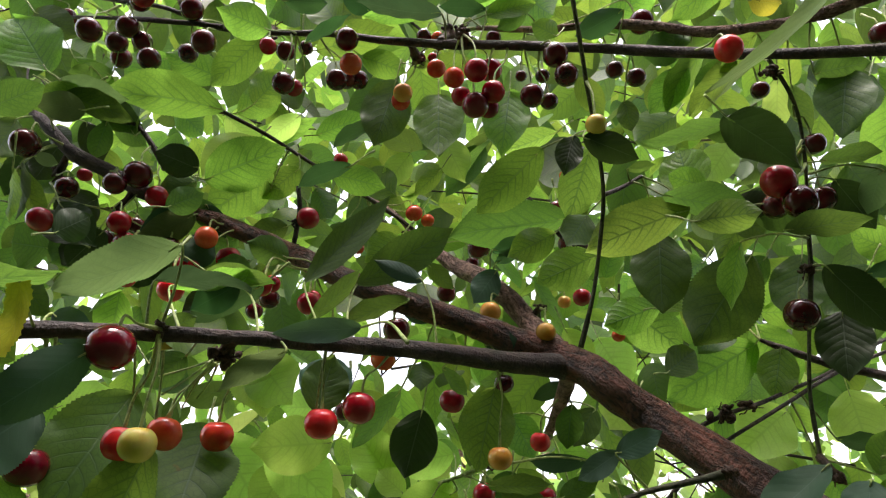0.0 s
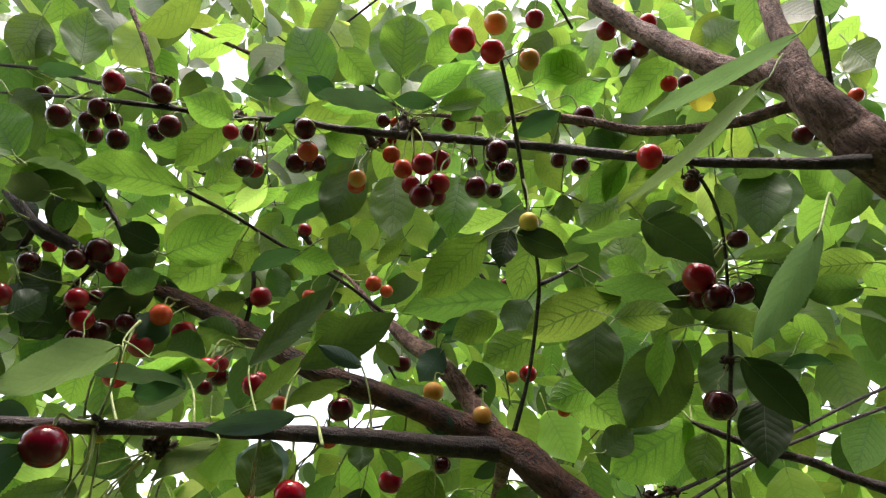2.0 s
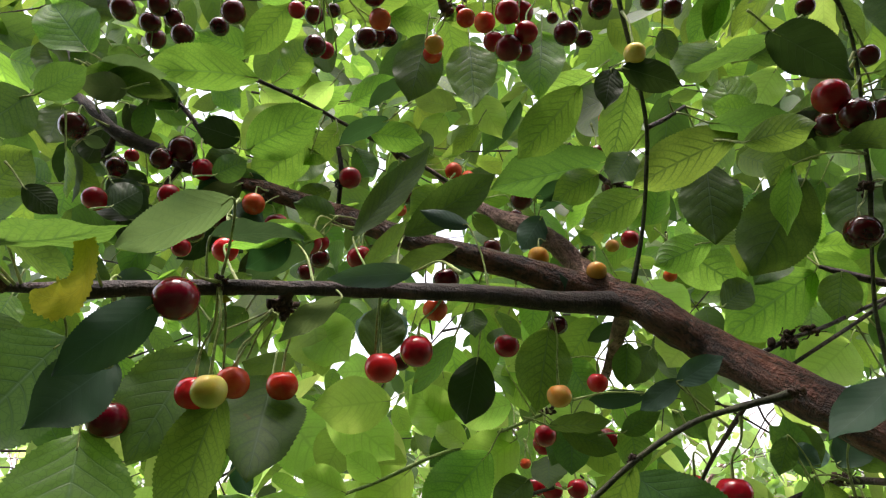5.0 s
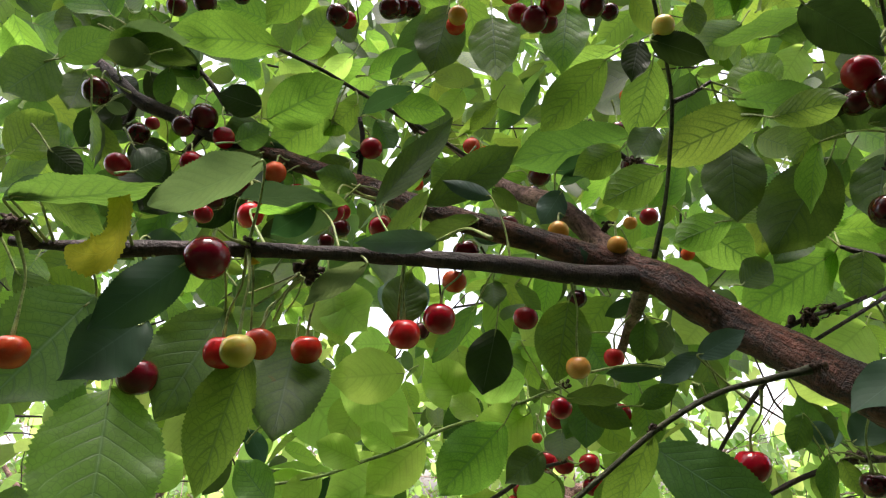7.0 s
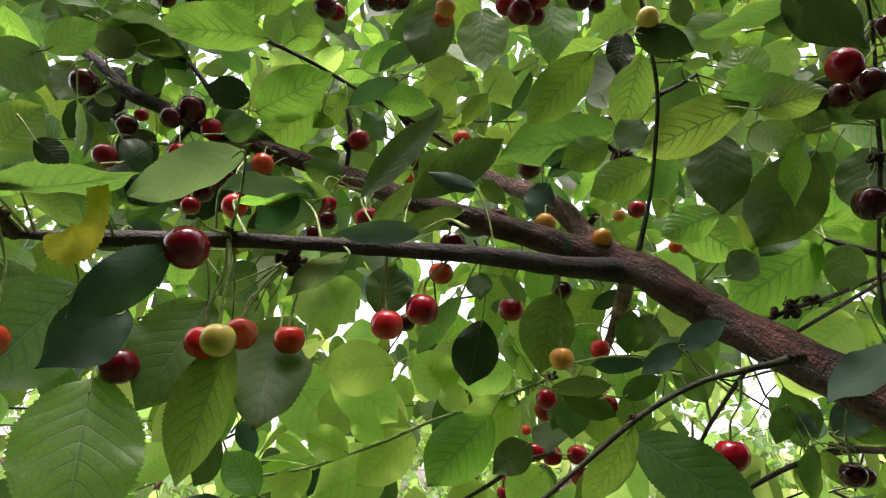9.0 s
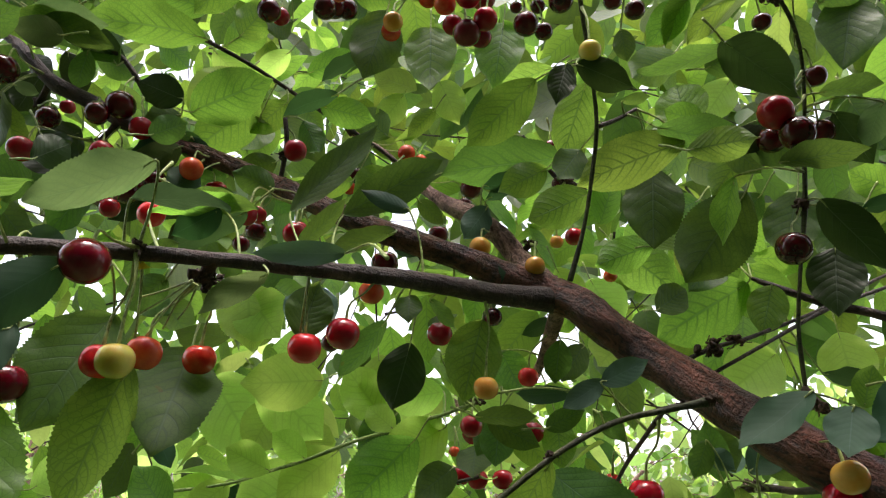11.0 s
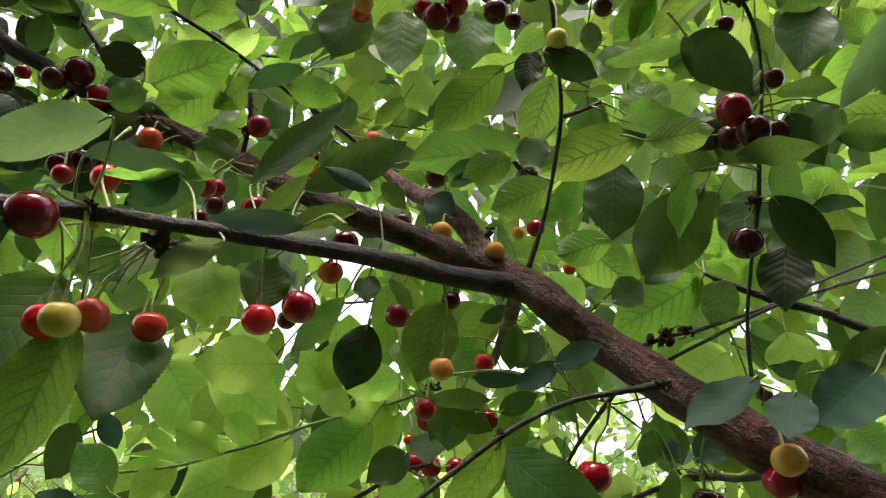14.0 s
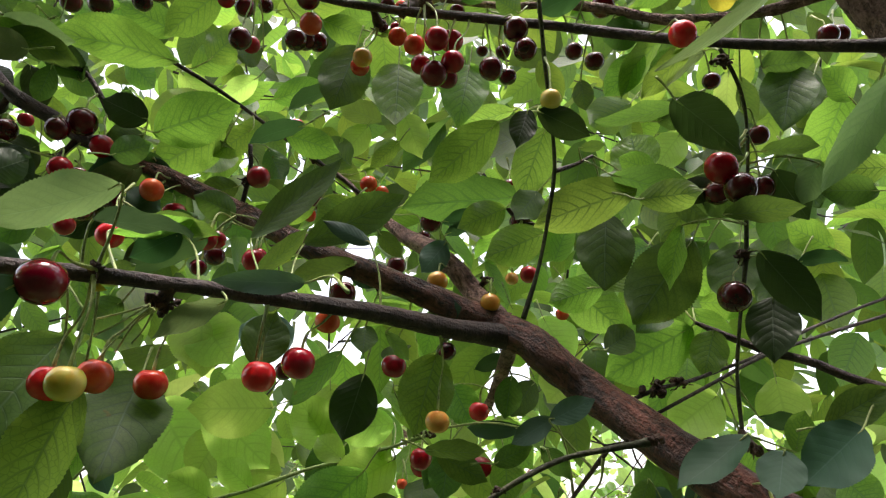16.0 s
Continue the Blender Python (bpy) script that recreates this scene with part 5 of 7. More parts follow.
leaf(lower_branch, (-0.0416, 0.3346, 1.7367), (-0.0740, 0.2853, 1.7176), (0.0234, 0.4431, -0.8961), 0.0120, "T", (-0.0135, 0.2542, 1.7049))
leaf(lower_branch, (-0.0642, 0.3828, 1.7351), (-0.0632, 0.3582, 1.6982), (0.9838, 0.1609, -0.0788), 0.0294, "B", (-0.0422, 0.3479, 1.7310))
leaf(lower_branch, (-0.0231, 0.3894, 1.7171), (-0.0481, 0.4003, 1.6835), (-0.5710, -0.8042, 0.1647), 0.0199, "D", (-0.0097, 0.3690, 1.7345))
leaf(lower_branch, (0.0340, 0.4175, 1.7251), (0.0220, 0.4143, 1.6748), (0.9720, -0.0516, -0.2293), 0.0339, "M", (0.0421, 0.4075, 1.7389))
leaf(lower_branch, (-0.1104, 0.2635, 1.7488), (-0.1490, 0.2467, 1.7206), (0.0808, -0.9002, 0.4278), 0.0233, "O", (-0.1254, 0.2906, 1.7188))
leaf(lower_branch, (-0.1277, 0.2816, 1.7402), (-0.0851, 0.2846, 1.7409), (-0.0679, 0.9935, -0.0917), 0.0197, "T", (-0.1298, 0.2886, 1.7184))
leaf(lower_branch, (-0.1270, 0.3354, 1.7680), (-0.0900, 0.3406, 1.7617), (-0.1898, 0.9132, -0.3606), 0.0174, "D", (-0.1426, 0.3332, 1.7767))
leaf(lower_branch, (-0.1086, 0.3391, 1.7620), (-0.1341, 0.3426, 1.7478), (-0.4751, -0.4921, 0.7295), 0.0187, "B", (-0.0880, 0.3160, 1.7245))
leaf(lower_branch, (-0.2974, 0.3827, 1.7564), (-0.2952, 0.3675, 1.7291), (0.6855, 0.6593, -0.3091), 0.0242, "M", (-0.2986, 0.3905, 1.7764))
leaf(lower_branch, (0.0315, 0.4512, 1.6704), (0.0728, 0.4484, 1.6703), (0.0534, 0.7878, -0.6136), 0.0190, "D", (0.0155, 0.4524, 1.6764))
leaf(lower_branch, (-0.1433, 0.3757, 1.6476), (-0.1231, 0.3622, 1.6808), (0.8452, 0.4059, -0.3478), 0.0256, "D", (-0.1511, 0.3810, 1.6407))
leaf(lower_branch, (-0.1008, 0.3563, 1.7685), (-0.1447, 0.3659, 1.7485), (-0.3271, -0.9008, 0.2855), 0.0226, "B", (-0.0865, 0.3532, 1.7810))
leaf(lower_branch, (-0.0796, 0.3843, 1.7552), (-0.0470, 0.3707, 1.7842), (0.5615, 0.7841, -0.2644), 0.0137, "D", (-0.0911, 0.3891, 1.7511))
leaf(lower_branch, (-0.1557, 0.3588, 1.7402), (-0.1340, 0.3547, 1.7488), (0.4031, 0.4294, -0.8082), 0.0124, "D", (-0.1703, 0.3616, 1.7404))
leaf(lower_branch, (-0.2019, 0.2348, 1.7214), (-0.1807, 0.2330, 1.7304), (0.1200, 0.9892, -0.0842), 0.0106, "T", (-0.2066, 0.2675, 1.7161))
leaf(lower_branch, (-0.2526, 0.3113, 1.7217), (-0.2311, 0.3232, 1.6948), (-0.6809, -0.2896, -0.6726), 0.0171, "D", (-0.2621, 0.3061, 1.7395))
leaf(lower_branch, (-0.1738, 0.2892, 1.7272), (-0.1506, 0.2841, 1.7130), (0.5067, -0.0839, 0.8580), 0.0155, "B", (-0.1686, 0.2758, 1.7155))
leaf(lower_branch, (-0.0113, 0.3778, 1.7801), (-0.0420, 0.3815, 1.7957), (0.4139, -0.2513, 0.8749), 0.0109, "T", (-0.0021, 0.3744, 1.7352))
leaf(lower_branch, (-0.0641, 0.3518, 1.6972), (-0.0571, 0.3554, 1.7279), (-0.9351, -0.2568, 0.2442), 0.0249, "D", (-0.0586, 0.3365, 1.7288))
leaf(lower_branch, (-0.1242, 0.2938, 1.7189), (-0.1188, 0.2918, 1.7127), (0.7705, 0.1025, 0.6292), 0.0048, "Y", (-0.1234, 0.2920, 1.7191), sweep=-0.4)
leaf(side_twig, (0.0968, 0.3752, 1.6815), (0.0732, 0.3740, 1.6666), (0.4592, -0.0156, -0.8882), 0.0129, "T", (0.1123, 0.3968, 1.6420))
leaf(side_twig, (0.0764, 0.4247, 1.6299), (0.0391, 0.4334, 1.5997), (-0.6328, -0.3877, 0.6703), 0.0224, "M", (0.1084, 0.4249, 1.6242))
leaf(side_twig, (0.0728, 0.4302, 1.6616), (0.0961, 0.4246, 1.6725), (0.4326, 0.0514, -0.9001), 0.0138, "D", (0.0587, 0.4336, 1.6610))
leaf(side_twig, (0.0940, 0.3730, 1.6794), (0.1173, 0.3637, 1.6909), (-0.4435, 0.1148, 0.8889), 0.0140, "T", (0.1169, 0.3733, 1.6549))
leaf(stub_branch, (0.0927, 0.4725, 1.7265), (0.0899, 0.4855, 1.6984), (-0.9710, 0.1636, 0.1746), 0.0198, "D", (0.0882, 0.4734, 1.7354))
leaf(stub_branch, (0.1684, 0.5649, 1.7539), (0.1273, 0.5161, 1.7152), (0.7181, -0.0546, -0.6938), 0.0449, "L", (0.1772, 0.5754, 1.7682))
leaf(stub_branch, (0.1138, 0.4938, 1.7278), (0.0952, 0.4890, 1.7004), (0.8327, -0.0867, -0.5469), 0.0211, "D", (0.0889, 0.4948, 1.7323))
leaf(stub_branch, (0.0396, 0.4617, 1.6695), (0.0743, 0.4650, 1.6536), (-0.4232, 0.1603, -0.8917), 0.0186, "D", (0.0252, 0.4603, 1.6821))
leaf(stub_branch, (0.0541, 0.5200, 1.6798), (0.0493, 0.5142, 1.6432), (0.9901, -0.0775, -0.1167), 0.0265, "D", (0.0561, 0.5225, 1.7015))
leaf(stub_branch, (0.0986, 0.5340, 1.6803), (0.1016, 0.5361, 1.6428), (-0.9799, 0.1873, -0.0691), 0.0259, "M", (0.0880, 0.5446, 1.7199))
leaf(stub_branch, (0.0563, 0.5273, 1.7291), (0.0718, 0.5213, 1.6955), (0.8802, -0.1818, 0.4383), 0.0276, "M", (0.0890, 0.5269, 1.7258))
leaf(stub_branch, (0.0841, 0.5979, 1.7909), (0.0528, 0.5896, 1.8095), (0.5454, -0.2927, 0.7854), 0.0207, "M", (0.0975, 0.6015, 1.7890))
leaf(stub_branch, (0.0566, 0.5302, 1.6871), (0.0388, 0.5420, 1.6526), (-0.8800, 0.0493, 0.4724), 0.0259, "D", (0.0880, 0.5446, 1.7199))
leaf(stub_branch, (0.0936, 0.4894, 1.7454), (0.0683, 0.4918, 1.7341), (-0.4058, -0.3925, 0.8254), 0.0128, "B", (0.0886, 0.4862, 1.7336))
leaf(main_limb, (0.0301, 0.4384, 1.7584), (0.0512, 0.4228, 1.7585), (0.2025, 0.2637, -0.9431), 0.0172, "T", (0.0329, 0.4329, 1.7664))
leaf(main_limb, (0.1817, 0.3288, 1.6702), (0.1422, 0.3280, 1.6430), (0.3872, -0.7465, -0.5412), 0.0221, "B", (0.1818, 0.3591, 1.6501))
leaf(main_limb, (0.1952, 0.3230, 1.6627), (0.1803, 0.3102, 1.6382), (0.8364, -0.4854, -0.2546), 0.0216, "B", (0.1938, 0.3537, 1.6413))
leaf(main_limb, (0.2420, 0.3277, 1.6757), (0.1993, 0.3146, 1.6480), (0.5796, -0.2791, -0.7656), 0.0287, "B", (0.2551, 0.3317, 1.6901))
leaf(main_limb, (0.2295, 0.3389, 1.6773), (0.2627, 0.3293, 1.6971), (-0.4767, 0.1454, 0.8669), 0.0188, "D", (0.2162, 0.3427, 1.6753))
leaf(rear_branch, (0.0435, 0.4762, 1.8297), (0.0246, 0.4732, 1.8007), (-0.8214, -0.1533, 0.5494), 0.0224, "T", (0.0430, 0.4899, 1.8193))
leaf(rear_branch, (0.0386, 0.4651, 1.8407), (0.0774, 0.4623, 1.8460), (0.1297, 0.8582, -0.4967), 0.0181, "B", (0.0412, 0.4919, 1.8217))
leaf(rear_branch, (-0.0533, 0.6931, 2.0180), (-0.0987, 0.7138, 2.0656), (0.5915, -0.3629, 0.7200), 0.0415, "M", (-0.0428, 0.6883, 2.0129))
leaf(rear_branch, (-0.1432, 0.6385, 2.0642), (-0.0851, 0.6284, 2.0852), (0.3639, 0.5825, -0.7268), 0.0324, "M", (-0.1580, 0.6411, 2.0649))
leaf(rear_branch, (0.0422, 0.4758, 1.8349), (0.0786, 0.4663, 1.8537), (0.3452, 0.9146, -0.2107), 0.0194, "B", (0.0412, 0.4919, 1.8217))
leaf(rear_branch, (-0.1509, 0.5877, 2.0551), (-0.1893, 0.6003, 2.0285), (-0.5854, -0.5724, 0.5742), 0.0254, "L", (-0.1382, 0.5835, 2.0698))
leaf(rear_branch, (0.0010, 0.6527, 2.0310), (-0.0304, 0.6664, 2.0020), (-0.7121, -0.3683, 0.5977), 0.0207, "M", (0.0122, 0.6479, 2.0474))
leaf(rear_branch, (-0.0096, 0.4698, 1.8313), (0.0096, 0.4775, 1.8142), (-0.6997, 0.2749, -0.6594), 0.0138, "D", (-0.0210, 0.4651, 1.8475))
leaf(rear_branch, (0.0044, 0.7057, 2.1064), (0.0287, 0.6977, 2.0422), (-0.8812, 0.2941, -0.3702), 0.0415, "L", (-0.0013, 0.7076, 2.1272))
leaf(rear_branch, (-0.0389, 0.7047, 2.0839), (-0.0672, 0.6998, 2.0341), (-0.7936, -0.3658, 0.4861), 0.0345, "L", (-0.0311, 0.7061, 2.1038))
leaf(front_twig, (0.0716, 0.4001, 1.8917), (0.0242, 0.4204, 1.8486), (-0.7084, -0.2942, 0.6416), 0.0336, "M", (0.1006, 0.3687, 1.8801))
leaf(front_twig, (0.1416, 0.3387, 1.8025), (0.1668, 0.3087, 1.7933), (0.1503, 0.4037, -0.9025), 0.0190, "V", (0.1317, 0.3506, 1.8122))
leaf(front_twig, (0.0854, 0.3429, 1.8620), (0.1199, 0.3483, 1.8497), (-0.3503, 0.5941, -0.7241), 0.0193, "X", (0.0999, 0.3671, 1.8825))
leaf(front_twig, (0.0831, 0.3573, 1.8726), (0.0750, 0.3575, 1.8441), (0.9605, -0.0454, -0.2744), 0.0177, "X", (0.0999, 0.3671, 1.8825))
leaf(front_twig, (0.0836, 0.4428, 1.8453), (0.0487, 0.4412, 1.8251), (-0.4686, -0.2958, 0.8324), 0.0259, "M", (0.0974, 0.4434, 1.8593))
leaf(berry_twig, (0.1150, 0.5244, 1.9018), (0.0075, 0.5339, 1.8829), (-0.1564, -0.8825, 0.4436), 0.0504, "D", (0.1036, 0.5466, 1.9016))
leaf(berry_twig, (0.1245, 0.4716, 1.9400), (0.1062, 0.4983, 1.8827), (-0.9455, 0.0441, 0.3226), 0.0350, "V", (0.1290, 0.4651, 1.9599))
leaf(berry_twig, (0.1264, 0.4934, 1.8511), (0.0772, 0.5036, 1.8300), (-0.4262, -0.2776, 0.8610), 0.0348, "V", (0.1409, 0.4904, 1.8633))
leaf(berry_twig, (0.1579, 0.5455, 1.8273), (0.2061, 0.5456, 1.7874), (-0.5768, 0.4270, -0.6964), 0.0435, "V", (0.1456, 0.5455, 1.8435))
leaf(berry_twig, (0.1216, 0.5693, 1.8749), (0.1432, 0.5516, 1.8675), (0.0100, 0.3971, -0.9177), 0.0207, "M", (0.1264, 0.5576, 1.8925))
leaf(berry_twig, (0.0539, 0.5621, 1.9419), (0.0208, 0.5571, 1.9026), (-0.7143, -0.2866, 0.6385), 0.0321, "L", (0.0800, 0.5349, 1.9273))
leaf(berry_twig, (0.1075, 0.5510, 1.8076), (0.1258, 0.5483, 1.7706), (-0.8279, 0.3546, -0.4347), 0.0285, "L", (0.1005, 0.5520, 1.8279))
leaf(berry_twig, (0.1022, 0.4927, 1.9703), (0.0503, 0.5013, 1.9527), (-0.2723, -0.8874, 0.3719), 0.0255, "V", (0.1171, 0.4903, 1.9814))
leaf(berry_twig, (0.1505, 0.6082, 1.8165), (0.1679, 0.5865, 1.7654), (0.8337, -0.3459, 0.4305), 0.0435, "L", (0.1457, 0.6142, 1.8366))
leaf(leafy_twig, (0.1681, 0.4007, 1.8451), (0.0955, 0.4140, 1.8175), (-0.3810, -0.5769, 0.7225), 0.0363, "V", (0.1401, 0.4054, 1.8726))
leaf(leafy_twig, (0.1481, 0.3934, 1.8508), (0.2102, 0.3971, 1.8419), (-0.1122, 0.9051, -0.4102), 0.0289, "D", (0.1321, 0.4024, 1.8662))
leaf(leafy_twig, (0.1912, 0.4445, 1.8795), (0.1913, 0.4553, 1.9291), (-0.8871, 0.4511, -0.0975), 0.0391, "V", (0.1912, 0.4411, 1.8699))
leaf(leafy_twig, (0.1587, 0.4375, 1.8441), (0.1494, 0.4268, 1.7818), (0.9458, -0.3129, -0.0873), 0.0413, "D", (0.1401, 0.4054, 1.8726))
leaf(leafy_twig, (0.1768, 0.4750, 1.8490), (0.1423, 0.4562, 1.8260), (0.4501, 0.2301, -0.8628), 0.0259, "M", (0.1890, 0.4816, 1.8631))
leaf(leafy_twig, (0.1051, 0.4276, 1.8530), (0.0846, 0.4169, 1.8209), (0.8267, 0.0827, -0.5565), 0.0238, "D", (0.1193, 0.3968, 1.8566))
leaf(leafy_twig, (0.2001, 0.4376, 1.8838), (0.1741, 0.4441, 1.8974), (0.2582, -0.5789, 0.7734), 0.0216, "M", (0.2139, 0.4341, 1.8826))
leaf(leafy_twig, (0.1273, 0.3950, 1.8715), (0.1467, 0.3935, 1.8745), (0.1414, 0.8603, -0.4898), 0.0091, "D", (0.1308, 0.4019, 1.8652))
leaf(upper_branch, (0.1618, 0.3176, 1.8596), (0.2172, 0.3498, 1.8487), (-0.5176, 0.7574, -0.3980), 0.0299, "X", (0.1481, 0.3097, 1.8683))
leaf(upper_branch, (0.1710, 0.3310, 1.8663), (0.1244, 0.3519, 1.8604), (-0.3991, -0.9134, -0.0805), 0.0237, "D", (0.1855, 0.3245, 1.8741))
leaf(upper_branch, (-0.0393, 0.4570, 1.9970), (-0.0553, 0.4587, 1.9303), (-0.9407, -0.2584, 0.2197), 0.0414, "D", (-0.0356, 0.4567, 2.0186))
leaf(upper_branch, (0.0547, 0.4403, 1.9730), (0.0454, 0.4324, 1.9088), (0.9900, -0.0199, -0.1394), 0.0383, "M", (0.0569, 0.4423, 1.9947))
leaf(upper_branch, (0.1259, 0.3783, 1.9169), (0.1290, 0.3807, 1.8932), (-0.9208, 0.3821, -0.0790), 0.0148, "D", (0.1267, 0.3538, 1.9401))
leaf(upper_branch, (-0.0766, 0.4978, 2.0576), (-0.0336, 0.5041, 2.0433), (-0.3311, 0.5918, -0.7349), 0.0268, "M", (-0.0917, 0.4956, 2.0686))
leaf(upper_branch, (-0.0781, 0.4794, 2.1036), (-0.1203, 0.4721, 2.1873), (0.8786, -0.2198, 0.4239), 0.0536, "M", (-0.0709, 0.4807, 2.0954))
leaf(upper_branch, (-0.0015, 0.3737, 1.9900), (-0.0651, 0.3740, 1.9945), (-0.0138, -0.9916, -0.1289), 0.0293, "T", (0.0018, 0.3945, 1.9800))
leaf(upper_branch, (-0.1250, 0.3762, 1.9742), (-0.1645, 0.3701, 1.9886), (0.3628, -0.5178, 0.7748), 0.0271, "M", (-0.1168, 0.4133, 2.0062))
leaf(upper_branch, (-0.1066, 0.4028, 1.9866), (-0.0696, 0.3920, 2.0036), (0.1749, 0.9576, 0.2290), 0.0194, "B", (-0.1038, 0.4119, 2.0049))
leaf(upper_branch, (0.1820, 0.1925, 1.7811), (0.1459, 0.1967, 1.7302), (0.7804, 0.4451, -0.4391), 0.0159, "O", (0.2478, 0.2676, 1.8424))
leaf(upper_branch, (0.2335, 0.2341, 1.9348), (0.1360, 0.2389, 1.8706), (-0.2802, -0.8909, 0.3574), 0.0128, "O", (0.2468, 0.2334, 1.9496))
leaf(upper_branch, (0.2234, 0.2534, 1.9209), (0.1305, 0.2616, 1.8291), (-0.3805, -0.8725, 0.3065), 0.0144, "O", (0.2347, 0.2524, 1.9382))
leaf(upper_branch, (-0.1007, 0.4997, 2.0961), (-0.1339, 0.5192, 2.1605), (-0.7976, 0.3228, -0.5095), 0.0410, "M", (-0.0936, 0.4955, 2.0884))
leaf(upper_branch, (0.1876, 0.3394, 1.9192), (0.1589, 0.3548, 1.8864), (-0.6910, -0.6604, 0.2940), 0.0212, "M", (0.1809, 0.3299, 1.9169))
leaf(upper_branch, (0.1227, 0.3462, 1.9678), (0.0908, 0.3555, 1.9531), (-0.4786, -0.5044, 0.7187), 0.0179, "B", (0.1169, 0.3574, 1.9437))
leaf(upper_branch, (-0.1150, 0.4540, 1.9828), (-0.1318, 0.4384, 1.9591), (-0.4012, -0.6085, 0.6846), 0.0237, "D", (-0.1168, 0.4133, 2.0062))
leaf(upper_branch, (0.0326, 0.3860, 2.0065), (-0.0034, 0.3857, 2.0100), (0.0293, -0.9783, 0.2052), 0.0167, "B", (0.0257, 0.3876, 1.9736))
leaf(upper_branch, (-0.0638, 0.4496, 2.0650), (-0.0904, 0.4410, 2.0829), (0.5910, -0.4805, 0.6480), 0.0207, "B", (-0.0510, 0.4537, 2.0623))
leaf(second_branch, (0.2809, 0.3693, 1.9385), (0.2587, 0.3623, 1.8785), (0.8539, -0.4490, -0.2633), 0.0372, "D", (0.2583, 0.3398, 1.9629))
leaf(second_branch, (-0.0033, 0.4727, 1.9940), (-0.0027, 0.4582, 1.9228), (0.9999, -0.0044, 0.0092), 0.0427, "M", (-0.0035, 0.4759, 2.0157))
leaf(second_branch, (0.1862, 0.4046, 1.9690), (0.1585, 0.4194, 1.9374), (-0.7767, -0.1520, 0.6113), 0.0259, "M", (0.1865, 0.3846, 1.9873))
leaf(second_branch, (0.2138, 0.3850, 1.9632), (0.1810, 0.4010, 1.9292), (-0.7207, -0.5336, 0.4425), 0.0230, "M", (0.2119, 0.3723, 1.9774))
leaf(second_branch, (-0.0223, 0.4859, 2.0348), (0.0347, 0.4853, 2.0352), (0.0122, 0.7565, -0.6539), 0.0262, "M", (-0.0383, 0.4861, 2.0407))
leaf(second_branch, (0.0811, 0.5006, 2.0903), (0.0440, 0.5108, 2.1290), (0.4578, -0.6477, 0.6090), 0.0337, "M", (0.0919, 0.4976, 2.0850))
leaf(second_branch, (0.1432, 0.4711, 2.0641), (0.0912, 0.4629, 2.0825), (0.3341, -0.6991, 0.6322), 0.0259, "M", (0.1581, 0.4734, 2.0648))
leaf(second_branch, (0.2029, 0.4663, 2.0536), (0.2244, 0.4583, 2.0148), (-0.5704, 0.6814, -0.4587), 0.0301, "M", (0.1952, 0.4692, 2.0734))
leaf(second_branch, (0.0019, 0.4103, 2.0600), (-0.0169, 0.4130, 2.1589), (0.9712, -0.1453, 0.1890), 0.0550, "M", (0.0049, 0.4099, 2.0503))
leaf(second_branch, (0.0132, 0.4157, 2.0372), (0.0691, 0.3968, 2.0677), (0.3498, 0.9349, -0.0602), 0.0305, "M", (0.0348, 0.4506, 2.0495))
leaf(second_branch, (0.0623, 0.4535, 2.1035), (0.0944, 0.4265, 2.0391), (-0.5971, 0.5893, -0.5442), 0.0466, "M", (0.0556, 0.4591, 2.1229))
leaf(second_branch, (0.0234, 0.4672, 2.1305), (0.0557, 0.4468, 2.1655), (0.7715, 0.4483, -0.4514), 0.0337, "M", (0.0135, 0.4735, 2.1257))
leaf(second_branch, (0.1256, 0.4502, 2.0907), (0.1778, 0.4297, 2.1243), (0.6005, 0.4771, -0.6417), 0.0375, "M", (0.1128, 0.4552, 2.0884))
leaf(second_branch, (-0.0681, 0.4710, 2.1519), (-0.0326, 0.4882, 2.1172), (-0.7291, 0.4272, -0.5348), 0.0342, "M", (-0.0790, 0.4657, 2.1684))
leaf(second_branch, (0.1550, 0.4007, 1.9778), (0.1916, 0.3962, 1.9870), (0.2669, 0.5772, -0.7717), 0.0233, "D", (0.1645, 0.3936, 1.9992))
leaf(second_branch, (0.2204, 0.5151, 2.0070), (0.1709, 0.4989, 1.9642), (-0.5552, -0.3248, 0.7657), 0.0373, "M", (0.2321, 0.5189, 2.0232))
leaf(second_branch, (0.2661, 0.4229, 1.9756), (0.2656, 0.4414, 1.9356), (-0.8891, 0.4114, 0.2004), 0.0216, "L", (0.2662, 0.4162, 1.9961))
leaf(second_branch, (0.2447, 0.3773, 1.9317), (0.2578, 0.3918, 1.9000), (-0.3406, 0.8997, 0.2729), 0.0171, "D", (0.2397, 0.3552, 1.9685))
leaf(second_branch, (0.2525, 0.4879, 1.9579), (0.2208, 0.4833, 1.9137), (0.8141, -0.0384, -0.5794), 0.0310, "L", (0.2618, 0.4893, 1.9769))
leaf(second_branch, (0.2548, 0.3659, 1.9323), (0.2936, 0.3622, 1.9396), (0.2048, 0.5416, -0.8153), 0.0233, "D", (0.2504, 0.3464, 1.9648))
leaf(second_branch, (0.3174, 0.3946, 1.9565), (0.2723, 0.3818, 1.9057), (0.7558, -0.0793, -0.6500), 0.0365, "D", (0.3278, 0.3976, 1.9743))
leaf(second_branch, (0.1994, 0.4217, 1.9188), (0.2386, 0.4230, 1.9412), (0.4560, 0.3483, -0.8190), 0.0259, "D", (0.1855, 0.4212, 1.9168))
leaf(second_branch, (0.2053, 0.3935, 1.9926), (0.1714, 0.4201, 1.9356), (-0.6642, -0.7462, 0.0460), 0.0329, "M", (0.1959, 0.3807, 1.9822))
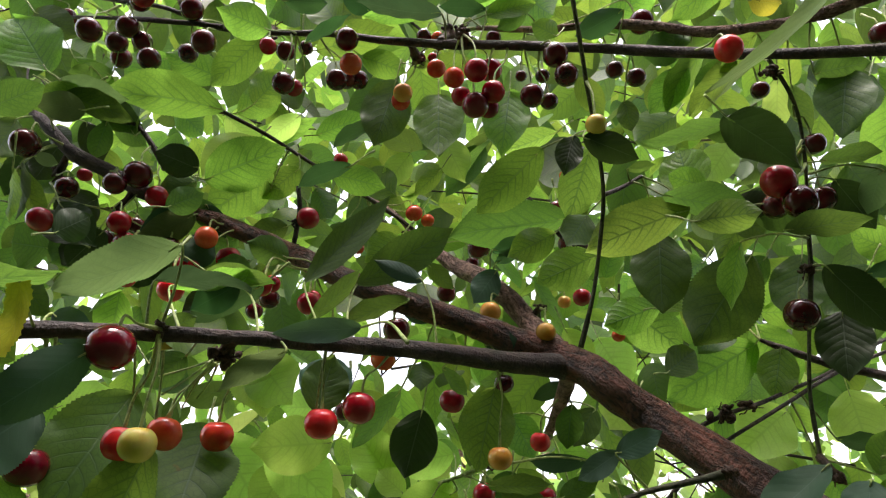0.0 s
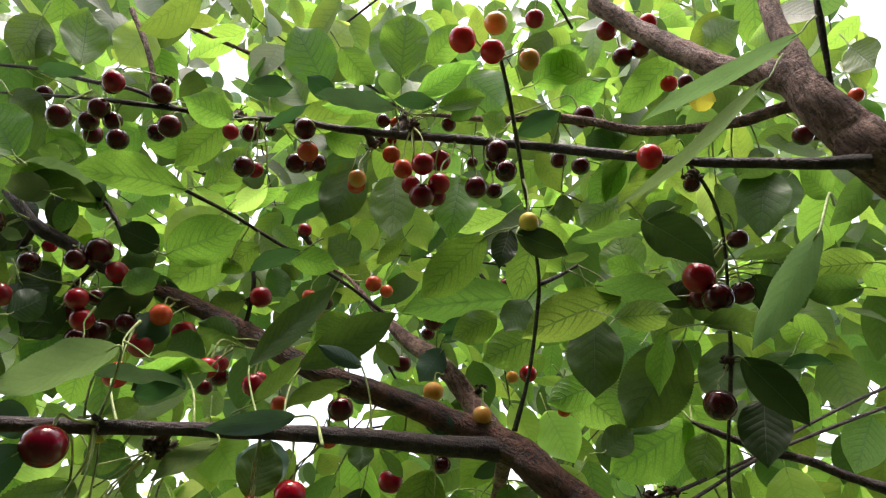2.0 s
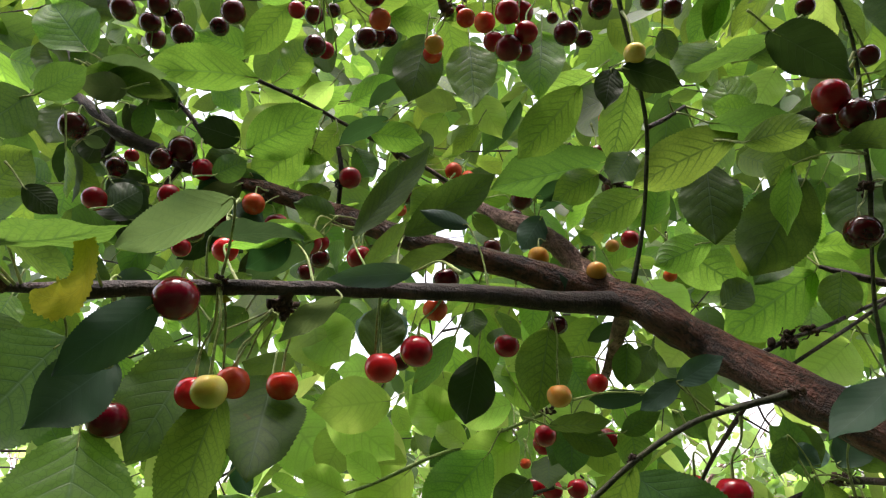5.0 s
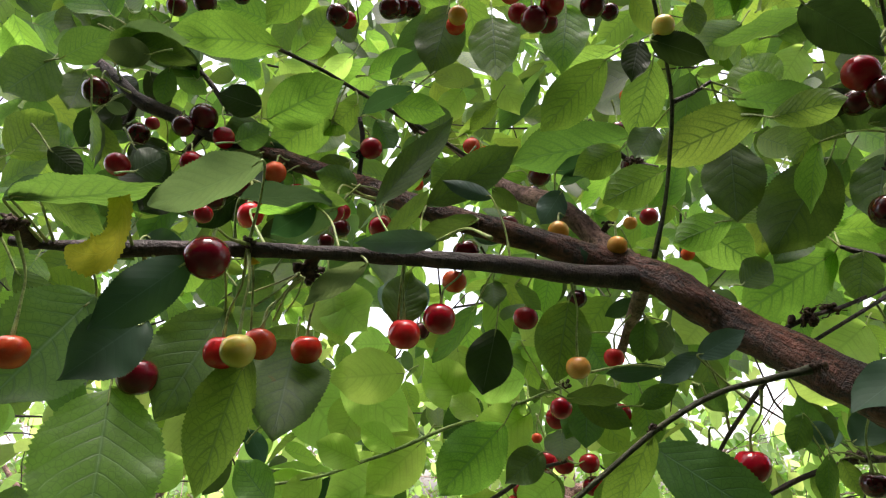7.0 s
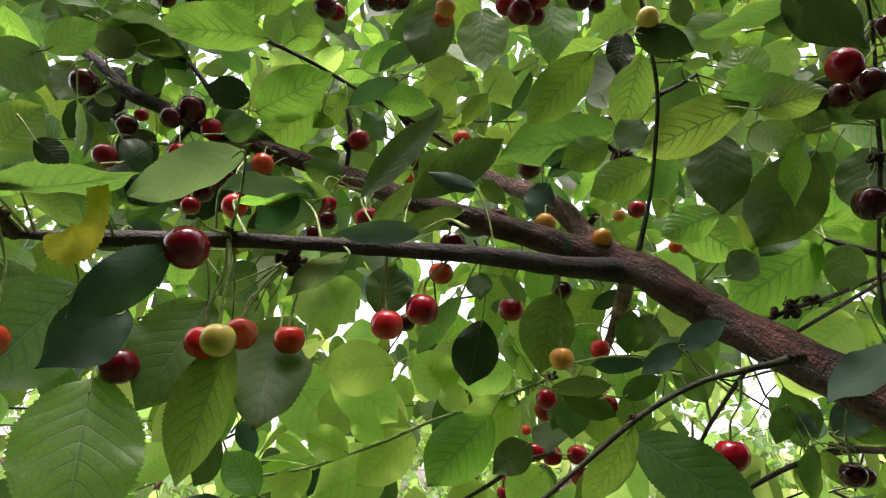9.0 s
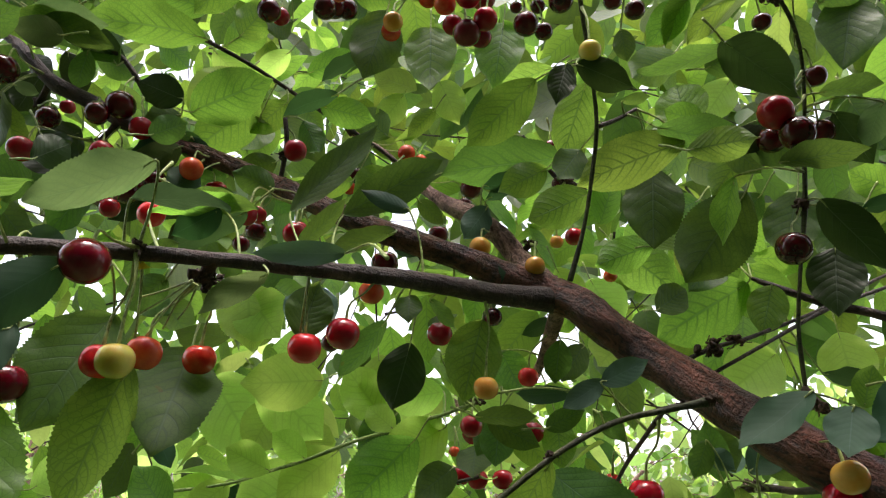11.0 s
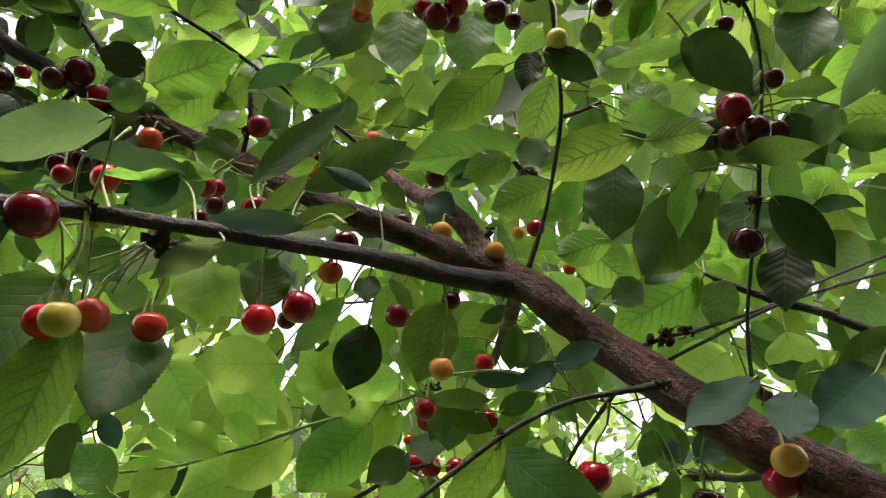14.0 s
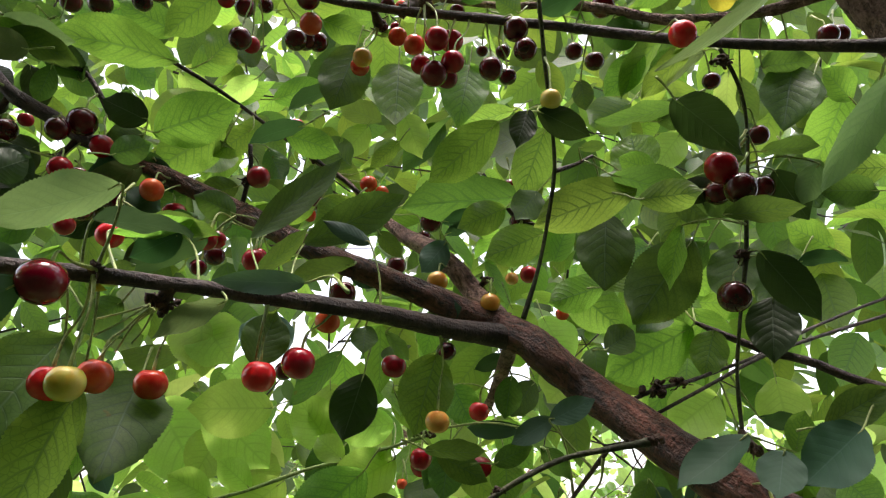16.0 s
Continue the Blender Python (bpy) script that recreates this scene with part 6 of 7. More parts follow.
leaf(second_branch, (0.1850, 0.3982, 1.9913), (0.1480, 0.3926, 1.9657), (-0.4590, -0.4543, 0.7635), 0.0260, "D", (0.1802, 0.3872, 1.9907))
leaf(second_branch, (0.0667, 0.4084, 2.0255), (0.0434, 0.4152, 2.0148), (-0.4763, -0.5577, 0.6798), 0.0142, "D", (0.0787, 0.4309, 2.0307))
leaf(second_branch, (0.0900, 0.4089, 2.0028), (0.0727, 0.4189, 2.0256), (0.4794, -0.6122, 0.6288), 0.0190, "M", (0.1000, 0.4220, 2.0244))
leaf(right_twig, (0.2093, 0.3670, 1.8117), (0.2378, 0.3280, 1.8002), (0.6444, 0.6077, -0.4641), 0.0228, "D", (0.2377, 0.3900, 1.8179))
leaf(right_twig, (0.2388, 0.3825, 1.7954), (0.2797, 0.3932, 1.7538), (-0.5327, 0.7824, -0.3226), 0.0273, "X", (0.2373, 0.3949, 1.7997))
leaf(right_twig, (0.2235, 0.4371, 1.8278), (0.1812, 0.4618, 1.7659), (-0.7894, 0.1435, 0.5969), 0.0518, "D", (0.2321, 0.4321, 1.8463))
leaf(right_twig, (0.2606, 0.4383, 1.8288), (0.2405, 0.4363, 1.7750), (0.8670, -0.3902, -0.3098), 0.0365, "D", (0.2662, 0.4389, 1.8498))
leaf(right_twig, (0.2575, 0.3793, 1.8557), (0.2861, 0.3930, 1.8255), (-0.6673, 0.6690, -0.3274), 0.0238, "X", (0.2363, 0.3755, 1.8523))
leaf(right_twig, (0.2412, 0.4461, 1.8784), (0.2114, 0.4660, 1.8359), (-0.7921, 0.1018, 0.6019), 0.0302, "M", (0.2497, 0.4403, 1.8966))
leaf(right_twig, (0.2012, 0.3320, 1.9351), (0.1760, 0.3429, 1.9119), (-0.6628, -0.6140, 0.4285), 0.0165, "M", (0.2061, 0.3348, 1.9169))
leaf(right_twig, (0.2108, 0.4286, 1.8614), (0.2307, 0.4265, 1.8362), (-0.5780, 0.6361, -0.5112), 0.0233, "D", (0.2009, 0.4296, 1.8799))
leaf(right_twig, (0.2681, 0.3899, 1.7931), (0.3011, 0.3863, 1.7967), (0.1382, 0.9373, -0.3201), 0.0154, "B", (0.2372, 0.3956, 1.7971))
leaf(right_twig, (0.2679, 0.4279, 1.6762), (0.2789, 0.4271, 1.7021), (-0.8095, 0.4666, 0.3563), 0.0181, "M", (0.2240, 0.4098, 1.6832))
leaf(right_twig, (0.2419, 0.3660, 1.8609), (0.2825, 0.3628, 1.8671), (0.1037, 0.9786, -0.1775), 0.0189, "D", (0.2357, 0.3709, 1.8623))
leaf(right_twig, (0.2016, 0.4061, 1.8226), (0.1915, 0.4253, 1.7811), (-0.9286, -0.3666, 0.0575), 0.0215, "M", (0.2377, 0.3900, 1.8179))
leaf(right_twig, (0.2145, 0.4062, 1.8619), (0.2466, 0.4044, 1.8331), (-0.5020, 0.6235, -0.5994), 0.0311, "D", (0.2365, 0.3771, 1.8490))
leaf(right_twig, (0.2941, 0.4123, 1.8885), (0.3033, 0.4029, 1.8421), (0.6837, -0.6777, 0.2708), 0.0358, "D", (0.2911, 0.4154, 1.9099))
leaf(right_twig, (0.2572, 0.4039, 1.8926), (0.2176, 0.4010, 1.8625), (-0.5935, -0.1347, 0.7935), 0.0278, "D", (0.2342, 0.3667, 1.8714))
leaf(right_twig, (0.1975, 0.4060, 1.8466), (0.2324, 0.4024, 1.8539), (0.2265, 0.3741, -0.8993), 0.0194, "X", (0.2371, 0.3817, 1.8390))
leaf(right_twig, (0.2491, 0.4200, 1.8556), (0.2184, 0.4100, 1.8454), (-0.1742, -0.3878, 0.9051), 0.0183, "X", (0.2371, 0.3817, 1.8390))
leaf(right_twig, (0.2819, 0.3677, 1.8566), (0.2731, 0.3800, 1.8302), (-0.8162, 0.3703, 0.4436), 0.0181, "O", (0.2361, 0.3740, 1.8556))
leaf(right_twig, (0.2593, 0.3951, 1.8597), (0.2805, 0.3910, 1.8394), (-0.4479, 0.6613, -0.6017), 0.0228, "X", (0.2365, 0.3771, 1.8490))
leaf(right_twig, (0.2072, 0.3553, 1.9323), (0.1620, 0.3709, 1.8992), (-0.3972, -0.9108, 0.1124), 0.0268, "O", (0.2075, 0.3360, 1.9156))
leaf(crossing_twig, (0.2712, 0.4269, 1.7818), (0.2609, 0.4227, 1.7329), (0.8498, -0.5095, -0.1351), 0.0349, "X", (0.2779, 0.4542, 1.7476))
leaf(crossing_twig, (0.2539, 0.4402, 1.7004), (0.2902, 0.4441, 1.6914), (-0.1903, 0.9053, -0.3796), 0.0173, "B", (0.2379, 0.4398, 1.7275))
leaf(crossing_twig, (0.2439, 0.4464, 1.6872), (0.2630, 0.4581, 1.6616), (-0.7895, 0.4923, -0.3666), 0.0196, "M", (0.2280, 0.4362, 1.7224))
leaf(right_branch, (0.2512, 0.5117, 1.7839), (0.2010, 0.5815, 1.7554), (-0.5030, -0.0079, 0.8642), 0.0546, "M", (0.2395, 0.4818, 1.7775))
leaf(right_branch, (0.1839, 0.5231, 1.8197), (0.1352, 0.5311, 1.8032), (-0.3449, -0.2101, 0.9148), 0.0311, "V", (0.1989, 0.5207, 1.8308))
leaf(right_branch, (0.1693, 0.4908, 1.8053), (0.2061, 0.5018, 1.8314), (-0.5571, -0.0989, 0.8246), 0.0269, "V", (0.1567, 0.4870, 1.8023))
leaf(right_branch, (0.1683, 0.4893, 1.7536), (0.2000, 0.5085, 1.7767), (-0.5926, 0.0062, 0.8055), 0.0259, "D", (0.1567, 0.4822, 1.7511))
leaf(right_branch, (0.2500, 0.5031, 1.7969), (0.2823, 0.5241, 1.7480), (-0.7884, 0.5441, -0.2871), 0.0389, "M", (0.2395, 0.4818, 1.7775))
leaf(right_branch, (0.3320, 0.4782, 1.6667), (0.3400, 0.4571, 1.6432), (0.5753, -0.5011, 0.6464), 0.0311, "M", (0.3280, 0.4885, 1.6843))
leaf(right_branch, (0.2443, 0.4561, 1.8347), (0.2189, 0.4642, 1.8085), (-0.7088, 0.0542, 0.7033), 0.0244, "D", (0.2552, 0.4527, 1.8519))
leaf(right_branch, (0.2138, 0.4937, 1.8471), (0.1775, 0.4761, 1.8208), (0.5234, 0.1701, -0.8350), 0.0259, "M", (0.2258, 0.4995, 1.8618))
leaf(right_branch, (0.2269, 0.4985, 1.8014), (0.1927, 0.4806, 1.7685), (0.7163, -0.0962, -0.6911), 0.0302, "D", (0.2395, 0.4818, 1.7775))
leaf(bud_twig, (0.2345, 0.4461, 1.7606), (0.2212, 0.4439, 1.7244), (0.8734, -0.3874, -0.2952), 0.0259, "M", (0.2431, 0.4501, 1.7354))
leaf(bud_twig, (0.3318, 0.6414, 1.7555), (0.2625, 0.6048, 1.7106), (0.5946, -0.1606, -0.7878), 0.0539, "L", (0.3441, 0.6479, 1.7694))
leaf(bud_twig, (0.3725, 0.6021, 1.7686), (0.3729, 0.5930, 1.7100), (0.8317, -0.5478, 0.0902), 0.0471, "L", (0.3724, 0.6046, 1.7905))
leaf(bud_twig, (0.3119, 0.4446, 1.8228), (0.2725, 0.4495, 1.7852), (0.6701, -0.1669, -0.7232), 0.0325, "D", (0.3234, 0.4431, 1.8398))
leaf(upper_left_twig, (-0.1921, 0.4515, 2.0520), (-0.1456, 0.4276, 2.0323), (0.0601, 0.7023, -0.7094), 0.0319, "M", (-0.2012, 0.4216, 2.0263))
leaf(upper_left_twig, (-0.1422, 0.4139, 2.0037), (-0.1850, 0.4310, 1.9675), (-0.6316, -0.6329, 0.4478), 0.0297, "M", (-0.1387, 0.4159, 2.0090))
leaf(upper_left_twig, (-0.1195, 0.4960, 2.0622), (-0.0448, 0.4862, 2.0821), (0.2048, 0.9276, -0.3124), 0.0359, "M", (-0.1348, 0.4980, 2.0641))
leaf(upper_left_twig, (-0.3035, 0.4466, 2.0911), (-0.3192, 0.4520, 2.1633), (-0.8722, -0.4637, -0.1558), 0.0428, "M", (-0.3163, 0.4428, 2.0747))
leaf(upper_left_twig, (-0.3514, 0.4391, 2.1432), (-0.3546, 0.4345, 2.0800), (0.7206, 0.6880, -0.0865), 0.0415, "M", (-0.3505, 0.4403, 2.1651))
leaf(upper_left_twig, (-0.1419, 0.4473, 2.0754), (-0.1029, 0.4471, 2.0727), (-0.0478, 0.6723, -0.7388), 0.0207, "B", (-0.1578, 0.4474, 2.0825))
leaf(upper_left_twig, (-0.3685, 0.4400, 2.1321), (-0.3270, 0.4343, 2.0889), (-0.7048, 0.1409, -0.6953), 0.0311, "M", (-0.3739, 0.4599, 2.0974))
leaf(spur_twig, (-0.0597, 0.3789, 1.8618), (-0.0960, 0.3843, 1.8507), (-0.1960, -0.9650, 0.1741), 0.0176, "B", (-0.0445, 0.3767, 1.8724))
leaf(spur_twig, (-0.0837, 0.4415, 1.8936), (-0.0430, 0.4455, 1.8844), (-0.2364, 0.4714, -0.8497), 0.0233, "M", (-0.1063, 0.4328, 1.8772))
leaf(spur_twig, (-0.0975, 0.4508, 1.8867), (-0.0824, 0.4519, 1.8580), (-0.8830, 0.0764, -0.4631), 0.0199, "D", (-0.1063, 0.4328, 1.8772))
leaf(grey_twig, (-0.2899, 0.5585, 2.1071), (-0.3237, 0.5484, 2.0610), (-0.4902, -0.7039, 0.5141), 0.0411, "M", (-0.2806, 0.5613, 2.1258))
leaf(grey_twig, (-0.2895, 0.5153, 2.2180), (-0.3043, 0.5044, 2.1467), (-0.6944, -0.6755, 0.2480), 0.0484, "L", (-0.3031, 0.4915, 2.2168))
leaf(grey_twig, (-0.2181, 0.5301, 2.0547), (-0.2760, 0.5194, 2.0791), (0.4166, -0.4225, 0.8049), 0.0342, "M", (-0.2036, 0.5328, 2.0546))
leaf(grey_twig, (-0.1095, 0.5550, 2.2279), (-0.0782, 0.5822, 2.3076), (0.6377, 0.6171, -0.4610), 0.0553, "L", (-0.1151, 0.5502, 2.2197))
leaf(grey_twig, (-0.2176, 0.5556, 2.0304), (-0.1819, 0.5715, 1.9955), (-0.7286, 0.1924, -0.6574), 0.0296, "L", (-0.2285, 0.5507, 2.0471))
leaf(left_twig, (-0.3721, 0.5323, 2.0832), (-0.3317, 0.5510, 2.0421), (-0.7282, 0.0729, -0.6815), 0.0342, "M", (-0.3828, 0.5274, 2.1001))
leaf(left_twig, (-0.3180, 0.3983, 2.0112), (-0.2775, 0.3921, 1.9833), (-0.4872, 0.3748, -0.7888), 0.0259, "D", (-0.3311, 0.4003, 2.0262))
leaf(left_twig, (-0.2770, 0.4510, 1.9953), (-0.3150, 0.4515, 1.9951), (-0.0117, -0.6409, 0.7675), 0.0190, "D", (-0.2696, 0.4278, 2.0336))
leaf(left_twig, (-0.2957, 0.3891, 2.0269), (-0.2553, 0.3876, 2.0266), (0.0398, 0.9950, 0.0921), 0.0186, "B", (-0.2756, 0.4292, 2.0354))
leaf(green_shoot, (-0.0989, 0.6355, 1.7229), (-0.1580, 0.5888, 1.7109), (-0.0476, -0.1907, 0.9805), 0.0518, "L", (-0.0865, 0.6453, 1.7314))
leaf(green_shoot, (-0.0491, 0.6453, 1.7501), (-0.0391, 0.6318, 1.6912), (0.9864, 0.0164, 0.1634), 0.0428, "L", (-0.0517, 0.6488, 1.7715))
leaf(green_shoot, (-0.0667, 0.6622, 1.6748), (-0.0040, 0.6204, 1.6426), (0.4233, -0.0613, 0.9039), 0.0570, "L", (-0.0757, 0.6181, 1.6629))
leaf(green_shoot, (-0.1855, 0.5325, 1.6084), (-0.2164, 0.5362, 1.6417), (-0.7246, -0.2389, -0.6465), 0.0302, "M", (-0.1747, 0.5312, 1.6027))
leaf(green_shoot, (-0.3353, 0.6181, 1.6245), (-0.3057, 0.6379, 1.6495), (-0.4969, -0.2896, 0.8181), 0.0363, "L", (-0.3461, 0.6108, 1.6213))
leaf(green_shoot, (-0.1517, 0.6888, 1.7102), (-0.1669, 0.6629, 1.6584), (0.8921, 0.2409, -0.3822), 0.0449, "L", (-0.1476, 0.6957, 1.7301))
leaf(green_shoot, (-0.1601, 0.6364, 1.7260), (-0.0968, 0.6519, 1.6714), (-0.6484, -0.0293, -0.7608), 0.0539, "L", (-0.1720, 0.6335, 1.7422))
leaf(green_shoot, (-0.2272, 0.7167, 1.7359), (-0.1603, 0.6903, 1.6536), (0.7902, 0.1579, 0.5922), 0.0696, "L", (-0.2370, 0.7205, 1.7540))
leaf(green_shoot, (-0.0082, 0.5417, 1.6641), (-0.0611, 0.5638, 1.6136), (-0.7084, -0.0986, 0.6989), 0.0492, "M", (0.0029, 0.5370, 1.6806))
leaf(green_shoot, (-0.0855, 0.6754, 1.6632), (-0.1439, 0.6964, 1.6170), (-0.6466, -0.1571, 0.7465), 0.0493, "L", (-0.0734, 0.6711, 1.6787))
leaf(green_shoot, (-0.0368, 0.6326, 1.6842), (-0.0790, 0.6373, 1.7365), (-0.7763, 0.0242, -0.6299), 0.0435, "L", (-0.0415, 0.6071, 1.6731))
leaf(green_shoot, (0.0131, 0.6086, 1.7101), (-0.0368, 0.5951, 1.6988), (-0.1749, -0.1704, 0.9697), 0.0354, "L", (0.0138, 0.5898, 1.6884))
leaf(green_shoot, (-0.2100, 0.7671, 1.5949), (-0.2922, 0.8139, 1.6322), (-0.4802, -0.1552, -0.8633), 0.0605, "L", (-0.1971, 0.7597, 1.5950))
leaf(green_shoot, (-0.3144, 0.7765, 1.6066), (-0.2928, 0.8012, 1.6496), (-0.7569, -0.3247, 0.5671), 0.0484, "L", (-0.3208, 0.7691, 1.5999))
leaf(green_shoot, (-0.3634, 0.6407, 1.7535), (-0.3068, 0.6325, 1.7704), (0.3144, 0.3507, -0.8821), 0.0332, "L", (-0.3786, 0.6430, 1.7550))
leaf(green_shoot, (0.0101, 0.5581, 1.7307), (0.0371, 0.5932, 1.7590), (-0.6387, -0.1229, 0.7596), 0.0358, "L", (0.0319, 0.5832, 1.6942))
leaf(green_shoot, (-0.1375, 0.7837, 1.7852), (-0.1704, 0.7325, 1.7733), (-0.0000, -0.2270, 0.9739), 0.0420, "L", (-0.1291, 0.7969, 1.7943))
leaf(green_shoot, (-0.1521, 0.7333, 1.6747), (-0.0920, 0.6965, 1.6724), (0.0211, 0.0984, -0.9949), 0.0435, "L", (-0.1658, 0.7417, 1.6813))
leaf(green_shoot, (0.0157, 0.5967, 1.6792), (-0.0398, 0.5801, 1.6437), (0.5192, 0.0787, -0.8510), 0.0446, "L", (0.0108, 0.5910, 1.6875))
leaf(green_shoot, (-0.0281, 0.6383, 1.6959), (-0.0615, 0.6275, 1.6620), (0.6879, 0.1173, -0.7162), 0.0332, "D", (-0.0350, 0.6050, 1.6748))
leaf(green_shoot, (-0.1200, 0.7252, 1.6408), (-0.1804, 0.6746, 1.6047), (0.4415, 0.1083, -0.8907), 0.0640, "L", (-0.1088, 0.7345, 1.6535))
leaf(green_shoot, (-0.2555, 0.6611, 1.6765), (-0.2402, 0.6714, 1.6455), (-0.8179, -0.2843, -0.5003), 0.0207, "B", (-0.2624, 0.6566, 1.6962))
leaf(green_shoot, (-0.3385, 0.7466, 1.6043), (-0.2870, 0.7479, 1.5909), (0.1731, 0.6617, 0.7295), 0.0245, "B", (-0.3540, 0.7462, 1.6143))
leaf(green_shoot, (-0.2987, 0.7466, 1.5967), (-0.3419, 0.7572, 1.5761), (-0.4584, -0.1825, 0.8698), 0.0281, "D", (-0.2846, 0.7432, 1.6094))
leaf(green_shoot, (-0.2409, 0.7373, 1.6111), (-0.2722, 0.7505, 1.5810), (-0.7055, -0.4747, 0.5262), 0.0208, "D", (-0.2299, 0.7327, 1.6277))
leaf(green_shoot, (-0.1804, 0.6933, 1.6324), (-0.1944, 0.7037, 1.6065), (-0.8889, -0.2647, 0.3739), 0.0161, "B", (-0.1880, 0.6530, 1.6308))
leaf(green_shoot, (-0.1064, 0.6278, 1.6519), (-0.1359, 0.6169, 1.6747), (0.6037, 0.0319, 0.7966), 0.0255, "L", (-0.1064, 0.6278, 1.6519))
leaf(green_shoot, (-0.1376, 0.6317, 1.6423), (-0.1817, 0.6369, 1.6624), (-0.4170, -0.0311, -0.9084), 0.0311, "L", (-0.1364, 0.6384, 1.6437))
leaf(green_shoot, (-0.1804, 0.6571, 1.6322), (-0.2151, 0.6533, 1.6039), (-0.6085, -0.1882, 0.7709), 0.0316, "L", (-0.1834, 0.6522, 1.6315))
leaf(green_shoot, (-0.0280, 0.5915, 1.6750), (-0.0528, 0.6056, 1.6959), (-0.6158, 0.0791, -0.7839), 0.0246, "L", (-0.0250, 0.6018, 1.6775))
leaf(green_shoot, (0.0108, 0.5910, 1.6875), (-0.0145, 0.5992, 1.6607), (-0.7357, -0.0617, 0.6745), 0.0242, "L", (0.0108, 0.5910, 1.6875))
leaf(lower_twig, (0.0657, 0.3767, 1.6342), (0.1138, 0.3456, 1.5933), (0.5770, -0.1595, 0.8011), 0.0326, "D", (0.0602, 0.3479, 1.6386))
leaf(lower_twig, (0.0635, 0.3644, 1.6393), (0.0382, 0.3811, 1.5983), (-0.8494, -0.3768, 0.3696), 0.0234, "M", (0.0602, 0.3479, 1.6386))
leaf(lower_twig, (0.0866, 0.3638, 1.6644), (0.1019, 0.3681, 1.6497), (-0.7076, 0.2788, -0.6492), 0.0100, "D", (0.0911, 0.3502, 1.6556))
leaf(lower_twig, (0.0861, 0.3491, 1.6617), (0.0993, 0.3552, 1.6481), (-0.7487, 0.3251, -0.5778), 0.0099, "D", (0.0885, 0.3499, 1.6542))
leaf(low_twig, (0.0393, 0.5790, 1.6624), (0.0356, 0.5519, 1.6350), (0.9952, -0.0499, -0.0848), 0.0287, "D", (0.0440, 0.6005, 1.6392))
leaf(low_twig, (0.0359, 0.6239, 1.6255), (-0.0004, 0.6012, 1.5967), (0.6233, -0.0059, -0.7820), 0.0380, "L", (0.0264, 0.6102, 1.6344))
leaf(low_twig, (-0.0568, 0.7235, 1.5924), (-0.0147, 0.7277, 1.6155), (-0.4799, -0.0256, 0.8770), 0.0337, "L", (-0.0523, 0.6772, 1.5935))
leaf(low_twig, (-0.1332, 0.7617, 1.5877), (-0.2104, 0.8159, 1.6185), (-0.4322, -0.1062, -0.8955), 0.0605, "L", (-0.1207, 0.7529, 1.5887))
leaf(low_twig, (0.0222, 0.5774, 1.6452), (-0.0084, 0.5592, 1.6217), (0.6032, 0.0144, -0.7975), 0.0287, "D", (0.0390, 0.6032, 1.6379))
leaf(hanging_twig, (0.2332, 0.5788, 1.6801), (0.2497, 0.5778, 1.6441), (-0.8311, 0.3934, -0.3931), 0.0285, "D", (0.2265, 0.5793, 1.7006))
leaf(hanging_twig, (0.2476, 0.5843, 1.6445), (0.2164, 0.5740, 1.6788), (0.7420, -0.3590, 0.5662), 0.0237, "D", (0.2581, 0.5878, 1.6389))
leaf(hanging_twig, (0.2535, 0.5160, 1.6537), (0.2938, 0.5297, 1.6696), (-0.3977, 0.1137, 0.9104), 0.0259, "M", (0.2394, 0.5112, 1.6541))
leaf(hanging_twig, (0.2536, 0.5313, 1.6424), (0.2941, 0.5263, 1.6484), (0.1832, 0.4090, -0.8940), 0.0190, "D", (0.2379, 0.5332, 1.6461))
leaf(hanging_twig, (0.2310, 0.5624, 1.6371), (0.2165, 0.5446, 1.6810), (0.9007, -0.4149, 0.1291), 0.0233, "D", (0.2357, 0.5681, 1.6290))
leaf(hanging_twig, (0.2429, 0.5980, 1.6451), (0.2736, 0.6230, 1.6689), (-0.7189, 0.2782, 0.6370), 0.0285, "B", (0.2322, 0.5894, 1.6429))
leaf(hanging_twig, (0.2094, 0.4673, 1.6395), (0.2406, 0.4745, 1.6622), (-0.6062, 0.2486, 0.7555), 0.0232, "B", (0.2201, 0.4656, 1.6295))
leaf(hanging_twig, (0.2053, 0.5110, 1.6261), (0.2150, 0.5220, 1.5991), (-0.8993, 0.4087, -0.1555), 0.0171, "M", (0.2038, 0.5116, 1.6234))
leaf(hanging_twig, (0.3028, 0.6556, 1.6884), (0.2501, 0.6425, 1.7124), (0.4576, -0.3339, 0.8241), 0.0332, "L", (0.3170, 0.6591, 1.6880))
leaf(hanging_twig, (0.1982, 0.4752, 1.6343), (0.1951, 0.4868, 1.6031), (-0.9923, -0.1084, 0.0603), 0.0154, "D", (0.2200, 0.4752, 1.6300))
leaf(hanging_twig, (0.2053, 0.4771, 1.6308), (0.2188, 0.4872, 1.6069), (-0.7698, 0.6146, -0.1723), 0.0135, "M", (0.2200, 0.4752, 1.6300))
leaf(hanging_twig, (0.1971, 0.4968, 1.6619), (0.1883, 0.5058, 1.6366), (-0.8489, 0.3295, 0.4132), 0.0171, "D", (0.2119, 0.4982, 1.6269))
leaf(hanging_twig, (0.2006, 0.5036, 1.6549), (0.2158, 0.5014, 1.6431), (-0.5511, 0.3213, -0.7701), 0.0155, "T", (0.2099, 0.5015, 1.6261))
leaf(upper_limb, (0.2537, 0.4164, 2.1008), (0.1986, 0.4444, 2.0536), (-0.6879, -0.5427, 0.4819), 0.0358, "M", (0.2651, 0.4107, 2.1165))
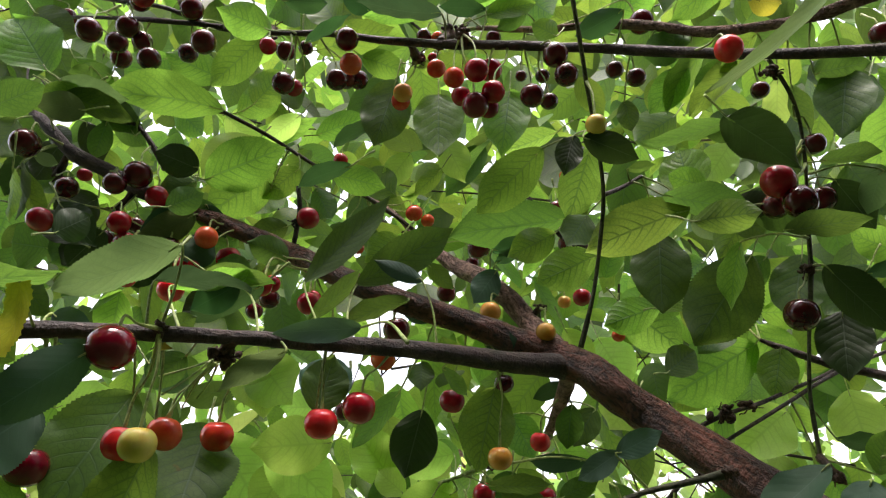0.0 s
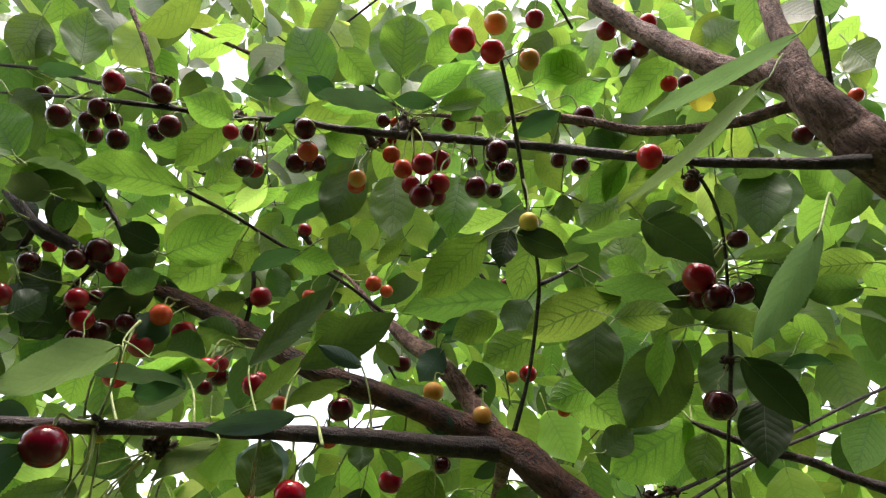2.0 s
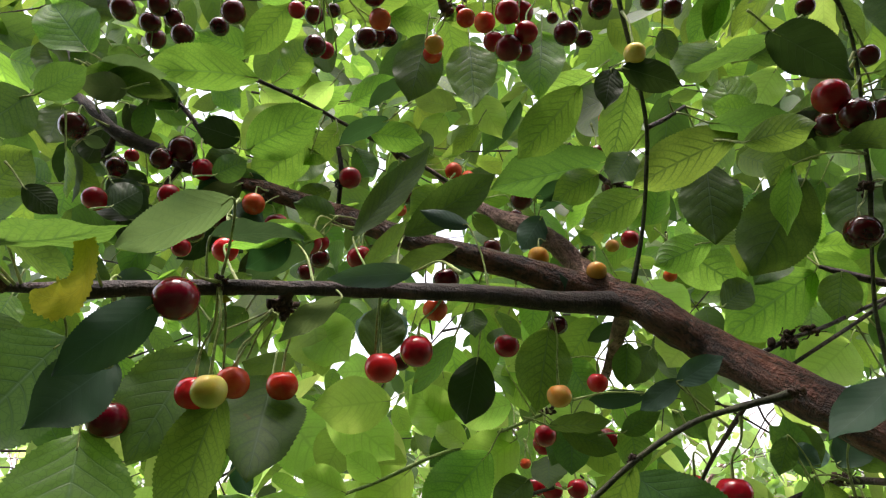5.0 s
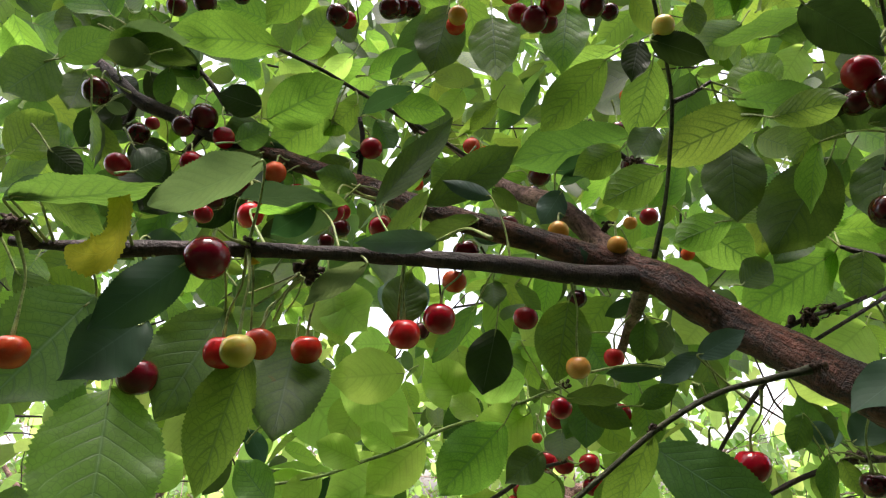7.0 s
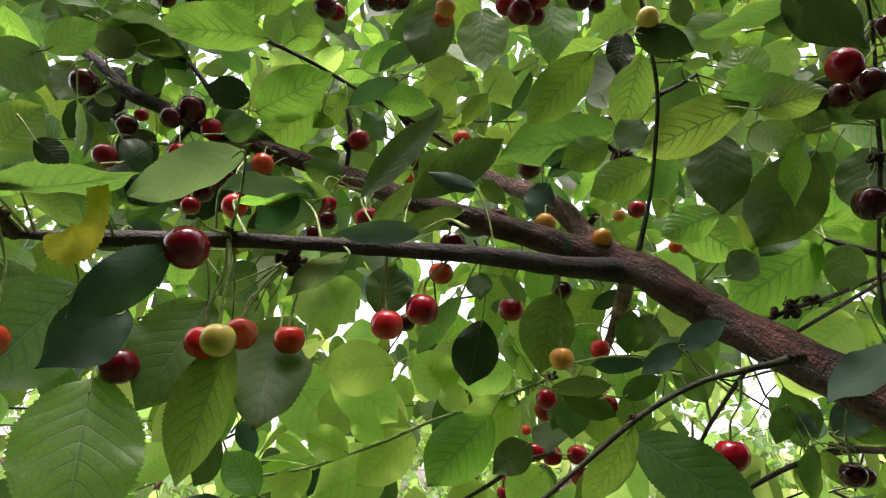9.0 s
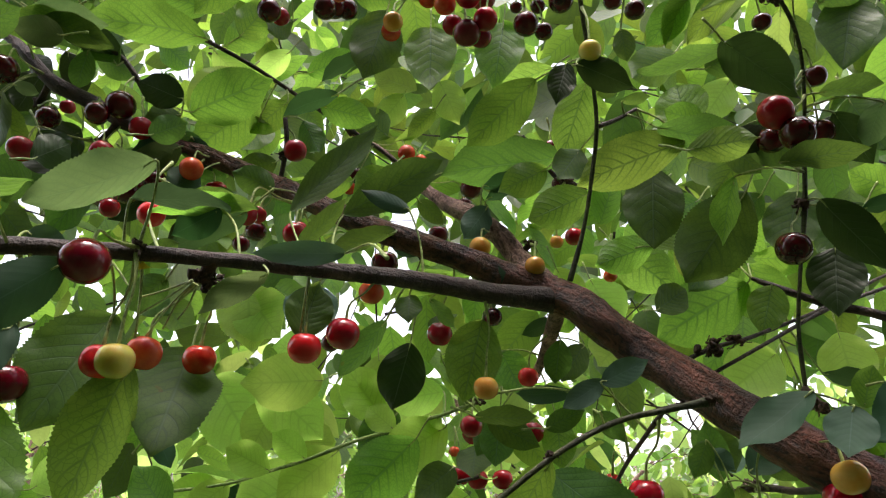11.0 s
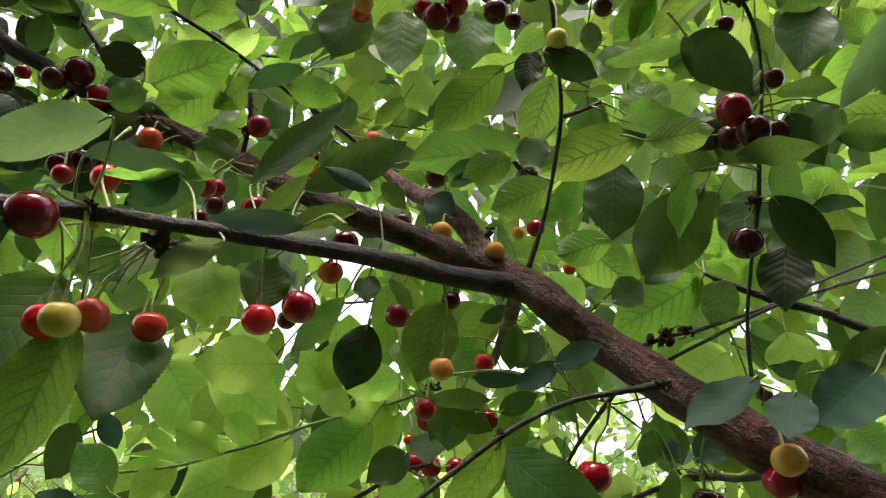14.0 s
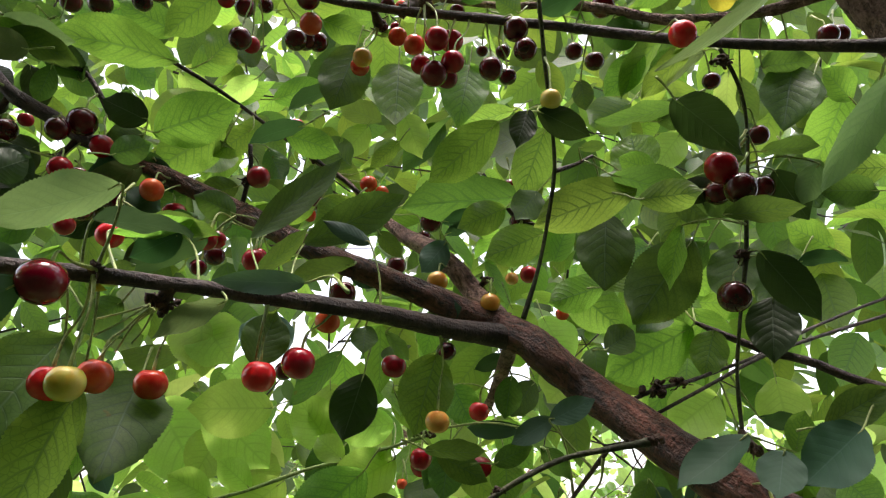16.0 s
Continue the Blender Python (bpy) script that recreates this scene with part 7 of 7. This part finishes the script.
leaf(upper_limb, (0.1595, 0.4818, 2.0927), (0.2034, 0.4662, 2.1179), (0.5596, 0.4616, -0.6883), 0.0337, "M", (0.1463, 0.4865, 2.0911))
leaf(upper_limb, (0.2742, 0.3996, 2.0982), (0.3237, 0.4065, 2.1455), (0.6094, 0.3827, -0.6944), 0.0363, "M", (0.2627, 0.3980, 2.0932))
leaf(upper_limb, (0.1744, 0.4388, 2.0910), (0.1359, 0.4416, 2.1226), (0.4180, -0.7067, 0.5709), 0.0321, "V", (0.1867, 0.4379, 2.0869))
leaf(upper_limb, (0.2691, 0.4406, 2.0760), (0.2881, 0.4268, 2.0578), (-0.1326, 0.7196, -0.6816), 0.0228, "Y", (0.2589, 0.4480, 2.0918))
leaf(rising_branch, (0.3945, 0.3809, 2.0863), (0.3944, 0.3647, 2.0437), (0.4906, -0.8150, 0.3083), 0.0332, "M", (0.3946, 0.3866, 2.1073))
leaf(upper_branch, (0.0193, 0.3917, 2.0209), (0.0589, 0.3715, 2.0374), (-0.5164, -0.3913, 0.7618), 0.0207, "M", (0.0048, 0.4114, 2.0049))
leaf(upper_branch, (0.0011, 0.3930, 2.0403), (0.0039, 0.3824, 2.1041), (-0.9990, -0.0128, 0.0420), 0.0421, "M", (0.0048, 0.4114, 2.0049))
leaf(upper_branch, (-0.0055, 0.3943, 2.0163), (-0.0619, 0.3901, 2.0036), (0.1478, 0.8236, -0.5476), 0.0182, "M", (0.0048, 0.4114, 2.0049))
leaf(upper_branch, (0.0337, 0.4039, 2.0188), (0.0749, 0.4065, 2.0349), (-0.2880, -0.1555, 0.9449), 0.0200, "M", (0.0048, 0.4114, 2.0049))
leaf(right_branch, (0.3352, 0.3372, 1.9174), (0.3025, 0.3465, 1.8785), (0.7661, 0.2910, -0.5731), 0.0210, "D", (0.3529, 0.3410, 1.9315))
leaf(right_branch, (0.3722, 0.4096, 1.8858), (0.3092, 0.4045, 1.8752), (0.1118, 0.4575, -0.8822), 0.0268, "V", (0.3831, 0.4105, 1.8841))
leaf(right_branch, (0.3509, 0.4011, 1.8593), (0.2964, 0.3945, 1.8511), (0.0780, 0.4592, -0.8849), 0.0232, "D", (0.3609, 0.4013, 1.8587))
leaf(right_branch, (0.3512, 0.4037, 1.9410), (0.3238, 0.3938, 1.9605), (-0.6234, 0.3650, -0.6915), 0.0269, "M", (0.3604, 0.4077, 1.9331))
leaf(right_branch, (0.3493, 0.4576, 1.8373), (0.3085, 0.4500, 1.8526), (-0.3863, 0.4281, -0.8170), 0.0269, "M", (0.3583, 0.4595, 1.8335))
leaf(shaded_branch, (-0.3436, 0.5129, 1.8865), (-0.3666, 0.5182, 1.8516), (0.8131, 0.4058, -0.4173), 0.0296, "D", (-0.3288, 0.4997, 1.8911))
leaf(shaded_branch, (-0.2930, 0.5371, 1.8810), (-0.3303, 0.5492, 1.8318), (0.7832, 0.0614, -0.6187), 0.0388, "D", (-0.2753, 0.5217, 1.8902))
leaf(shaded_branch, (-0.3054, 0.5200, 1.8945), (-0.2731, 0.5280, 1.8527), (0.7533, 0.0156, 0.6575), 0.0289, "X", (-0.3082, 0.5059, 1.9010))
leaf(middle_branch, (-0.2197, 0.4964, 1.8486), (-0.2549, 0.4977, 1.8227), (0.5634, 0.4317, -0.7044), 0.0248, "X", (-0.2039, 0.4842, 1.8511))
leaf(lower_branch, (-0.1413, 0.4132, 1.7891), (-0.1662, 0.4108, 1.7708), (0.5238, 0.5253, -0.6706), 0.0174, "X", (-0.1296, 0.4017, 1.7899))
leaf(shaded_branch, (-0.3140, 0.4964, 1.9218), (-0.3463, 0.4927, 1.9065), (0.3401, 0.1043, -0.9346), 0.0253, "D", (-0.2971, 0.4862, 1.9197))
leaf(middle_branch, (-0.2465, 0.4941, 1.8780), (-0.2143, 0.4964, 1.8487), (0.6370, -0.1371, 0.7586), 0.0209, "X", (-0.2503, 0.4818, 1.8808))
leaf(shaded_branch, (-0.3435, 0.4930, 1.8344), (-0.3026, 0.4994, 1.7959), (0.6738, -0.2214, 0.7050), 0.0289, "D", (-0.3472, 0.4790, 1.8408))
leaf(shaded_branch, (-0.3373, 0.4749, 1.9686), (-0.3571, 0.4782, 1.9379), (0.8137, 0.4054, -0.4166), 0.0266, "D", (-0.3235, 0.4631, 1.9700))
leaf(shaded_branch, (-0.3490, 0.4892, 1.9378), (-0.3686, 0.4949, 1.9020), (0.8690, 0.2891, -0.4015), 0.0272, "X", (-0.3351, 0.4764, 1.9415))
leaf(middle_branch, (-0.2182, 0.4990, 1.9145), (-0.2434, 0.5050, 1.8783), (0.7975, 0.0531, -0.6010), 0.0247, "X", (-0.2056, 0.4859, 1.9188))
leaf(middle_branch, (-0.1617, 0.4901, 1.8375), (-0.1915, 0.4868, 1.8214), (0.3911, 0.6322, -0.6689), 0.0207, "D", (-0.1487, 0.4791, 1.8373))


# ---- the crown behind and above, and the trees beyond ----
def simple_leaves(name, places, mat, parent, stations=6):
    """Many leaves in one mesh. places: rows of base, axis, side, up, length, width, fold, droop."""
    us = np.linspace(0, 1, stations + 1)
    half = np.where((us > 0) & (us < 1), np.sin(np.pi * us**0.9), 0.0) ** 0.68
    half *= 1 - 0.5 * np.clip((us - 0.76) / 0.24, 0, 1) ** 1.3
    b, a, s, w = places[:, 0:3], places[:, 3:6], places[:, 6:9], places[:, 9:12]
    ln, wd, fold, droop = (places[:, i][:, None] for i in (12, 13, 14, 15))
    cols, uvs, index, k = [], [], {}, 0
    for i, u in enumerate(us):
        for v in (-1, 0, 1):
            if half[i] == 0 and v != 0:
                continue
            x = v * half[i] * wd * 0.5
            cols.append(b + a * (u * ln) + s * x + w * (np.abs(x) * fold - droop * ln * u * u))
            uvs.append((u, float(v)))
            index[i, v] = k
            k += 1
    verts = np.stack(cols, 1).reshape(-1, 3)
    one = []
    for i in range(stations):
        for v in (-1, 0):
            q = [(i, v), (i + 1, v), (i + 1, v + 1), (i, v + 1)]
            one.append([index[p] for p in q if p in index])
    faces, uv_rows = [], []
    for n in range(len(places)):
        faces.extend([[n * k + j for j in f] for f in one])
    me = bpy.data.meshes.new(name)
    me.from_pydata(verts.tolist(), [], faces)
    lay = me.uv_layers.new(name="leaf")
    per_leaf = np.array([uvs[j] for f in one for j in f])
    lay.data.foreach_set("uv", np.tile(per_leaf, (len(places), 1)).ravel())
    me.materials.append(mat)
    me.shade_smooth()
    ob = new(name, me)
    ob.parent = parent
    return ob


def leafy_twigs(rng, starts, dirs, length, leaves, size, wood):
    """Places of leaves set alternately along twigs; adds the twigs' lines to wood."""
    rows = []
    for p, d in zip(starts, dirs):
        p, d = np.array(p), np.array(d) / np.linalg.norm(d)
        n = length * rng.uniform(0.6, 1.2)
        sag = np.array([0, 0, -0.12 * n])
        line = [p + d * n * f + sag * f * f for f in (0, 0.33, 0.66, 1.0)]
        wood.append(line)
        for k in range(leaves):
            f = (k + rng.random()) / leaves
            b = p + d * n * f + sag * f * f
            r = rng.normal(size=3)
            a = d * 0.3 + r / np.linalg.norm(r) * 0.75 + np.array([0, 0, -0.6])
            a /= np.linalg.norm(a)
            nrm = np.array([0, -0.55, 0.45]) + rng.normal(size=3) * 0.5
            s = np.cross(nrm, a)
            s /= np.linalg.norm(s)
            up = np.cross(a, s)
            ln = size * rng.uniform(0.6, 1.15)
            rows.append((*(b + a * 0.014), *a, *s, *up, ln, ln * rng.uniform(0.48, 0.62), rng.uniform(0.05, 0.4), rng.uniform(-0.05, 0.25)))
    return np.array(rows)


def twig_mesh(name, lines, radius, parent, kind):
    bm = bmesh.new()
    bm.loops.layers.uv.new("leaf")
    for i, line in enumerate(lines):
        tube(bm, [(*q, radius * (1 - 0.22 * j)) for j, q in enumerate(line)], 5, 1, seed=i, cap=False)
    return part(name, bm, BARK[kind], parent)


HEART = np.array([0.01, 0.01, 1.63])


def keep_open(rows, foot=(0, 0, 0), gaps=None):
    """Leaves out what would close the gaps through which the sky shows into the crown."""
    d = rows[:, :3] + rows[:, 3:6] * rows[:, 12:13] * 0.5 + np.array(foot) - HEART
    reach = np.linalg.norm(d, axis=1)
    d /= reach[:, None]
    half = 0.08 * rows[:, 12] / reach
    ok = np.ones(len(rows), bool)
    for x, y, z, wide in OPENINGS if gaps is None else gaps:
        o = np.array([x, y, z]) / math.sqrt(x * x + y * y + z * z)
        ok &= d @ o < np.cos(radians(wide * 0.85) + half)
    return rows[ok]


rng = np.random.default_rng(11)
wood = []


def leaf_layer(reach, spread, pitch, size, low=-10, high=62, wide=78):
    """A loose layer of drooping leaves round the heart of the crown, at about that reach from it."""
    rows = []
    step = pitch / reach
    for e in np.arange(radians(low), radians(high), step):
        turn = step / math.cos(e)
        for a in np.arange(radians(-wide), radians(wide), turn):
            az, el = a + rng.uniform(-0.5, 0.5) * turn, e + rng.uniform(-0.5, 0.5) * step
            away = np.array([math.sin(az) * math.cos(el), math.cos(az) * math.cos(el), math.sin(el)])
            c = HEART + away * (reach + rng.uniform(-spread, spread))
            r = rng.normal(size=3)
            axis = r * 0.55 + np.array([0, 0, -0.75])
            axis /= np.linalg.norm(axis)
            if rng.random() < 0.34:
                axis = r + np.array([0, 0, -0.35])
                axis /= np.linalg.norm(axis)
                nrm = -away * 0.3 + np.array([0, 0, 0.8]) + rng.normal(size=3) * 0.4
            else:
                nrm = -away * 0.75 + np.array([0, 0, 0.25]) + rng.normal(size=3) * 0.44
            s = np.cross(nrm, axis)
            s /= np.linalg.norm(s)
            ln = size * rng.uniform(0.62, 1.2)
            rows.append((*(c - axis * ln * 0.5), *axis, *s, *np.cross(axis, s), ln, ln * rng.uniform(0.46, 0.64), rng.uniform(0.05, 0.45), rng.uniform(-0.1, 0.3)))
    return np.array(rows)


layers = [leaf_layer(0.86, 0.09, 0.049, 0.078, high=50, wide=46), leaf_layer(1.1, 0.2, 0.047, 0.078, high=50, wide=45), leaf_layer(1.42, 0.3, 0.049, 0.08, low=3, high=50, wide=45), leaf_layer(1.8, 0.35, 0.051, 0.085, low=8, high=50, wide=44), leaf_layer(2.35, 0.45, 0.058, 0.09, low=14, high=50, wide=44), leaf_layer(3.0, 0.5, 0.070, 0.10, low=16, high=56, wide=44)]
near = keep_open(np.vstack(layers), gaps=OPENINGS + THIN_PLACES)
# shade put into colour: more of the darker leaves in the upper crown
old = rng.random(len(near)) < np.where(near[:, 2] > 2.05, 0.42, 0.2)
# backlight put into colour: about half the low leaves take the brighter copy
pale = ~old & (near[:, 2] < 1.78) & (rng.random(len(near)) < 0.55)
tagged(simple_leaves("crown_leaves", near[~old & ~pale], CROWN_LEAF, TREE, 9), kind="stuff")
tagged(simple_leaves("pale_crown_leaves", near[pale], BACKLIT_LEAF, TREE, 9), kind="stuff")
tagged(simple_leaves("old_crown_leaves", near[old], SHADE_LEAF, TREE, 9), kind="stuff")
# far leaves take the brighter copy too, their backlight held in the colour
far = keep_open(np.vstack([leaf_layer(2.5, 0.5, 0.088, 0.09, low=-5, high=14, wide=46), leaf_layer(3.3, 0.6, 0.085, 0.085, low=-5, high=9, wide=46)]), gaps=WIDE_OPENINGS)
tagged(simple_leaves("outer_leaves", far, BACKLIT_LEAF, TREE, 6), kind="stuff")
starts, dirs = [], []
while len(starts) < 160:
    p = np.array([rng.uniform(-1.3, 1.3), rng.uniform(0.5, 1.5), rng.uniform(1.3, 2.6)])
    if np.linalg.norm(p - HEART) < 0.9:
        continue
    starts.append(p)
    dirs.append((rng.normal() * 0.8, rng.normal() * 0.5, rng.normal() * 0.45 - 0.05))
for p, q in zip(starts, dirs):
    q = np.array(q) / np.linalg.norm(q)
    wood.append([p, p + q * 0.1 + rng.normal(size=3) * 0.008, p + q * 0.2 + rng.normal(size=3) * 0.01, p + q * 0.3])
# large limbs that carry the outer crown
for x, y, z in ((-1.6, -2.6, 2.7), (2.6, -2.4, 2.75), (0.6, -4.2, 2.8), (3.6, -0.6, 2.7)):
    foot, end = np.array([0.85, 0.47, 2.2]), np.array([x, y, z])
    a, b = foot + (end - foot) * 0.35 + (0, 0, 0.35), foot + (end - foot) * 0.7 + (0, 0, 0.3)
    limb("limb", [(*foot, 0.04), (*a, 0.03), (*b, 0.02), (*end, 0.008)], "grey_bark", sides=9)
# unseen roof of leaves overhead and behind, added to block light
starts, dirs = [], []
while len(starts) < 7500:
    p = np.array([rng.uniform(-4.6, 4.8), rng.uniform(-5.4, -0.1), rng.uniform(2.15, 3.3)])
    if noise.noise(Vector(p) * 1.1) < -0.12:
        continue
    starts.append(p)
    dirs.append((rng.normal(), rng.normal(), rng.normal() * 0.3))
roof = leafy_twigs(rng, starts, dirs, 0.4, 10, 0.11, wood)
# thinner unseen foliage straight overhead, added to break up the sky light
starts, dirs = [], []
while len(starts) < 130:
    p = np.array([rng.uniform(-2.6, 2.6), rng.uniform(-0.1, 2.2), rng.uniform(2.9, 3.8)])
    if noise.noise(Vector(p) * 3.0) < 0.06 or math.degrees(math.atan2(p[2] - 1.63, max(0.01, p[1]))) < 56:
        continue
    starts.append(p)
    dirs.append((rng.normal(), rng.normal(), rng.normal() * 0.3))
roof = np.vstack([roof, leafy_twigs(rng, starts, dirs, 0.4, 10, 0.1, wood)])
# the added roof also has shade put into its leaf colour
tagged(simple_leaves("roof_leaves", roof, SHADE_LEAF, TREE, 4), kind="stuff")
tagged(twig_mesh("brushwood", wood, 0.0021, TREE, "dark_bark"), kind="stuff")


def far_tree(x, y, height, reach, low, count, seed, label, foliage=CROWN_LEAF):
    """A neighbouring tree: tapered trunk, limbs and a loose crown of leafy twigs."""
    r = np.random.default_rng(seed)
    tree = tagged(new("orchard_tree"), label, "tree", "trees beyond")
    tree.location = (x, y, 0)
    bm = bmesh.new()
    bm.loops.layers.uv.new("leaf")
    tube(bm, [(0, 0, -0.1, 0.13), (0.03, 0.02, height * 0.2, 0.10), (-0.04, 0.03, height * 0.5, 0.07), (0.02, 0, height * 0.85, 0.02)], 12, 6, 0.12, seed=seed)
    part("trunk", bm, BARK["grey_bark"], tree)
    lines, starts, dirs = [], [], []
    for k in range(11):
        a, h = k * 2.4 + seed, height * (0.22 + 0.055 * k)
        out = reach * r.uniform(0.7, 1.0) * (1.05 - 0.05 * k)
        end = np.array([math.cos(a) * out, math.sin(a) * out, h + r.uniform(0.1, 0.7)])
        bm = bmesh.new()
        bm.loops.layers.uv.new("leaf")
        mid = end * 0.5 + (0, 0, 0.15 + h * 0.22)
        tube(bm, [(0, 0, h * 0.9, 0.045), (*mid, 0.028), (*end, 0.008)], 8, 6, 0.1, seed=seed + k)
        part("limb", bm, BARK["grey_bark"], tree)
    for _ in range(count):
        u = r.normal(size=3)
        u /= np.linalg.norm(u)
        f = r.uniform(0.35, 1.0) ** 0.6
        mid_h, half_h = (height + low) / 2, (height - low) / 2
        q = np.array([u[0] * reach * f, u[1] * reach * f, mid_h + u[2] * half_h * f])
        if noise.noise(Vector(q + seed) * 0.9) < -0.22:
            continue
        starts.append(q)
        dirs.append(u + r.normal(size=3) * 0.6)
    rows = keep_open(leafy_twigs(r, starts, dirs, 0.5, 16, 0.105, lines), (x, y, 0))
    tagged(simple_leaves("crown", rows, foliage, tree, 3), kind="stuff")
    tagged(twig_mesh("brushwood", lines, 0.004, tree, "grey_bark"), kind="stuff")
    return tree


far_tree(-2.9, 5.0, 2.5, 1.9, 0.3, 420, 3, "leafy green fruit tree standing beyond the cherry tree")
far_tree(0.6, 5.8, 2.6, 2.1, 0.3, 460, 4, "low leafy orchard tree behind the cherry tree")
far_tree(3.8, 5.2, 2.5, 1.9, 0.3, 420, 5, "leafy green fruit tree standing beyond the cherry tree")
far_tree(-5.6, 6.8, 2.9, 2.2, 0.3, 620, 6, "broad leafy tree at the orchard's edge")
# unseen trees behind the viewpoint, added in darkened leaves to block light
unseen_tree = far_tree(-3.4, -3.2, 3.8, 1.9, 0.2, 900, 8, "leafy green fruit tree, added unseen to block light", SHADE_LEAF)
copy_thing(unseen_tree, pose(0.4, -4.4, 0, 0, 0, 80))
copy_thing(unseen_tree, pose(3.7, -2.6, 0, 0, 0, 200))
copy_thing(unseen_tree, pose(-1.6, -6.4, 0, 0, 0, 20))
copy_thing(unseen_tree, pose(2.6, -6.0, 0, 0, 0, 110))
copy_thing(unseen_tree, pose(6.2, -4.4, 0, 0, 0, 250))
copy_thing(unseen_tree, pose(-6.2, -2.4, 0, 0, 0, 330))
copy_thing(unseen_tree, pose(-5.2, -6.0, 0, 0, 0, 170))
copy_thing(unseen_tree, pose(6.6, -0.9, 0, 0, 0, 60))
ahead_tree = far_tree(6.4, 7.4, 3.0, 2.3, 0.3, 620, 7, "broad leafy tree at the orchard's edge")

copy_thing(ahead_tree, pose(-3.0, 11.0, -0.6, 0, 0, 45))
copy_thing(ahead_tree, pose(0.6, 12.0, -0.7, 0, 0, 190))
copy_thing(ahead_tree, pose(4.2, 11.2, -0.6, 0, 0, 280))
copy_thing(ahead_tree, pose(-7.0, 11.5, -0.5, 0, 0, 10))
copy_thing(ahead_tree, pose(8.4, 11.6, -0.5, 0, 0, 120))

bm = bmesh.new()
bmesh.ops.create_grid(bm, x_segments=40, y_segments=40, size=400)
for v in bm.verts:
    v.co.z = 0.12 * noise.noise(v.co * 0.03)
ground = part("ground", bm, GRASS)
tagged(ground, "short green orchard grass under the trees", "ground", kind="structure")
